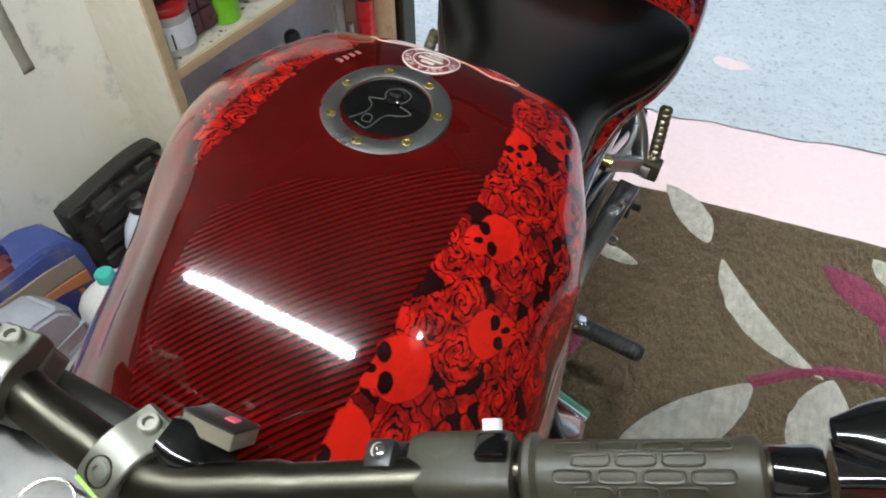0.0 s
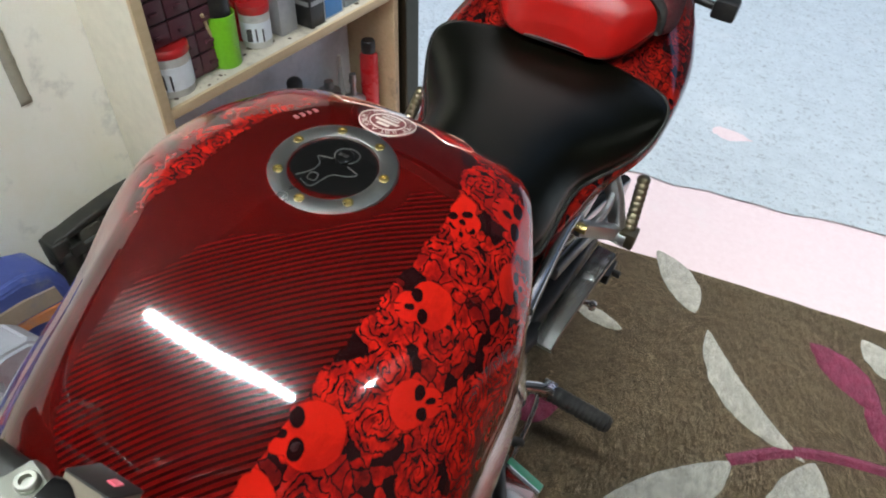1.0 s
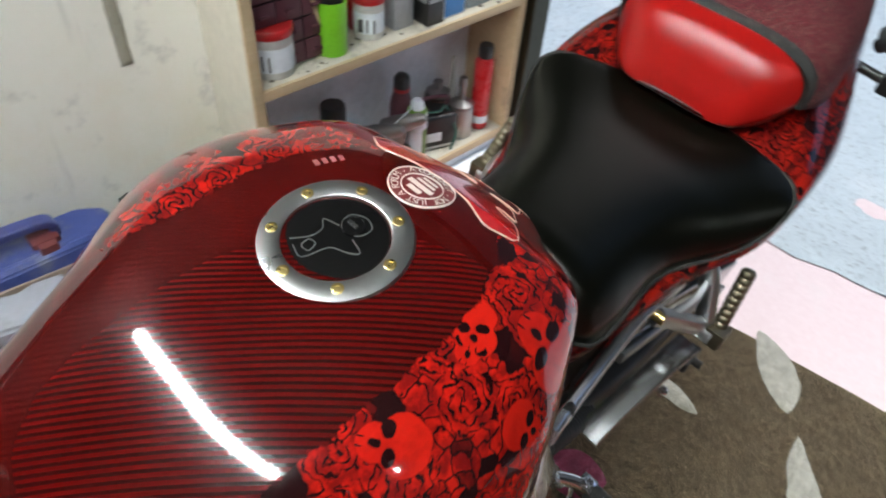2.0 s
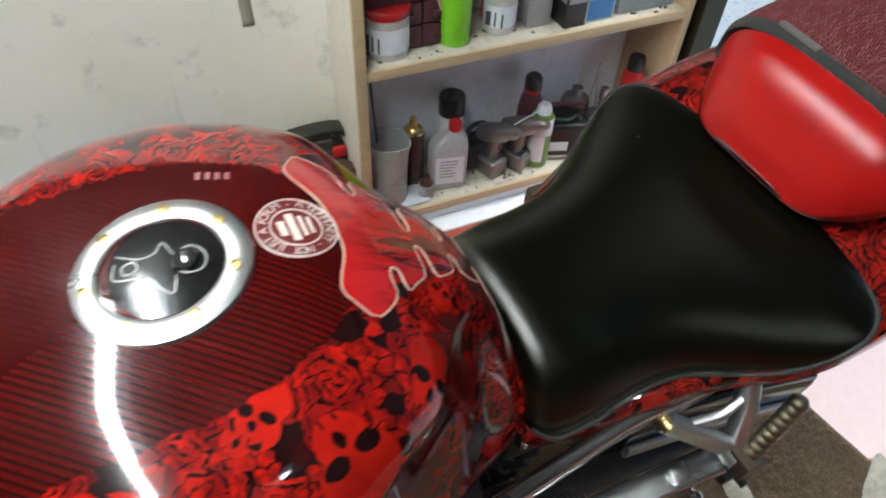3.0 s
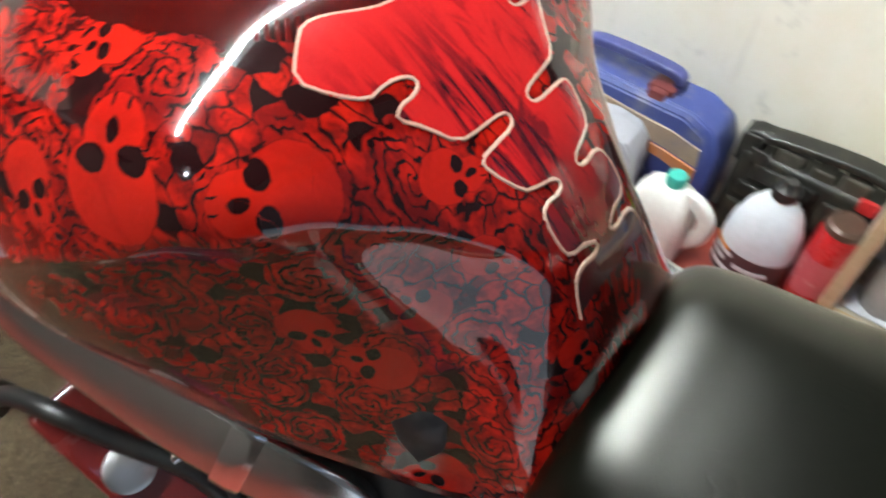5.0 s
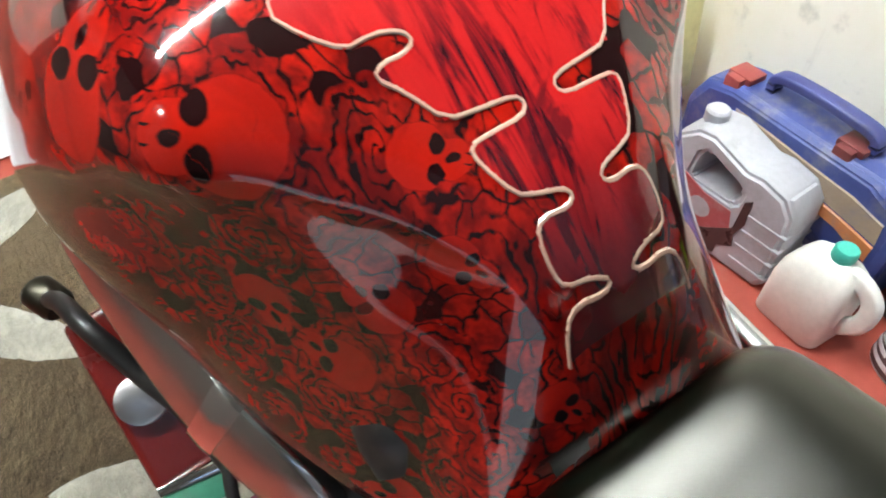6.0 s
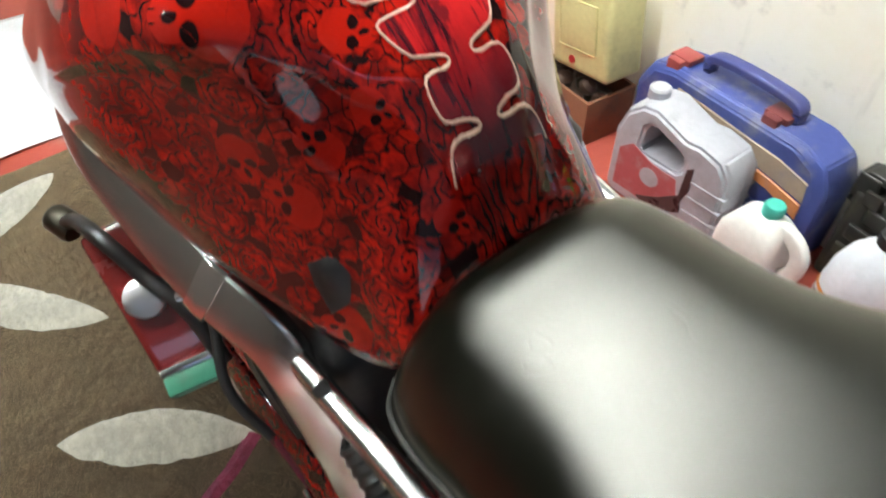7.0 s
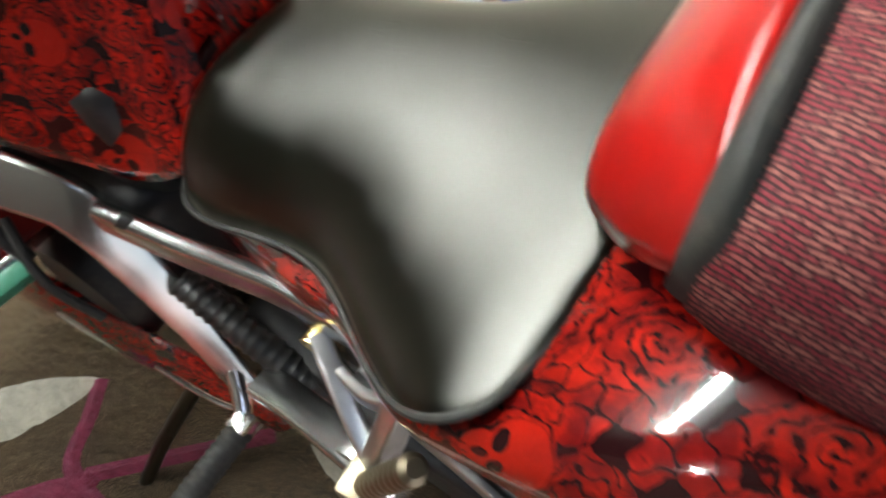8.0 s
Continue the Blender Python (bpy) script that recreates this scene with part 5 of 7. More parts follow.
def rear_end():
    for side in (1, -1):
        bm = bmesh.new()
        swept(bm, [(side * 0.105, 0.24, 0.40), (side * 0.128, 0.40, 0.385), (side * 0.132, 0.58, 0.355), (side * 0.130, 0.80, 0.325)], slab_of(0.018, 0.036, 0.010), 8, scale=lambda t: 1.05 - 0.25 * t)
        part("swingarm", bm, ENGINE_BLACK, BIKE, "black swinging arm")
        # rear rest hanger: a triangle of cast alloy
        bm = bmesh.new()
        swept(bm, [(side * 0.147, 0.402, 0.588), (side * 0.172, 0.440, 0.568), (side * 0.194, 0.477, 0.546)], slab_of(0.008, 0.013, 0.004), 6)
        swept(bm, [(side * 0.150, 0.490, 0.640), (side * 0.172, 0.488, 0.598), (side * 0.194, 0.479, 0.546)], slab_of(0.008, 0.013, 0.004), 6)
        swept(bm, [(side * 0.158, 0.424, 0.578), (side * 0.168, 0.460, 0.592), (side * 0.166, 0.488, 0.608)], slab_of(0.005, 0.008, 0.003), 4)
        spun(bm, [(0.016, -0.010), (0.016, 0.012)], 24, pose(side * 0.198, 0.478, 0.544, 0, 90, 0))
        part("rest_hanger", bm, ALLOY, BIKE, "cast alloy passenger rest hanger")
        bm = bmesh.new()
        spun(bm, [(0.008, -0.008), (0.008, 0.010)], 14, pose(side * 0.148, 0.402, 0.590, 0, 90, 0))
        part("hanger_bolt", bm, BRASS, BIKE, "yellowed bolt")
        a, b = Vector((side * 0.211, 0.480, 0.546)), Vector((side * 0.199, 0.521, 0.624))
        bm = bmesh.new()
        box(bm, (-0.014, -0.014, -0.016), (0.014, 0.014, 0.014), 0.004, Matrix.Translation(a))
        d = b - a
        q = d.to_track_quat("Z", "Y").to_matrix().to_4x4()
        rest = []
        for k in range(9):
            t = 0.010 + k * 0.0095
            rest += [(0.0094, t), (0.0103, t + 0.0012), (0.0103, t + 0.0070), (0.0094, t + 0.0082)]
        spun(bm, [(0.009, 0.0), *rest, (0.006, 0.098)], 16, Matrix.Translation(a) @ q)
        part("passenger_rest", bm, metal("aged_rest", (0.22, 0.19, 0.13), 0.42), BIKE, "ribbed bronze-grey folded passenger rest")
        # rider rest: rubber sleeve on a chrome joint
        a, b = Vector((side * 0.203, 0.280, 0.358)), Vector((side * 0.300, 0.279, 0.352))
        d = b - a
        q = d.to_track_quat("Z", "Y").to_matrix().to_4x4()
        bm = bmesh.new()
        rib = []
        for k in range(12):
            rib += [(0.0135, 0.004 + k * 0.0078), (0.0148, 0.006 + k * 0.0078), (0.0148, 0.009 + k * 0.0078), (0.0135, 0.011 + k * 0.0078)]
        spun(bm, [(0.010, 0.0), *rib, (0.014, 0.100), (0.009, 0.106)], 24, Matrix.Translation(a) @ q)
        part("rider_rest", bm, RUBBER, BIKE, "ribbed black rubber foot rest")
        bm = bmesh.new()
        swept(bm, [(side * 0.165, 0.245, 0.385), (side * 0.186, 0.268, 0.368), tuple(a)], ring_of(0.010, 12), 4)
        box(bm, (-0.014, -0.012, -0.012), (0.010, 0.012, 0.014), 0.003, Matrix.Translation(a))
        spun(bm, [(0.006, -0.018), (0.006, 0.018)], 12, Matrix.Translation(a))
        part("rest_joint", bm, CHROME, BIKE, "chrome rest joint")
    tube("gear_rod", [(0.180, 0.272, 0.360), (0.193, 0.256, 0.356), (0.198, 0.215, 0.350), (0.200, 0.140, 0.343)], 0.0036, CHROME, BIKE, "thin bright gear rod")
    bm = bmesh.new()
    swept(bm, [(0.150, 0.18, 0.33), (0.24, 0.10, 0.17), (0.31, 0.04, 0.03)], ring_of(0.010, 12), 6)
    box(bm, (0.285, 0.01, 0.012), (0.345, 0.07, 0.026), 0.004)
    part("side_stand", bm, DARK_STEEL, BIKE, "steel side stand")
    # bracket end with chrome linkage and slotted plate
    bm = bmesh.new()
    swept(bm, [(0.166, 0.300, 0.425), (0.170, 0.350, 0.445), (0.180, 0.425, 0.470), (0.189, 0.492, 0.486)], slab_of(0.018, 0.008, 0.005), 8)
    box(bm, (-0.010, -0.012, 0.0), (0.010, 0.012, 0.012), 0.003, pose(0.183, 0.440, 0.482, 12, 0, 0))
    part("rest_plate", bm, POLISHED, BIKE, "polished lower rest plate")
    bm = bmesh.new()
    swept(bm, [(0.120, 0.40, 0.515), (0.135, 0.52, 0.505), (0.158, 0.66, 0.488)], slab_of(0.010, 0.034, 0.008), 8)
    silencer = part("side_panel", bm, GLOSS_BLACK, BIKE, "glossy blue-black rear side panel")
    bm = bmesh.new()
    swept(bm, [(0.134, 0.40, 0.480), (0.149, 0.52, 0.470), (0.171, 0.66, 0.454)], slab_of(0.0045, 0.011, 0.003), 8)
    part("edge_strip", bm, ALLOY, silencer, "bright edge strip")
    bm = bmesh.new()
    box(bm, (0.185, 0.550, 0.360), (0.205, 0.600, 0.382), 0.003)
    spun(bm, [(0.007, 0), (0.007, 0.02)], 14, pose(0.200, 0.573, 0.375, 0, 90, 0))
    part("axle_adjuster", bm, BLACK_PLASTIC, BIKE)
    bm = bmesh.new()
    spun(bm, [(0.006, 0), (0.006, 0.02), (0.010, 0.022), (0.010, 0.03), (0.006, 0.034)], 14, pose(0.170, 0.545, 0.300, 0, 90, 0))
    part("stand_bobbin", bm, CHROME, BIKE, "chrome paddock bobbin")


rear_end()


def handlebar():
    grip_in, grip_out = Vector((0.210, -0.248, 0.911)), Vector((0.313, -0.216, 0.959))
    bar = [(-0.40, -0.14, 0.99), (-0.30, -0.20, 0.95), (-0.18, -0.272, 0.905), (-0.085, -0.312, 0.876), (0.0, -0.323, 0.870), (0.05, -0.322, 0.872), (0.104, -0.299, 0.884), (0.159, -0.273, 0.897), tuple(grip_in), tuple(grip_out)]
    bm = bmesh.new()
    swept(bm, bar, ring_of(0.0140, 22), 8, scale=lambda t: 1.0 if 0.3 < t < 0.68 else 0.86)
    root = part("handlebar", bm, DARK_STEEL, BIKE, "dark titanium-grey tapered handlebar")
    d = (grip_out - grip_in).normalized()
    turn = d.to_track_quat("Z", "Y").to_matrix().to_4x4()
    base = Matrix.Translation(grip_in + d * 0.008) @ turn @ Matrix.Diagonal((0.92, 0.92, 0.84, 1))
    bm = bmesh.new()
    prof = [(0.0185, 0.0), (0.0215, 0.003), (0.0215, 0.007), (0.0180, 0.010), (0.0172, 0.06), (0.0168, 0.112), (0.0185, 0.118), (0.0185, 0.124), (0.015, 0.127)]
    spun(bm, prof, 36, base)
    grip = part("grip", bm, GREY_GRIP, BIKE, "olive-grey rubber grip with raised rounded outlines")
    for ring, count in ((0, 4), (1, 3), (2, 4), (-1, 3), (3, 3), (-2, 4)):
        for k in range(count):
            z0 = 0.020 + k * 0.024 + (0.010 if count == 3 else 0.0)
            a = radians(ring * 26 + 118)
            at = base @ Matrix.Rotation(a, 4, "Z") @ Matrix.Translation((0.0170, 0, z0 + 0.010))
            bm = bmesh.new()
            loop = [(0.0006, 0.0030 * math.copysign(abs(math.cos(q)) ** 0.5, math.cos(q)), 0.0100 * math.copysign(abs(math.sin(q)) ** 0.4, math.sin(q))) for q in np.linspace(0, 2 * math.pi, 21)]
            swept(bm, [tuple(at @ Vector(c)) for c in loop], ring_of(0.0007, 5), 1, up=tuple(at.to_3x3() @ Vector((1, 0, 0.01))))
            part("raised_outline", bm, GREY_GRIP, grip)
    bm = bmesh.new()
    spun(bm, [(0.012, 0.127), (0.0135, 0.130), (0.0135, 0.150), (0.012, 0.154)], 26, base)
    part("bar_end", bm, GLOSS_BLACK, root, "black bar end weight")
    # switch pod
    pod = Matrix.Translation(grip_in - d * 0.023) @ turn
    bm = bmesh.new()
    swept(bm, [(0, 0, -0.027), (0, 0, -0.022), (0, 0, 0.022), (0, 0, 0.027)], slab_of(0.0175, 0.0185, 0.008, 4), 1, up=(0, 1, 0), scale=lambda t: 1.0 if 0.1 < t < 0.9 else 0.92)
    bmesh.ops.transform(bm, matrix=pod, verts=bm.verts)
    part("switch_pod", bm, GREY_GRIP, root, "grey switch housing")
    bm = bmesh.new()
    box(bm, (-0.007, 0.012, 0.010), (0.007, 0.0235, 0.026), 0.003, pod @ Matrix.Rotation(radians(-14), 4, "Z"))
    part("dip_switch", bm, GLOSS_BLACK, root, "black rocker switch")
    bm = bmesh.new()
    box(bm, (-0.004, 0.014, 0.010), (0.004, 0.0270, 0.0185), 0.001, pod @ Matrix.Rotation(radians(-62), 4, "Z"))
    part("white_lever", bm, BOARD_WHITE, root, "white switch lever")
    bm = bmesh.new()
    spun(bm, [(0.0165, -0.012), (0.0165, 0.004)], 24, Matrix.Translation(grip_in - d * 0.058) @ turn)
    box(bm, (-0.008, 0.012, -0.012), (0.008, 0.026, 0.004), 0.003, Matrix.Translation(grip_in - d * 0.058) @ turn)
    part("lever_clamp", bm, BLACK_PLASTIC, root, "black lever clamp")
    bm = bmesh.new()
    bolt(bm, Matrix.Translation(grip_in - d * 0.061) @ turn @ Matrix.Rotation(radians(-90), 4, "X") @ Matrix.Translation((0, 0.0, 0.026)), 0.0042, 0.003)
    part("clamp_screw", bm, CHROME, root)
    # clutch lever
    bm = bmesh.new()
    swept(bm, [tuple(grip_in - d * 0.06 + Vector((-0.01, -0.05, -0.01))), tuple(grip_in + Vector((0.02, -0.075, -0.01))), tuple(grip_in + d * 0.08 + Vector((0.02, -0.060, -0.01))), tuple(grip_out + d * 0.04 + Vector((0.03, -0.045, -0.005)))], ring_of(0.007, 12, 1.5), 8)
    part("clutch_lever", bm, GLOSS_BLACK, root, "black clutch lever")
    # mirror stem and bar-end housing just outboard of the grip
    bm = bmesh.new()
    swept(bm, [tuple(grip_out + d * 0.022), tuple(grip_out + d * 0.055)], slab_of(0.011, 0.014, 0.004), 2)
    part("bar_end_block", bm, GLOSS_BLACK, root, "glossy black bar end block")
    bm = bmesh.new()
    swept(bm, [(0.323, -0.203, 0.986), (0.345, -0.195, 0.991), (0.385, -0.172, 0.986), (0.43, -0.150, 0.985)], ring_of(0.014, 16, 0.55), 8, scale=lambda t: 0.45 + 0.75 * math.sin(0.5 * math.pi * min(1.0, t * 2.2)))
    part("mirror_arm", bm, GLOSS_BLACK, root, "glossy black bar end mirror arm")
    # two riser clamps
    for x, y, z, tilt in ((0.0235, -0.317, 0.869, -14), (-0.070, -0.314, 0.877, 8)):
        m = pose(x, y, z, 10, 0, tilt)
        bm = bmesh.new()
        cap = [(-0.0245, 0.001), (-0.0245, 0.0125), (-0.0215, 0.0155), (-0.0100, 0.0205), (-0.0020, 0.0218), (0.0060, 0.0206), (0.0110, 0.0178), (0.0235, 0.0150), (0.0250, 0.0130), (0.0250, 0.001)]
        rows = []
        for x0, g in ((-0.0130, 0.955), (-0.0120, 1.0), (0.0120, 1.0), (0.0130, 0.955)):
            rows.append([bm.verts.new(m @ Vector((x0, a * g, b * g))) for a, b in cap])
        for p, q in zip(rows, rows[1:]):
            for k in range(len(cap)):
                bm.faces.new((p[k], p[k - 1], q[k - 1], q[k]))
        bm.faces.new(rows[0])
        bm.faces.new(rows[-1][::-1])
        bmesh.ops.recalc_face_normals(bm, faces=bm.faces)
        box(bm, (-0.0125, -0.024, -0.024), (0.0125, 0.024, -0.001), 0.004, m, 3)
        clamp = part("riser_clamp", bm, CAST, root, "cast alloy handlebar clamp")
        bm = bmesh.new()
        bolt(bm, m @ pose(0, 0.0165, 0.0155, -10, 0, 0), 0.0062, 0.0062)
        part("clamp_bolt", bm, CAST, clamp, "raised cap screw")
        sunk = m @ pose(0, -0.0150, 0.0176, 22, 0, 0)
        bm = bmesh.new()
        spun(bm, [(0.0086, 0.0), (0.0084, 0.0014), (0.0078, 0.0013), (0.0074, 0.0004)], 20, sunk)
        part("bolt_well", bm, DARK_STEEL, clamp, "dark sunken bolt well")
        bm = bmesh.new()
        bolt(bm, sunk, 0.0060, 0.0022)
        part("clamp_bolt", bm, CAST, clamp, "sunken cap screw")
    bm = bmesh.new()
    box(bm, (-0.0100, -0.0256, -0.022), (0.0100, -0.0236, 0.0145), 0.0005, pose(0.0235, -0.317, 0.869, 10, 0, -14))
    part("green_tag", bm, worn("lime_tag", (0.30, 0.62, 0.04), 0.4), root, "lime green sticker")
    # top yoke
    bm = bmesh.new()
    box(bm, (-0.115, -0.375, 0.815), (0.115, -0.285, 0.842), 0.012, segments=3)
    for s in (-1, 1):
        spun(bm, [(0.030, 0.812), (0.030, 0.850), (0.022, 0.856)], 32, Matrix.Translation((s * 0.105, -0.335, 0)))
        spun(bm, [(0.016, 0.84), (0.014, 0.850)], 24, Matrix.Translation((0.028 if s > 0 else -0.085, -0.318, 0)))
    part("top_yoke", bm, metal("yoke_alloy", (0.10, 0.10, 0.095), 0.42), BIKE, "cast alloy top yoke")
    for s in (-1, 1):
        bm = bmesh.new()
        swept(bm, [(s * 0.105, -0.335, 0.83), (s * 0.105, -0.66, 0.30)], ring_of(0.026, 24), 2)
        part("fork_leg", bm, ALLOY, BIKE, "alloy fork leg")
    tube("key_ring", [(-0.01 + 0.016 * math.cos(a), -0.358 + 0.016 * math.sin(a), 0.853) for a in np.linspace(0, 6.28, 20)], 0.0012, CHROME, BIKE, "split key ring")
    # small control box on a black bracket behind the clamp
    m = Matrix.Translation((0.0573, -0.2861, 0.884)) @ Matrix(((0.986, 0.130, -0.101), (-0.013, 0.671, 0.741), (0.164, -0.730, 0.664))).to_4x4()
    bm = bmesh.new()
    box(bm, (-0.0175, -0.011, -0.0053), (0.0175, 0.011, 0.0045), 0.001, m, 2)
    bx = part("control_box", bm, worn("box_bronze", (0.15, 0.13, 0.095), 0.38, amount=0.15), root, "small bronze-grey control box")
    bm = bmesh.new()
    box(bm, (-0.0178, -0.0113, 0.0040), (0.0178, 0.0113, 0.0056), 0.0006, m)
    part("box_lid", bm, BLACK_PLASTIC, bx, "black lid")
    bm = bmesh.new()
    box(bm, (0.002, -0.001, 0.0054), (0.009, 0.005, 0.0066), 0.0004, m)
    part("pink_button", bm, worn("pink_plastic", (0.62, 0.10, 0.14), 0.4), bx, "pink button")
    bm = bmesh.new()
    swept(bm, [(0.034, -0.3035, 0.884), (0.047, -0.3025, 0.880), (0.060, -0.2985, 0.875), (0.072, -0.2945, 0.872)], slab_of(0.014, 0.010, 0.006), 6, scale=lambda t: 0.75 + 0.3 * math.sin(math.pi * min(1.0, t * 1.3)))
    part("box_bracket", bm, GLOSS_BLACK, root, "glossy black bracket")


handlebar()

# ---- wall shelves and what stands on them ----
def shelf_unit():
    root = thing("shelf_unit", "open pine shelf unit with cream side panel, against the wall", "shelf unit", GARAGE)
    bm = bmesh.new()
    box(bm, (0.004, 0.4235, 0.0), (0.176, 0.4425, 1.0), 0.0015)
    part("side_panel", bm, BOARD_CREAM, root, "cream painted side panel")
    bm = bmesh.new()
    box(bm, (0.1765, 0.4215, 0.0), (0.186, 0.4455, 1.0), 0.002)
    part("front_strip", bm, PINE, root, "bare pine edge strip")
    bm = bmesh.new()
    box(bm, (0.004, 1.2330, 0.0), (0.183, 1.2540, 1.0), 0.0015)
    part("side_panel", bm, PINE, root, "bare pine side panel")
    bm = bmesh.new()
    box(bm, (0.002, 0.4435, 0.0), (0.0035, 1.2325, 1.0), 0.0)
    part("back_panel", bm, BOARD_WHITE, root, "pale blue-white back panel")
    for z in (0.044, 0.451, 0.93):
        bm = bmesh.new()
        box(bm, (0.0045, 0.4436, z), (0.1735, 1.2322, z + 0.021), 0.001)
        sh = part("shelf_board", bm, SHELF_TOP, root, "dusty stained shelf board")
        bm = bmesh.new()
        box(bm, (0.1740, 0.4458, z - 0.001), (0.1835, 1.2322, z + 0.022), 0.0015)
        part("edge_strip", bm, PINE, sh, "bare pine edge")
    bm = bmesh.new()
    box(bm, (0.150, 0.4460, 0.0), (0.166, 1.2300, 0.0430), 0.001)
    part("plinth", bm, BOARD_WHITE, root, "white plinth board")
    bm = bmesh.new()
    box(bm, (0.167, 0.4460, 0.0), (0.222, 1.2300, 0.0070), 0.001)
    part("foot_board", bm, BOARD_WHITE, root, "white board lying along the foot")


shelf_unit()
LOW, HIGH = 0.0665, 0.4735


def on_shelf(x, y, z, turn=0):
    return GARAGE @ pose(x, y, z, 0, 0, turn)


def bottle(name, label, category, m, profile, body, cap_profile, cap, label_band=None, squash=(1.0, 1.0), band_mat=None, sides=32):
    """A container with a turned body, its closure and, if given, a label band (radius, low, high)."""
    root = thing(name, label, category, m)
    bm = bmesh.new()
    spun(bm, profile, sides, None, squash)
    part("body", bm, body, root)
    if cap_profile:
        bm = bmesh.new()
        spun(bm, cap_profile, 24)
        part("cap", bm, cap, root)
    if label_band:
        r, lo, hi = label_band
        bm = bmesh.new()
        spun(bm, [(r - 0.0010, lo), (r, lo + 0.0008), (r, hi - 0.0008), (r - 0.0010, hi)], sides, None, squash)
        part("paper_label", bm, band_mat or BOARD_WHITE, root)
    return root


def bars(bm, m, rows, w, h, gap, depth=0.0006):
    """Unreadable print: plain bars of uneven length on a face (x across, z up)."""
    for k in range(rows):
        f = 0.55 + 0.45 * random.random()
        z = -k * (h + gap)
        box(bm, (-w / 2, -depth, z - h), (-w / 2 + w * f, depth, z), 0.0, m)


TUB_WHITE = worn("tub_white", (0.66, 0.64, 0.60), 0.5, amount=0.35, size=18.0)
RED_LID = worn("red_lid", (0.46, 0.012, 0.014), 0.4, amount=0.3, size=26.0)
LIME = worn("lime_plastic", (0.26, 0.72, 0.02), 0.4, amount=0.10, size=20.0)
INK = worn("dark_ink", (0.05, 0.045, 0.05), 0.5)
GREY_TIN = worn("grey_tin", (0.36, 0.36, 0.36), 0.4, 0.3, size=14.0)
CLEAR_GREY = worn("cloudy_plastic", (0.42, 0.43, 0.40), 0.35, amount=0.4, size=14.0)
OIL_GREY = worn("oil_bottle_grey", (0.44, 0.44, 0.43), 0.4, amount=0.25, size=18.0)
SPRAY_DARK = worn("spray_dark", (0.09, 0.05, 0.035), 0.35, 0.3, size=25.0)
SPRAY_GREEN = worn("spray_green", (0.14, 0.26, 0.03), 0.3, amount=0.15, size=25.0)
MAROON = worn("maroon_plastic", (0.09, 0.025, 0.035), 0.45, amount=0.2, size=25.0)
DULL_GREY = metal("dull_grey_tool", (0.30, 0.29, 0.28), 0.45, 30.0)
BLUE_CARD = worn("blue_card", (0.06, 0.22, 0.52), 0.45, amount=0.08, size=20.0)
CARD_WHITE = worn("white_card", (0.72, 0.74, 0.78), 0.5, amount=0.08, size=20.0)
BRIGHT_RED = worn("red_enamel", (0.52, 0.014, 0.018), 0.28, amount=0.12, size=24.0)

# lower shelf
def measuring_jug():
    root = thing("measuring_jug", "cloudy grey plastic measuring jug with open spout, on the dusty shelf", "jug", on_shelf(0.115, 0.512, LOW, 20))
    bm = bmesh.new()
    rings = []
    prof = [(0.040, 0.0), (0.043, 0.004), (0.044, 0.08), (0.047, 0.150), (0.050, 0.178), (0.047, 0.178), (0.044, 0.15), (0.041, 0.08), (0.039, 0.006)]
    for r, z in prof:
        ring = []
        for k in range(30):
            a = 2 * math.pi * k / 30
            lip = 0.020 * max(0.0, math.cos(a)) ** 6 * (1 if z > 0.14 else 0) * ((z - 0.13) / 0.05)
            ring.append(bm.verts.new(((r + lip) * math.cos(a), r * math.sin(a), z + lip * 0.8)))
        rings.append(ring)
    for a, b in zip(rings, rings[1:]):
        for k in range(30):
            bm.faces.new((a[k], a[(k + 1) % 30], b[(k + 1) % 30], b[k]))
    bm.faces.new(rings[0][::-1])
    bm.faces.new(rings[-1])
    part("body", bm, CLEAR_GREY, root)
    tube("handle", [(-0.043, 0, 0.155), (-0.075, 0, 0.145), (-0.082, 0, 0.09), (-0.066, 0, 0.05), (-0.042, 0, 0.04)], 0.0065, CLEAR_GREY, root)


measuring_jug()
bottle("spray_can", "dark brown spray can with gold shoulder on the shelf", "spray can", on_shelf(0.075, 0.590, LOW), [(0.026, 0), (0.0275, 0.003), (0.0275, 0.150), (0.0265, 0.153)], SPRAY_DARK, [(0.0262, 0.1535), (0.025, 0.160), (0.016, 0.172), (0.010, 0.174), (0.008, 0.190), (0.007, 0.196)], BRASS, (0.0279, 0.05, 0.11), band_mat=MAROON)
bottle("small_pot", "small grey metal pot with oily rim on the shelf", "pot", on_shelf(0.140, 0.600, LOW), [(0.019, 0), (0.020, 0.002), (0.020, 0.034), (0.021, 0.038)], GREY_TIN, [(0.017, 0.038), (0.012, 0.048), (0.008, 0.062)], SPRAY_DARK)


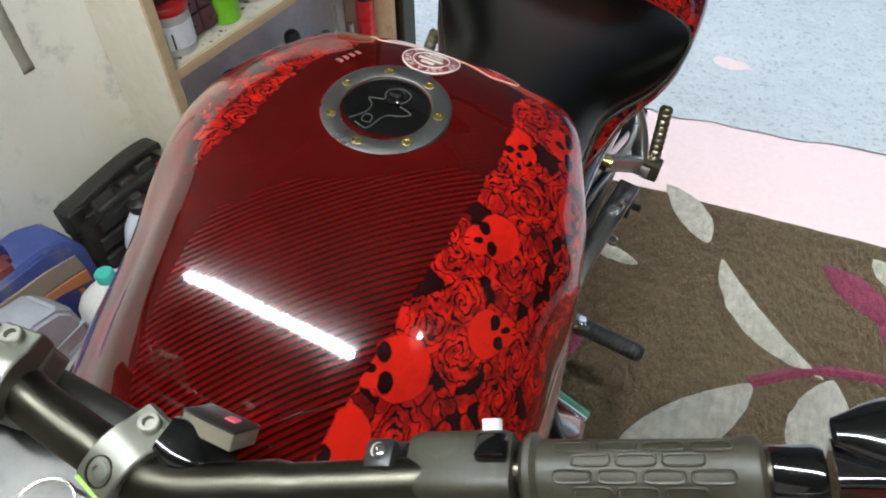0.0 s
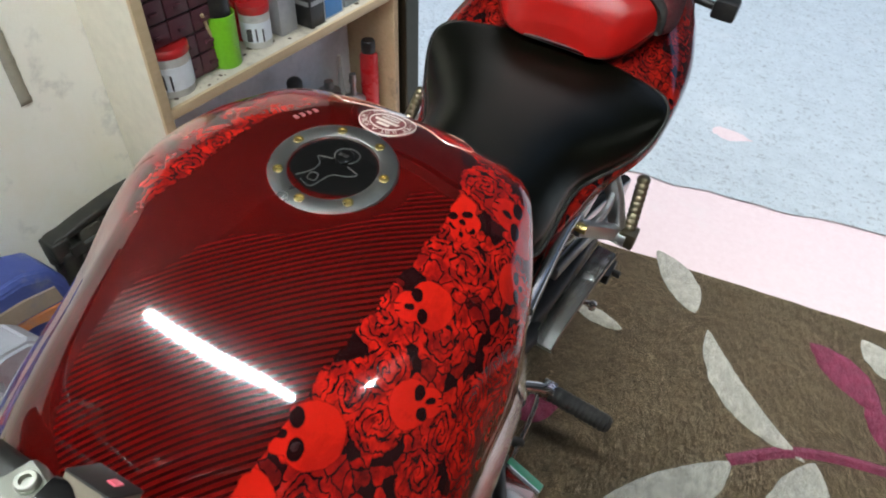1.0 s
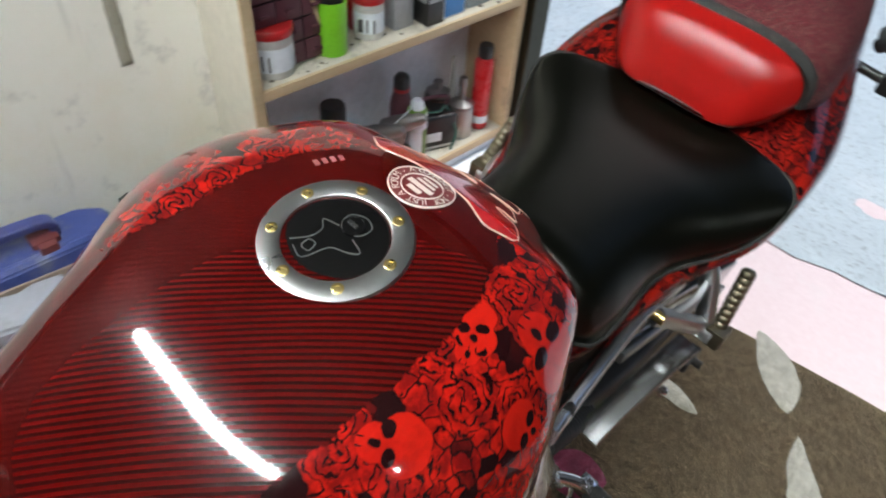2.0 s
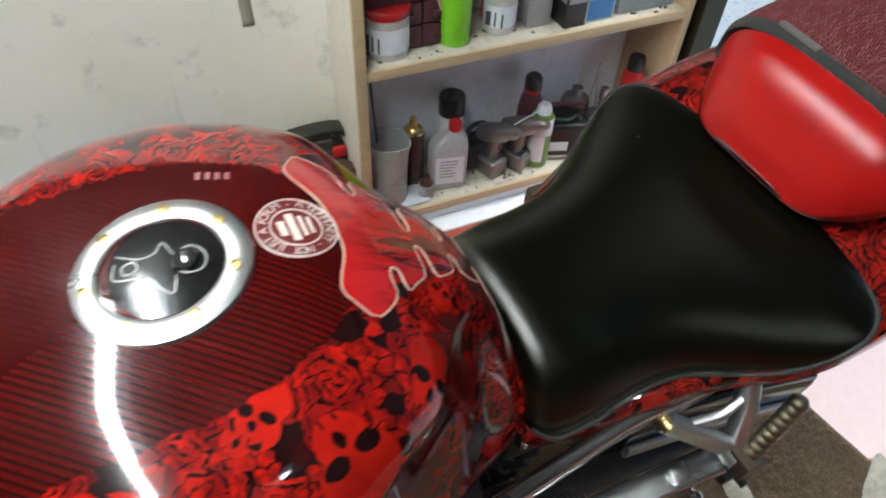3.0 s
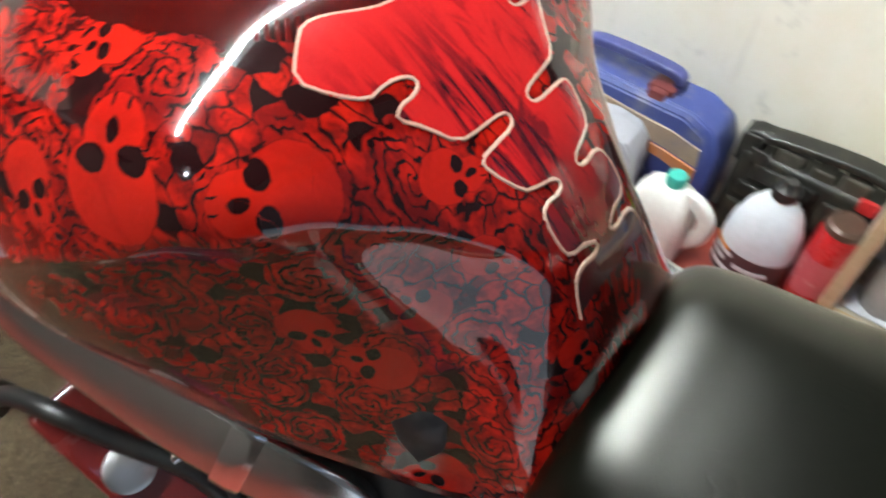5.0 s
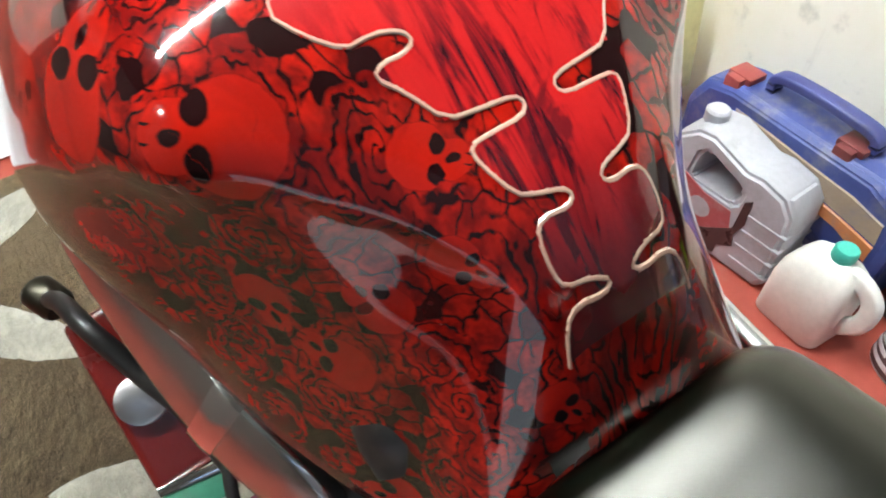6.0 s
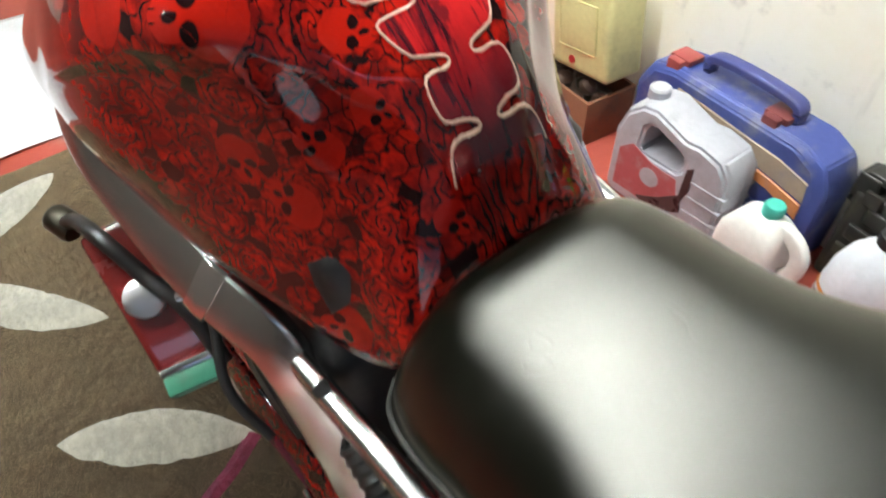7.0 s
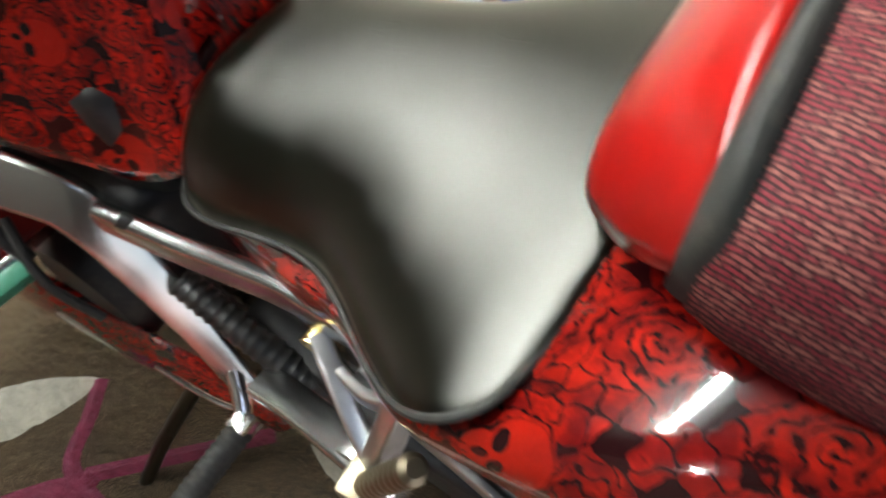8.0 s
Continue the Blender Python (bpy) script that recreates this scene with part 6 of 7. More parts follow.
def oil_bottle():
    root = thing("oil_bottle", "grey one-litre oil bottle with red cap and white label", "bottle", on_shelf(0.112, 0.668, LOW, 78))
    bm = bmesh.new()
    sec = slab_of(0.047, 0.029, 0.014, 4)
    levels = [(0.0, 0.94, 0), (0.004, 1.0, 0), (0.105, 1.0, 0), (0.125, 0.94, 0.003), (0.145, 0.72, 0.010), (0.158, 0.42, 0.014), (0.164, 0.30, 0.015)]
    rings = [[bm.verts.new((x * s + dx, y * s, z)) for x, y in sec] for z, s, dx in levels]
    for a, b in zip(rings, rings[1:]):
        for k in range(len(sec)):
            bm.faces.new((a[k], a[(k + 1) % len(sec)], b[(k + 1) % len(sec)], b[k]))
    bm.faces.new(rings[0][::-1])
    bm.faces.new(rings[-1])
    part("body", bm, OIL_GREY, root)
    bm = bmesh.new()
    spun(bm, [(0.0155, 0.163), (0.0160, 0.166), (0.0160, 0.183), (0.013, 0.187)], 24, Matrix.Translation((0.015, 0, 0)))
    part("cap", bm, RED_LID, root, "red screw cap")
    bm = bmesh.new()
    box(bm, (-0.036, -0.0298, 0.018), (0.036, -0.0290, 0.100), 0.0002)
    lab = part("paper_label", bm, CARD_WHITE, root)
    bm = bmesh.new()
    bars(bm, pose(0, -0.0302, 0.090), 6, 0.05, 0.0035, 0.006)
    part("print", bm, GREY_TIN, lab)


oil_bottle()
bottle("spray_can", "black-capped white spray can behind the oil bottle", "spray can", on_shelf(0.055, 0.700, LOW), [(0.031, 0), (0.0325, 0.003), (0.0325, 0.165), (0.0315, 0.168)], CARD_WHITE, [(0.0325, 0.169), (0.0325, 0.214), (0.030, 0.219)], BLACK_PLASTIC)


def cordless_drill(x, y, turn):
    root = thing("cordless_drill", "dusty grey cordless drill standing on its battery", "drill", on_shelf(x, y, LOW, turn), "drills on the shelf")
    bm = bmesh.new()
    box(bm, (-0.045, -0.030, 0.0), (0.040, 0.030, 0.052), 0.010, segments=3)
    part("battery", bm, DULL_GREY, root, "grey battery block")
    bm = bmesh.new()
    swept(bm, [(-0.004, 0, 0.045), (0.006, 0, 0.080), (0.010, 0, 0.115)], slab_of(0.016, 0.021, 0.010), 6, up=(1, 0, 0))
    part("handle", bm, DULL_GREY, root)
    bm = bmesh.new()
    spun(bm, [(0.016, -0.055), (0.024, -0.050), (0.026, -0.01), (0.024, 0.030), (0.018, 0.042), (0.018, 0.062), (0.009, 0.082)], 22, pose(0.012, 0, 0.128, 0, 62, 0))
    part("motor", bm, DULL_GREY, root)
    bm = bmesh.new()
    box(bm, (0.022, -0.006, 0.085), (0.032, 0.006, 0.105), 0.002)
    part("trigger", bm, BLACK_PLASTIC, root)


cordless_drill(0.110, 0.790, 20)
cordless_drill(0.110, 0.862, 28)


def tool_bag():
    root = thing("tool_bag", "slack black tool bag behind the drills", "bag", on_shelf(0.060, 0.782, LOW, 90))
    bm = bmesh.new()
    vs = box(bm, (-0.055, -0.04, 0.0), (0.055, 0.04, 0.075), 0.022, segments=4)
    for v in bm.verts:
        v.co += Vector((0, 0, 0.012 * noise.noise(v.co * 22))) if v.co.z > 0.02 else Vector()
    part("body", bm, BLACK_PLASTIC, root)
    tube("strap", [(-0.045, 0, 0.07), (-0.02, 0.01, 0.105), (0.02, 0.01, 0.105), (0.045, 0, 0.07)], 0.006, BLACK_PLASTIC, root)


tool_bag()
bottle("oil_flask", "dark red flask with black cap on the shelf", "bottle", on_shelf(0.065, 0.920, LOW), [(0.030, 0), (0.032, 0.003), (0.032, 0.13), (0.028, 0.16), (0.021, 0.185)], MAROON, [(0.021, 0.186), (0.022, 0.190), (0.022, 0.222), (0.018, 0.230), (0.010, 0.236)], BLACK_PLASTIC, (0.0225, 0.186, 0.196), band_mat=RED_LID)
can = bottle("spray_can", "green and white spray can with white straw on the shelf", "spray can", on_shelf(0.125, 0.925, LOW), [(0.027, 0), (0.0285, 0.003), (0.0285, 0.150), (0.024, 0.158)], SPRAY_GREEN, [(0.020, 0.159), (0.018, 0.175), (0.012, 0.184)], CARD_WHITE, (0.0289, 0.10, 0.150))
tube("straw", [(0.0, 0.0, 0.172), (0.01, -0.045, 0.166), (0.02, -0.095, 0.158)], 0.0016, CARD_WHITE, can, steps=4)
bm = bmesh.new()
for k in range(9):
    a = radians(200 + k * 18)
    box(bm, (0.0286, -0.005, 0.02), (0.0294, 0.005, 0.10), 0.0, Matrix.Rotation(a, 4, "Z"))
part("white_panel", bm, CARD_WHITE, can)


def meter_case():
    root = thing("battery_charger", "black battery charger with white label and green leads, on the shelf", "charger", on_shelf(0.095, 1.010, LOW, 72))
    bm = bmesh.new()
    box(bm, (-0.060, -0.050, 0.0), (0.060, 0.050, 0.110), 0.012, segments=3)
    part("body", bm, BLACK_PLASTIC, root)
    bm = bmesh.new()
    box(bm, (-0.045, -0.0515, 0.030), (0.010, -0.0500, 0.058), 0.0004)
    part("paper_label", bm, CARD_WHITE, root)
    bm = bmesh.new()
    box(bm, (-0.05, -0.0512, 0.008), (0.055, -0.0498, 0.014), 0.0004)
    part("trim_strip", bm, ALLOY, root)
    tube("carry_handle", [(-0.045, 0, 0.105), (-0.04, 0, 0.140), (0.04, 0, 0.140), (0.045, 0, 0.105)], 0.006, MAROON, root)
    tube("lead", [(-0.03, -0.02, 0.112), (0.0, -0.045, 0.125), (0.035, -0.02, 0.118), (0.05, -0.06, 0.06), (0.03, -0.075, 0.01)], 0.004, worn("green_lead", (0.03, 0.10, 0.075), 0.4), root)


meter_case()
bottle("spray_gun_cup", "dusty aluminium spray gun cup with lid, on the shelf", "spray gun", on_shelf(0.120, 1.105, LOW), [(0.034, 0), (0.036, 0.004), (0.036, 0.086), (0.033, 0.094)], metal("dusty_alloy", (0.48, 0.46, 0.44), 0.5), [(0.036, 0.0945), (0.036, 0.104), (0.026, 0.110), (0.010, 0.118), (0.008, 0.150), (0.012, 0.160), (0.010, 0.185)], DULL_GREY)
bottle("funnel", "grey oily funnel standing at the back of the shelf", "funnel", on_shelf(0.055, 1.125, LOW), [(0.034, 0), (0.036, 0.006), (0.030, 0.05), (0.012, 0.10), (0.006, 0.16), (0.005, 0.215)], CLEAR_GREY, None, None)
bottle("oil_can", "squat dark grease tin with wire bail on the shelf", "tin", on_shelf(0.060, 1.065, LOW), [(0.036, 0), (0.038, 0.003), (0.038, 0.115), (0.036, 0.118)], SPRAY_DARK, [(0.036, 0.1185), (0.034, 0.130), (0.016, 0.140), (0.014, 0.160)], DULL_GREY)
bottle("spray_can", "tall bright red spray can with black cap, on the shelf", "spray can", on_shelf(0.125, 1.180, LOW), [(0.026, 0), (0.0275, 0.003), (0.0275, 0.215), (0.022, 0.226)], BRIGHT_RED, [(0.0205, 0.227), (0.0215, 0.230), (0.0215, 0.258), (0.018, 0.264)], BLACK_PLASTIC, (0.0279, 0.020, 0.045))


def loose_paper():
    root = thing("crumpled_bag", "flat crumpled clear bag lying on the dusty shelf", "bag", on_shelf(0.135, 0.530, LOW))
    bm = bmesh.new()
    bmesh.ops.create_grid(bm, x_segments=14, y_segments=14, size=0.5)
    for v in bm.verts:
        v.co = Vector((v.co.x * 0.07, v.co.y * 0.14, 0.004 + 0.007 * abs(noise.noise(v.co * 9))))
    part("sheet", bm, CARD_WHITE, root).modifiers.new("thick", "SOLIDIFY").thickness = 0.0008


loose_paper()

# upper shelf
def paint_tub(x, y, r, h, turn, label):
    root = bottle("paint_tub", label, "tub", on_shelf(x, y, HIGH, turn), [(r * 0.93, 0), (r * 0.95, 0.003), (r, h), (r * 1.03, h + 0.004)], TUB_WHITE, [(r * 1.04, h + 0.0045), (r * 1.06, h + 0.007), (r * 1.06, h + 0.019), (r * 1.01, h + 0.022), (r * 0.97, h + 0.018)], RED_LID, (r * 1.0035, 0.016, h * 0.82))
    bm = bmesh.new()
    for k, (w, z) in enumerate(((0.012, 0.2), (0.004, 0.2), (0.004, 0.2))):
        box(bm, (r * 1.0, -w / 2 + 0.016 * k - 0.012, h * 0.25), (r * 1.012, w / 2 + 0.016 * k - 0.012, h * 0.65), 0.0)
    part("print", bm, INK, root)


paint_tub(0.118, 0.512, 0.047, 0.083, -60, "white plastic tub with red lid and small print")
paint_tub(0.110, 0.775, 0.036, 0.078, -50, "small white plastic tub with red lid and label")


def drawer_tower():
    root = thing("drawer_box", "dark maroon stack of small parts drawers", "drawers", on_shelf(0.070, 0.565, HIGH, 90))
    bm = bmesh.new()
    box(bm, (-0.105, -0.055, 0), (0.080, 0.055, 0.30), 0.003)
    part("housing", bm, BLACK_PLASTIC, root)
    for j in range(6):
        for i in range(3):
            bm = bmesh.new()
            x0, z0 = -0.098 + i * 0.060, 0.006 + j * 0.049
            box(bm, (x0, -0.0625, z0), (x0 + 0.056, -0.0555, z0 + 0.044), 0.002)
            box(bm, (x0 + 0.018, -0.070, z0 + 0.016), (x0 + 0.038, -0.0625, z0 + 0.024), 0.002)
            part("drawer", bm, MAROON, root)


drawer_tower()


def thin_rod():
    root = thing("black_rod", "thin black rod leaning in the shelf corner", "rod", on_shelf(0.150, 0.452, HIGH))
    tube("rod", [(0.008, 0.002, 0.0), (0.004, 0.001, 0.25)], 0.0035, BLACK_PLASTIC, root, steps=2)
    lower = thing("black_cable", "thin black cable hanging at the shelf corner", "cable", on_shelf(0.150, 0.462, 0.0))
    tube("cable", [(0.0, 0.0, 0.4495), (0.001, 0.004, 0.36), (-0.002, 0.012, 0.27)], 0.0028, BLACK_PLASTIC, lower, steps=4)


thin_rod()
cup = bottle("lime_cup", "lime green plastic cup with brush inside", "cup", on_shelf(0.125, 0.660, HIGH), [(0.031, 0), (0.033, 0.003), (0.036, 0.120), (0.0335, 0.120), (0.031, 0.010)], LIME, [(0.024, 0.06), (0.028, 0.12), (0.026, 0.19), (0.02, 0.22)], BLACK_PLASTIC)
tube("brush_handle", [(0.0, -0.02, 0.03), (0.01, -0.05, 0.135)], 0.004, PINE, cup, steps=2)
bottle("red_bottle", "tall red plastic bottle on the shelf", "bottle", on_shelf(0.065, 0.785, HIGH), [(0.028, 0), (0.030, 0.003), (0.030, 0.19), (0.02, 0.23)], BRIGHT_RED, [(0.014, 0.231), (0.014, 0.255)], BLACK_PLASTIC)


def carton(name, label, category, lo, hi, mat, bands=()):
    cx, cy = (lo[0] + hi[0]) / 2, (lo[1] + hi[1]) / 2
    root = thing(name, label, category, on_shelf(cx, cy, HIGH, 0))
    w, d = (hi[0] - lo[0]) / 2, (hi[1] - lo[1]) / 2
    bm = bmesh.new()
    box(bm, (-w, -d, 0), (w, d, hi[2]), 0.002)
    part("body", bm, mat, root)
    for z0, z1, m2 in bands:
        bm = bmesh.new()
        box(bm, (w + 0.0002, -d + 0.004, z0), (w + 0.0012, d - 0.004, z1), 0.0003)
        part("printed_panel", bm, m2, root)
        bm = bmesh.new()
        box(bm, (-w + 0.004, -d - 0.0012, z0), (w - 0.004, -d - 0.0002, z1), 0.0003)
        part("printed_panel", bm, m2, root)


carton("grey_tin", "dull grey rectangular tin on the shelf", "tin", (0.060, 0.832), (0.135, 0.890, 0.165), GREY_TIN)
carton("black_box", "black cardboard box with worn edges on the shelf", "box", (0.060, 0.908), (0.165, 0.960, 0.20), BLACK_PLASTIC, ((0.055, 0.066, GREY_TIN),))
carton("blue_box", "blue and white cardboard box on the shelf", "box", (0.060, 0.966), (0.158, 1.040, 0.17), CARD_WHITE, ((0.004, 0.052, BLUE_CARD), (0.085, 0.11, BLUE_CARD)))
carton("clear_box", "cloudy plastic parts box on the shelf", "box", (0.050, 1.060), (0.150, 1.215, 0.062), worn("cloudy_blue", (0.30, 0.34, 0.36), 0.25, amount=0.4, size=22.0))


def shelf_grit():
    """Swarf, washers and stains too small to pick apart."""
    bm = bmesh.new()
    for k in range(150):
        z = LOW if k % 2 else HIGH
        x, y, s = random.uniform(0.02, 0.168), random.uniform(0.452, 1.22), random.uniform(0.001, 0.0035)
        box(bm, (-s, -s * 1.6, 0.0), (s, s * 1.6, s * 0.8), 0.0, pose(x, y, z - 0.0012, 0, 0, random.uniform(0, 180)))
    return tagged(part("grit", bm, worn("grit", (0.16, 0.13, 0.10), 0.8), None, m=GARAGE), "dark grit and swarf scattered on the shelf boards", "grit", kind="stuff")


shelf_grit()

# ---- along the wall ----
def at_wall(x, y, z=0.0, turn=0.0, rx=0.0, ry=0.0):
    """World place, turned with the wall."""
    return pose(x, y, z, rx, ry, WALL_TURN + turn)


def wall_tape():
    root = thing("tape_strip", "strip of grey adhesive tape stuck on the wall", "tape", GARAGE @ pose(0.0012, 0.262, 0.515))
    bm = bmesh.new()
    bmesh.ops.create_grid(bm, x_segments=2, y_segments=30, size=0.5)
    for v in bm.verts:
        w = 0.024 + 0.003 * noise.noise(Vector((v.co.x * 5, v.co.y * 20, 0)))
        v.co = Vector((0.0006 + 0.0006 * abs(noise.noise(Vector((v.co.x * 9, v.co.y * 18, 2.0)))), v.co.x * w, 0.15 + v.co.y * 0.30))
    part("tape", bm, worn("grey_tape", (0.36, 0.34, 0.27), 0.6, amount=0.3, size=40.0), root).modifiers.new("thick", "SOLIDIFY").thickness = 0.0006


wall_tape()


def blown_case():
    """A black blow-moulded tool case stood on its long edge."""
    root = thing("tool_case", "dusty black moulded tool case standing against the wall", "tool case", at_wall(-0.915, 0.300, 0.0))
    shell = worn("case_black", (0.011, 0.011, 0.008), 0.5, amount=0.5, size=22.0, dirt=(0.085, 0.075, 0.045))
    bm = bmesh.new()
    box(bm, (-0.036, -0.138, 0.0), (0.030, 0.138, 0.215), 0.016, segments=3)
    part("shell", bm, shell, root)
    for y0, y1, z0, z1 in ((-0.12, -0.045, 0.02, 0.10), (-0.035, 0.04, 0.02, 0.10), (0.05, 0.12, 0.02, 0.10), (-0.115, 0.02, 0.115, 0.15), (0.035, 0.115, 0.115, 0.185), (-0.10, 0.02, 0.162, 0.198)):
        bm = bmesh.new()
        box(bm, (0.0295, y0, z0), (0.0385, y1, z1), 0.007, segments=3)
        part("moulded_rib", bm, shell, root)
    bm = bmesh.new()
    swept(bm, [(0.0, -0.138, 0.18), (0.0, -0.134, 0.238), (0.0, -0.10, 0.244), (0.0, -0.04, 0.253), (0.0, 0.06, 0.261), (0.0, 0.118, 0.252), (0.0, 0.134, 0.218), (0.0, 0.134, 0.16)], slab_of(0.022, 0.0085, 0.005), 10)
    part("handle", bm, shell, root, "thick moulded handle bow")
    bm = bmesh.new()
    box(bm, (-0.024, -0.146, 0.196), (0.026, -0.104, 0.246), 0.006, segments=3)
    part("corner_block", bm, shell, root, "dusty corner of the case")
    for y, w in ((-0.055, 0.026), (0.012, 0.020), (0.066, 0.024)):
        bm = bmesh.new()
        box(bm, (-0.014, y - w, 0.208), (0.022, y + w, 0.230 + 0.2 * abs(y)), 0.006, segments=3)
        part("strap", bm, worn("strap_grey", (0.05, 0.045, 0.032), 0.6, amount=0.4), root, "dusty grey strap inside the handle")
    for y in (-0.10, 0.10):
        bm = bmesh.new()
        box(bm, (0.030, y - 0.016, 0.200), (0.040, y + 0.016, 0.228), 0.003)
        part("latch", bm, shell if y < 0 else RED_LID, root, "" if y < 0 else "red latch")


blown_case()


def blue_case():
    """A blue plastic case with a carved front, orange and tan bands, bow handle and red catches."""
    root = thing("blue_case", "scuffed blue plastic tool case with orange band, against the wall", "tool case", at_wall(-0.918, -0.098, 0.0))
    blue = worn("case_blue", (0.045, 0.070, 0.27), 0.5, amount=0.6, size=13.0, dirt=(0.24, 0.23, 0.25))
    tan = worn("case_tan", (0.36, 0.27, 0.20), 0.55, amount=0.5, size=16.0, dirt=(0.16, 0.17, 0.26))
    orange = worn("case_orange", (0.55, 0.19, 0.06), 0.5, amount=0.5, size=16.0, dirt=(0.24, 0.20, 0.20))
    outline = [(-0.238, 0.012), (-0.238, 0.190), (-0.205, 0.248), (-0.150, 0.262), (0.165, 0.262), (0.215, 0.240), (0.238, 0.195), (0.238, 0.012), (0.225, 0.0), (-0.225, 0.0)]
    bm = bmesh.new()
    front = [bm.verts.new((0.045, y, z)) for y, z in outline]
    inner = [bm.verts.new((0.058, y * 0.94, 0.012 + z * 0.91)) for y, z in outline]
    back = [bm.verts.new((-0.045, y, z)) for y, z in outline]
    n = len(outline)
    for k in range(n):
        j = (k + 1) % n
        bm.faces.new((back[k], back[j], front[j], front[k]))
        bm.faces.new((front[k], front[j], inner[j], inner[k]))
    bm.faces.new(inner)
    bm.faces.new(back[::-1])
    bmesh.ops.bevel(bm, geom=bm.edges[:], offset=0.004, segments=2, affect="EDGES")
    part("shell", bm, blue, root)

    def band(name, pts_low, pts_high, mat, lift):
        """A raised band across the front between two lines of (y, z)."""
        bm = bmesh.new()
        rows = []
        for (ya, za), (yb, zb) in zip(pts_low, pts_high):
            rows.append([bm.verts.new((0.0575, ya, za)), bm.verts.new((0.0575 + lift, ya, za + 0.003)), bm.verts.new((0.0575 + lift, yb, zb - 0.003)), bm.verts.new((0.0575, yb, zb))])
        for a, b in zip(rows, rows[1:]):
            for q in range(3):
                bm.faces.new((a[q], a[q + 1], b[q + 1], b[q]))
        part(name, bm, mat, root)

    band("tan_band", [(-0.10, 0.205), (-0.04, 0.188), (0.05, 0.178), (0.14, 0.170), (0.21, 0.160)], [(-0.12, 0.232), (-0.03, 0.228), (0.05, 0.222), (0.14, 0.218), (0.205, 0.205)], tan, 0.003)
    band("orange_band", [(-0.11, 0.172), (-0.04, 0.156), (0.05, 0.150), (0.14, 0.142), (0.21, 0.120)], [(-0.11, 0.203), (-0.04, 0.187), (0.05, 0.177), (0.14, 0.169), (0.21, 0.158)], orange, 0.004)
    band("green_band", [(-0.16, 0.150), (-0.13, 0.150), (-0.10, 0.150)], [(-0.165, 0.205), (-0.14, 0.210), (-0.112, 0.203)], worn("case_green", (0.10, 0.22, 0.14), 0.5, amount=0.3, size=12.0), 0.003)
    band("orange_stripe", [(0.175, 0.03), (0.188, 0.03)], [(0.175, 0.125), (0.188, 0.120)], orange, 0.003)
    for k in range(5):
        band("moulded_rib", [(-0.02, 0.035 + k * 0.016), (0.05, 0.035 + k * 0.016), (0.12, 0.035 + k * 0.016)], [(-0.02, 0.043 + k * 0.016), (0.05, 0.043 + k * 0.016), (0.12, 0.043 + k * 0.016)], blue, 0.003)
    bm = bmesh.new()
    swept(bm, [(0.0, -0.10, 0.262), (0.0, -0.095, 0.292), (0.0, -0.04, 0.300), (0.0, 0.05, 0.300), (0.0, 0.105, 0.292), (0.0, 0.11, 0.262)], slab_of(0.016, 0.009, 0.005), 8)
    part("handle", bm, worn("handle_blue", (0.05, 0.06, 0.22), 0.45, amount=0.2), root)
    for y, mat in ((-0.150, worn("catch_brick", (0.33, 0.055, 0.05), 0.5, amount=0.3)), (0.090, worn("catch_red", (0.16, 0.03, 0.03), 0.5, amount=0.3))):
        bm = bmesh.new()
        box(bm, (-0.012, y - 0.030, 0.262), (0.034, y + 0.022, 0.276), 0.004)
        box(bm, (0.026, y - 0.022, 0.235), (0.050, y + 0.012, 0.274), 0.004)
        part("catch", bm, mat, root, "dull red catch")


blue_case()


MILK = worn("milk_plastic", (0.80, 0.80, 0.76), 0.35, amount=0.10, size=14.0, dirt=(0.5, 0.47, 0.38))
TEAL = worn("teal_cap", (0.06, 0.50, 0.40), 0.4, amount=0.05)


def milk_jug():
    root = thing("milk_jug", "white plastic milk jug with teal cap on the red floor", "jug", at_wall(-0.768, 0.088, 0.0, 0))
    bm = bmesh.new()
    levels = [(0.0, 0.92, 0), (0.006, 1.0, 0), (0.095, 1.0, 0), (0.125, 0.94, 0), (0.150, 0.78, 0.004), (0.168, 0.50, 0.008), (0.176, 0.30, 0.010)]
    sec = slab_of(0.048, 0.064, 0.022, 5)
    rings = [[bm.verts.new((x * s, y * s + dy, z)) for x, y in sec] for z, s, dy in levels]
    for a, b in zip(rings, rings[1:]):
        for q in range(len(sec)):
            bm.faces.new((a[q], a[(q + 1) % len(sec)], b[(q + 1) % len(sec)], b[q]))
    bm.faces.new(rings[0][::-1])
    bm.faces.new(rings[-1])
    part("body", bm, MILK, root)
    bm = bmesh.new()
    swept(bm, [(0.0, 0.020, 0.158), (0.0, 0.060, 0.156), (0.0, 0.088, 0.130), (0.0, 0.088, 0.085), (0.0, 0.062, 0.052)], slab_of(0.016, 0.011, 0.008), 8, up=(1, 0, 0))
    part("handle", bm, MILK, root)
    bm = bmesh.new()
    spun(bm, [(0.0185, 0.174), (0.0195, 0.177), (0.0195, 0.193), (0.0165, 0.197)], 28, Matrix.Translation((0, 0.010, 0)))
    part("cap", bm, TEAL, root, "teal screw cap")


milk_jug()


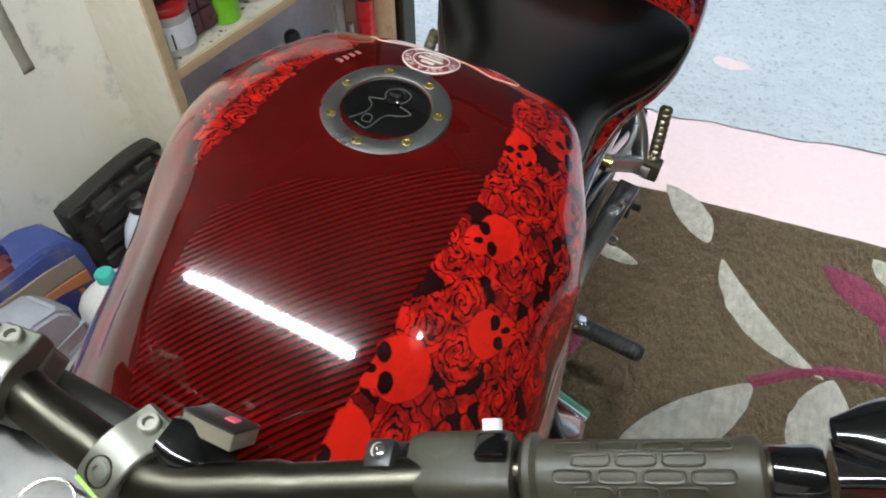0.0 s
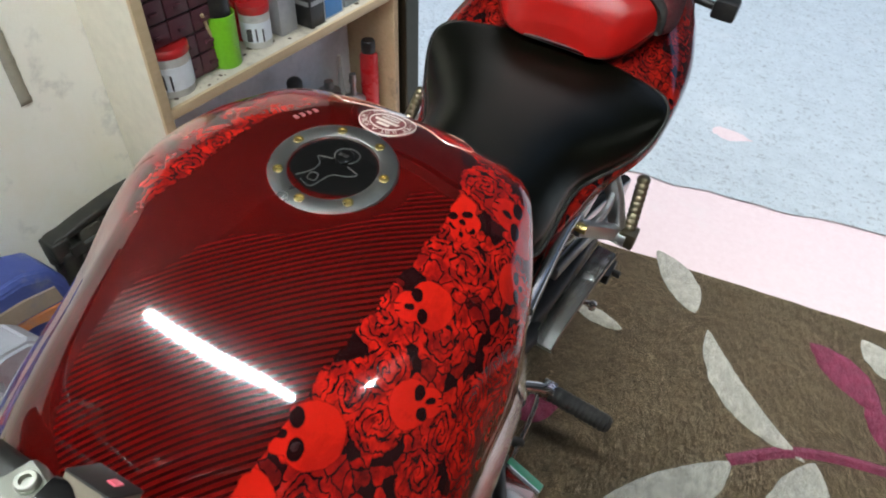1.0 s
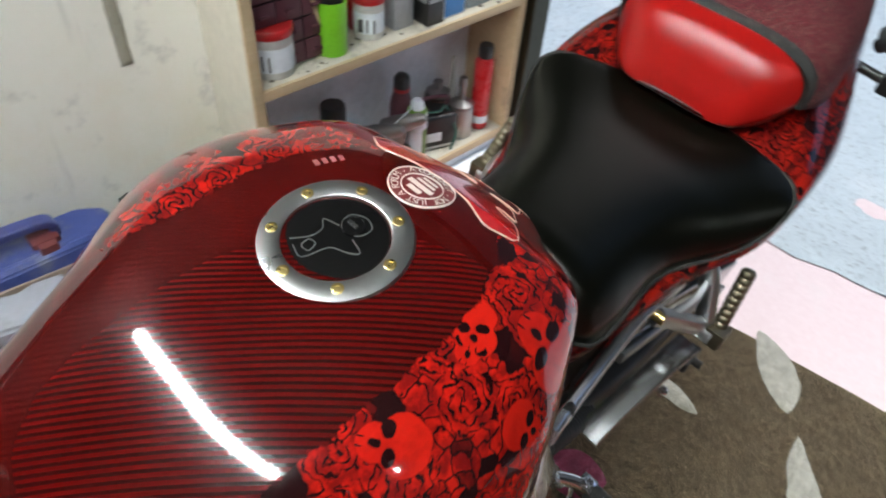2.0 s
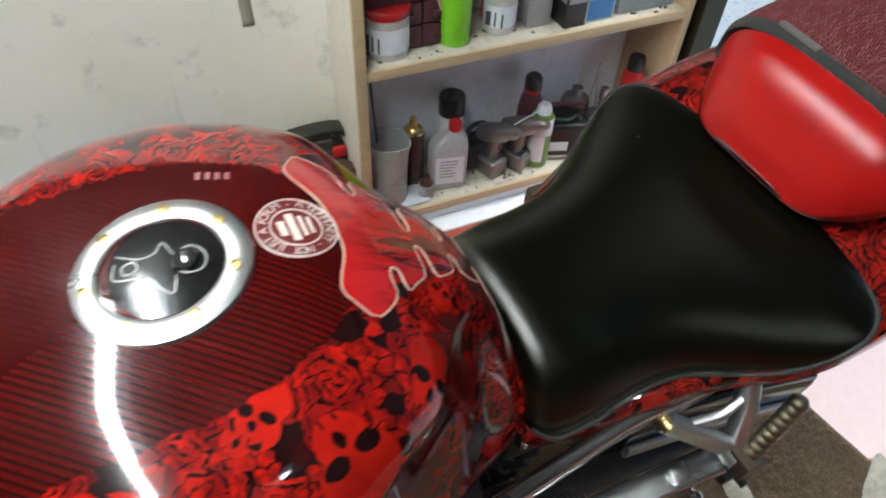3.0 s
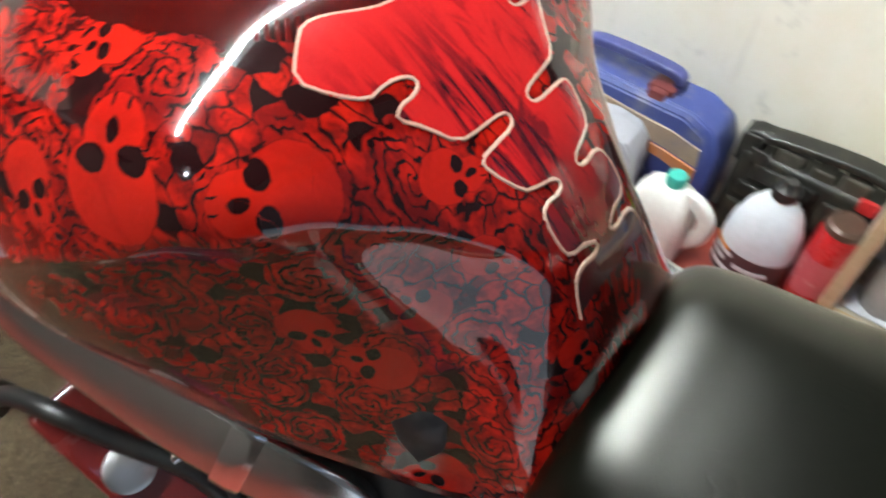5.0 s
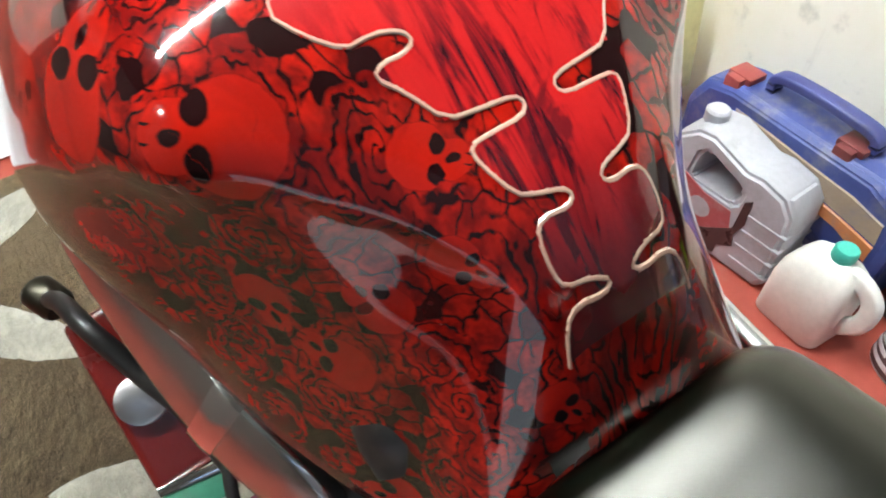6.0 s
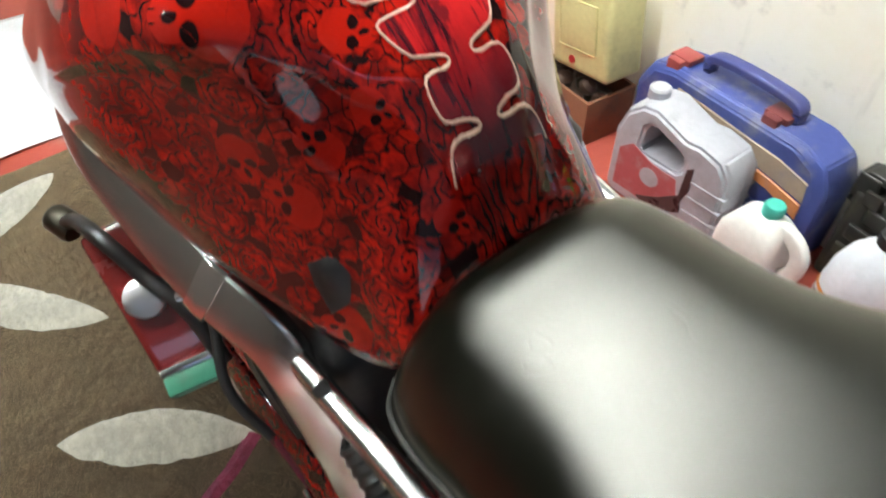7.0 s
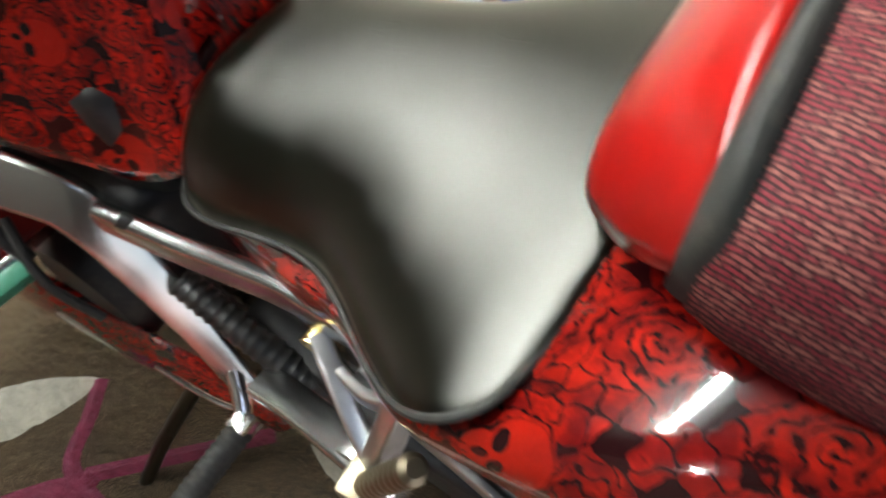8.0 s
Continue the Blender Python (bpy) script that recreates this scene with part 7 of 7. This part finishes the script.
def oil_canister():
    root = thing("oil_canister", "dirty grey oil canister with torn red and black label", "canister", at_wall(-0.800, -0.128, 0.0, 6))
    grey = worn("canister_grey", (0.44, 0.45, 0.50), 0.45, amount=0.45, size=12.0, dirt=(0.24, 0.22, 0.22))
    outer = [(-0.130, 0.0), (-0.138, 0.02), (-0.138, 0.165), (-0.120, 0.215), (-0.085, 0.245), (-0.050, 0.250), (0.030, 0.222), (0.060, 0.226), (0.110, 0.214), (0.134, 0.185), (0.138, 0.150), (0.138, 0.02), (0.130, 0.0)]
    hole = [(-0.070, 0.140), (-0.062, 0.200), (-0.048, 0.214), (0.020, 0.188), (0.034, 0.176), (0.030, 0.150), (0.020, 0.140)]
    bm = bmesh.new()
    half = 0.050

    def loop(pts, x):
        return [bm.verts.new((x, y, z)) for y, z in pts]

    layers = []
    for x, s in ((-half, 0.95), (-half * 0.8, 1.0), (half * 0.8, 1.0), (half, 0.95)):
        layers.append((loop([(y * s, 0.12 + (z - 0.12) * s) for y, z in outer], x), loop([(y + (y + 0.02) * (1 - s) * 2, z) for y, z in hole], x)))
    for (o1, h1), (o2, h2) in zip(layers, layers[1:]):
        for ring_a, ring_b in ((o1, o2), (h2, h1)):
            n = len(ring_a)
            for k in range(n):
                j = (k + 1) % n
                bm.faces.new((ring_a[k], ring_a[j], ring_b[j], ring_b[k]))
    for o, h in (layers[0], layers[-1]):
        es = [bm.edges.get((o[k], o[(k + 1) % len(o)])) for k in range(len(o))] + [bm.edges.get((h[k], h[(k + 1) % len(h)])) for k in range(len(h))]
        bmesh.ops.triangle_fill(bm, use_beauty=True, edges=es)
    bmesh.ops.bevel(bm, geom=[e for e in bm.edges if len(e.link_faces) == 2 and e.calc_face_angle(0) > 0.6], offset=0.006, segments=2, affect="EDGES")
    part("body", bm, grey, root)
    bm = bmesh.new()
    spun(bm, [(0.020, 0.238), (0.022, 0.242), (0.022, 0.262), (0.018, 0.266)], 24, Matrix.Translation((0, -0.085, 0)))
    part("cap", bm, grey, root)
    for k in range(4):
        bm = bmesh.new()
        box(bm, (-0.052, 0.060, 0.030 + k * 0.036), (0.0525, 0.139, 0.037 + k * 0.036), 0.003)
        part("moulded_rib", bm, grey, root)

    def patch(name, pts, mat, lift):
        bm = bmesh.new()
        vs = [bm.verts.new((0.0505 + lift, y, z)) for y, z in pts]
        low = [bm.verts.new((0.0495, y, z)) for y, z in pts]
        bm.faces.new(vs)
        for k in range(len(vs)):
            j = (k + 1) % len(vs)
            bm.faces.new((vs[j], vs[k], low[k], low[j]))
        part(name, bm, mat, root)

    patch("red_label", [(-0.115, 0.03), (-0.115, 0.125), (-0.085, 0.150), (-0.03, 0.130), (0.030, 0.128), (0.040, 0.09), (0.0, 0.06), (-0.03, 0.03)], worn("faded_red", (0.42, 0.09, 0.10), 0.5, amount=0.5, size=20.0, dirt=(0.4, 0.34, 0.36)), 0.0010)
    patch("grey_spot", [(-0.03 + 0.024 * math.cos(a), 0.095 + 0.022 * math.sin(a)) for a in np.linspace(0, 6.0, 14)], grey, 0.0016)
    patch("oil_stain", [(-0.02, 0.012), (-0.05, 0.035), (-0.02, 0.05), (0.0, 0.062), (0.045, 0.098), (0.048, 0.165), (0.060, 0.175), (0.064, 0.120), (0.052, 0.085), (0.058, 0.060), (0.030, 0.040), (0.028, 0.016)], worn("oil_black", (0.035, 0.018, 0.020), 0.3, amount=0.2), 0.0020)


oil_canister()


def big_bottle():
    root = bottle("screenwash_bottle", "white screenwash bottle with black cap and dark label", "bottle", at_wall(-0.828, 0.272, 0.0, 0), [(0.066, 0), (0.070, 0.004), (0.070, 0.085), (0.066, 0.125), (0.052, 0.165), (0.034, 0.190), (0.024, 0.200)], worn("bottle_white", (0.70, 0.74, 0.80), 0.35, amount=0.10, size=12.0), [(0.022, 0.2005), (0.024, 0.203), (0.024, 0.222), (0.018, 0.226), (0.012, 0.238)], BLACK_PLASTIC, (0.0706, 0.006, 0.075), (0.8, 1.0), worn("brown_label", (0.06, 0.025, 0.030), 0.4))
    bm = bmesh.new()
    for k, (z, h, a0, a1) in enumerate(((0.058, 0.010, -60, -20), (0.040, 0.012, -70, -30), (0.040, 0.012, -10, 40), (0.020, 0.012, -65, -15), (0.020, 0.010, 0, 45))):
        for a in range(a0, a1, 6):
            c, s = math.cos(radians(a)), math.sin(radians(a))
            box(bm, (-0.0006, -0.0036, z), (0.0006, 0.0036, z + h * 0.8), 0.0, Matrix.Translation((0.8 * 0.0712 * c, 0.0712 * s, 0)) @ Matrix.Rotation(math.atan2(s / 1.0, c / 0.8), 4, "Z"))
    part("print", bm, CARD_WHITE, root)
    bm = bmesh.new()
    for a in range(-75, -30, 6):
        c, s = math.cos(radians(a)), math.sin(radians(a))
        box(bm, (-0.0006, -0.0036, 0.068), (0.0006, 0.0036, 0.075), 0.0, Matrix.Translation((0.8 * 0.0712 * c, 0.0712 * s, 0)) @ Matrix.Rotation(math.atan2(s, c / 0.8), 4, "Z"))
    part("orange_flash", bm, worn("label_orange", (0.75, 0.28, 0.03), 0.4), root)


big_bottle()
bottle("coolant_bottle", "red plastic bottle with black neck against the shelf side", "bottle", at_wall(-0.838, 0.385, 0.0), [(0.036, 0), (0.039, 0.004), (0.039, 0.170), (0.037, 0.182)], BRIGHT_RED, [(0.037, 0.1825), (0.036, 0.194), (0.030, 0.200), (0.028, 0.196)], SPRAY_DARK, (0.0394, 0.03, 0.12), band_mat=worn("pink_label", (0.55, 0.10, 0.12), 0.4, amount=0.5, size=40.0, dirt=(0.7, 0.5, 0.5)))


def scrap_heap():
    """A low carton of dark oily parts under the yellow canister."""
    root = thing("parts_crate", "low brown crate of dark oily parts by the wall", "crate", at_wall(-0.885, -0.500, 0.0))
    bm = bmesh.new()
    for lo, hi in (((-0.07, -0.11, 0), (0.08, 0.11, 0.008)), ((-0.07, -0.11, 0.008), (-0.062, 0.11, 0.12)), ((0.072, -0.11, 0.008), (0.08, 0.11, 0.12)), ((-0.062, -0.11, 0.008), (0.072, -0.102, 0.12)), ((-0.062, 0.102, 0.008), (0.072, 0.11, 0.12))):
        box(bm, lo, hi, 0.001)
    part("crate", bm, worn("rust_card", (0.24, 0.10, 0.05), 0.8, amount=0.6, size=20.0), root)
    for k in range(9):
        bm = bmesh.new()
        spun(bm, [(0.018, 0), (0.022, 0.006), (0.022, 0.02), (0.012, 0.028)], 16, pose(random.uniform(-0.035, 0.045), -0.08 + k * 0.02, 0.075 + random.uniform(0, 0.04), random.uniform(-80, 80), random.uniform(-60, 60), 0))
        part("oily_part", bm, DARK_STEEL if k % 2 else SPRAY_DARK, root)
    bm = bmesh.new()
    box(bm, (-0.055, -0.095, 0.008), (0.065, 0.095, 0.080), 0.01)
    part("rag_fill", bm, SPRAY_DARK, root)
    can = thing("yellow_canister", "pale yellow plastic canister lying on the parts crate", "canister", at_wall(-0.890, -0.470, 0.150, 0, 8, 0))
    yellow = worn("pale_yellow", (0.66, 0.62, 0.30), 0.45, amount=0.2, size=14.0)
    bm = bmesh.new()
    box(bm, (-0.055, -0.095, 0.0), (0.055, 0.095, 0.215), 0.016, segments=3)
    part("body", bm, yellow, can)
    bm = bmesh.new()
    box(bm, (0.0545, -0.060, 0.06), (0.0600, 0.060, 0.17), 0.006)
    part("moulded_panel", bm, yellow, can)
    bm = bmesh.new()
    spun(bm, [(0.010, 0), (0.010, 0.003)], 16, pose(0.0545, -0.020, 0.030, 0, 90, 0))
    part("red_spot", bm, RED_LID, can)
    bm = bmesh.new()
    swept(bm, [(0.0, -0.06, 0.21), (0.0, -0.05, 0.245), (0.0, 0.05, 0.245), (0.0, 0.06, 0.21)], slab_of(0.014, 0.009, 0.005), 6)
    part("handle", bm, yellow, can)


scrap_heap()


def pale_sheet():
    """A pale plastic dust sheet lying on the floor beyond the rug."""
    root = thing("dust_sheet", "pale blue-white dust sheet on the floor beyond the rug", "dust sheet", pose(0.55, -1.55, 0.0, 0, 0, 4))
    bm = bmesh.new()
    bmesh.ops.create_grid(bm, x_segments=40, y_segments=26, size=0.5)
    for v in bm.verts:
        p = v.co.copy()
        v.co = Vector((p.x * 1.1, p.y * 0.74, 0.006 + 0.012 * abs(noise.noise(p * 7))))
    part("sheet", bm, CARD_WHITE, root).modifiers.new("thick", "SOLIDIFY").thickness = 0.001


pale_sheet()
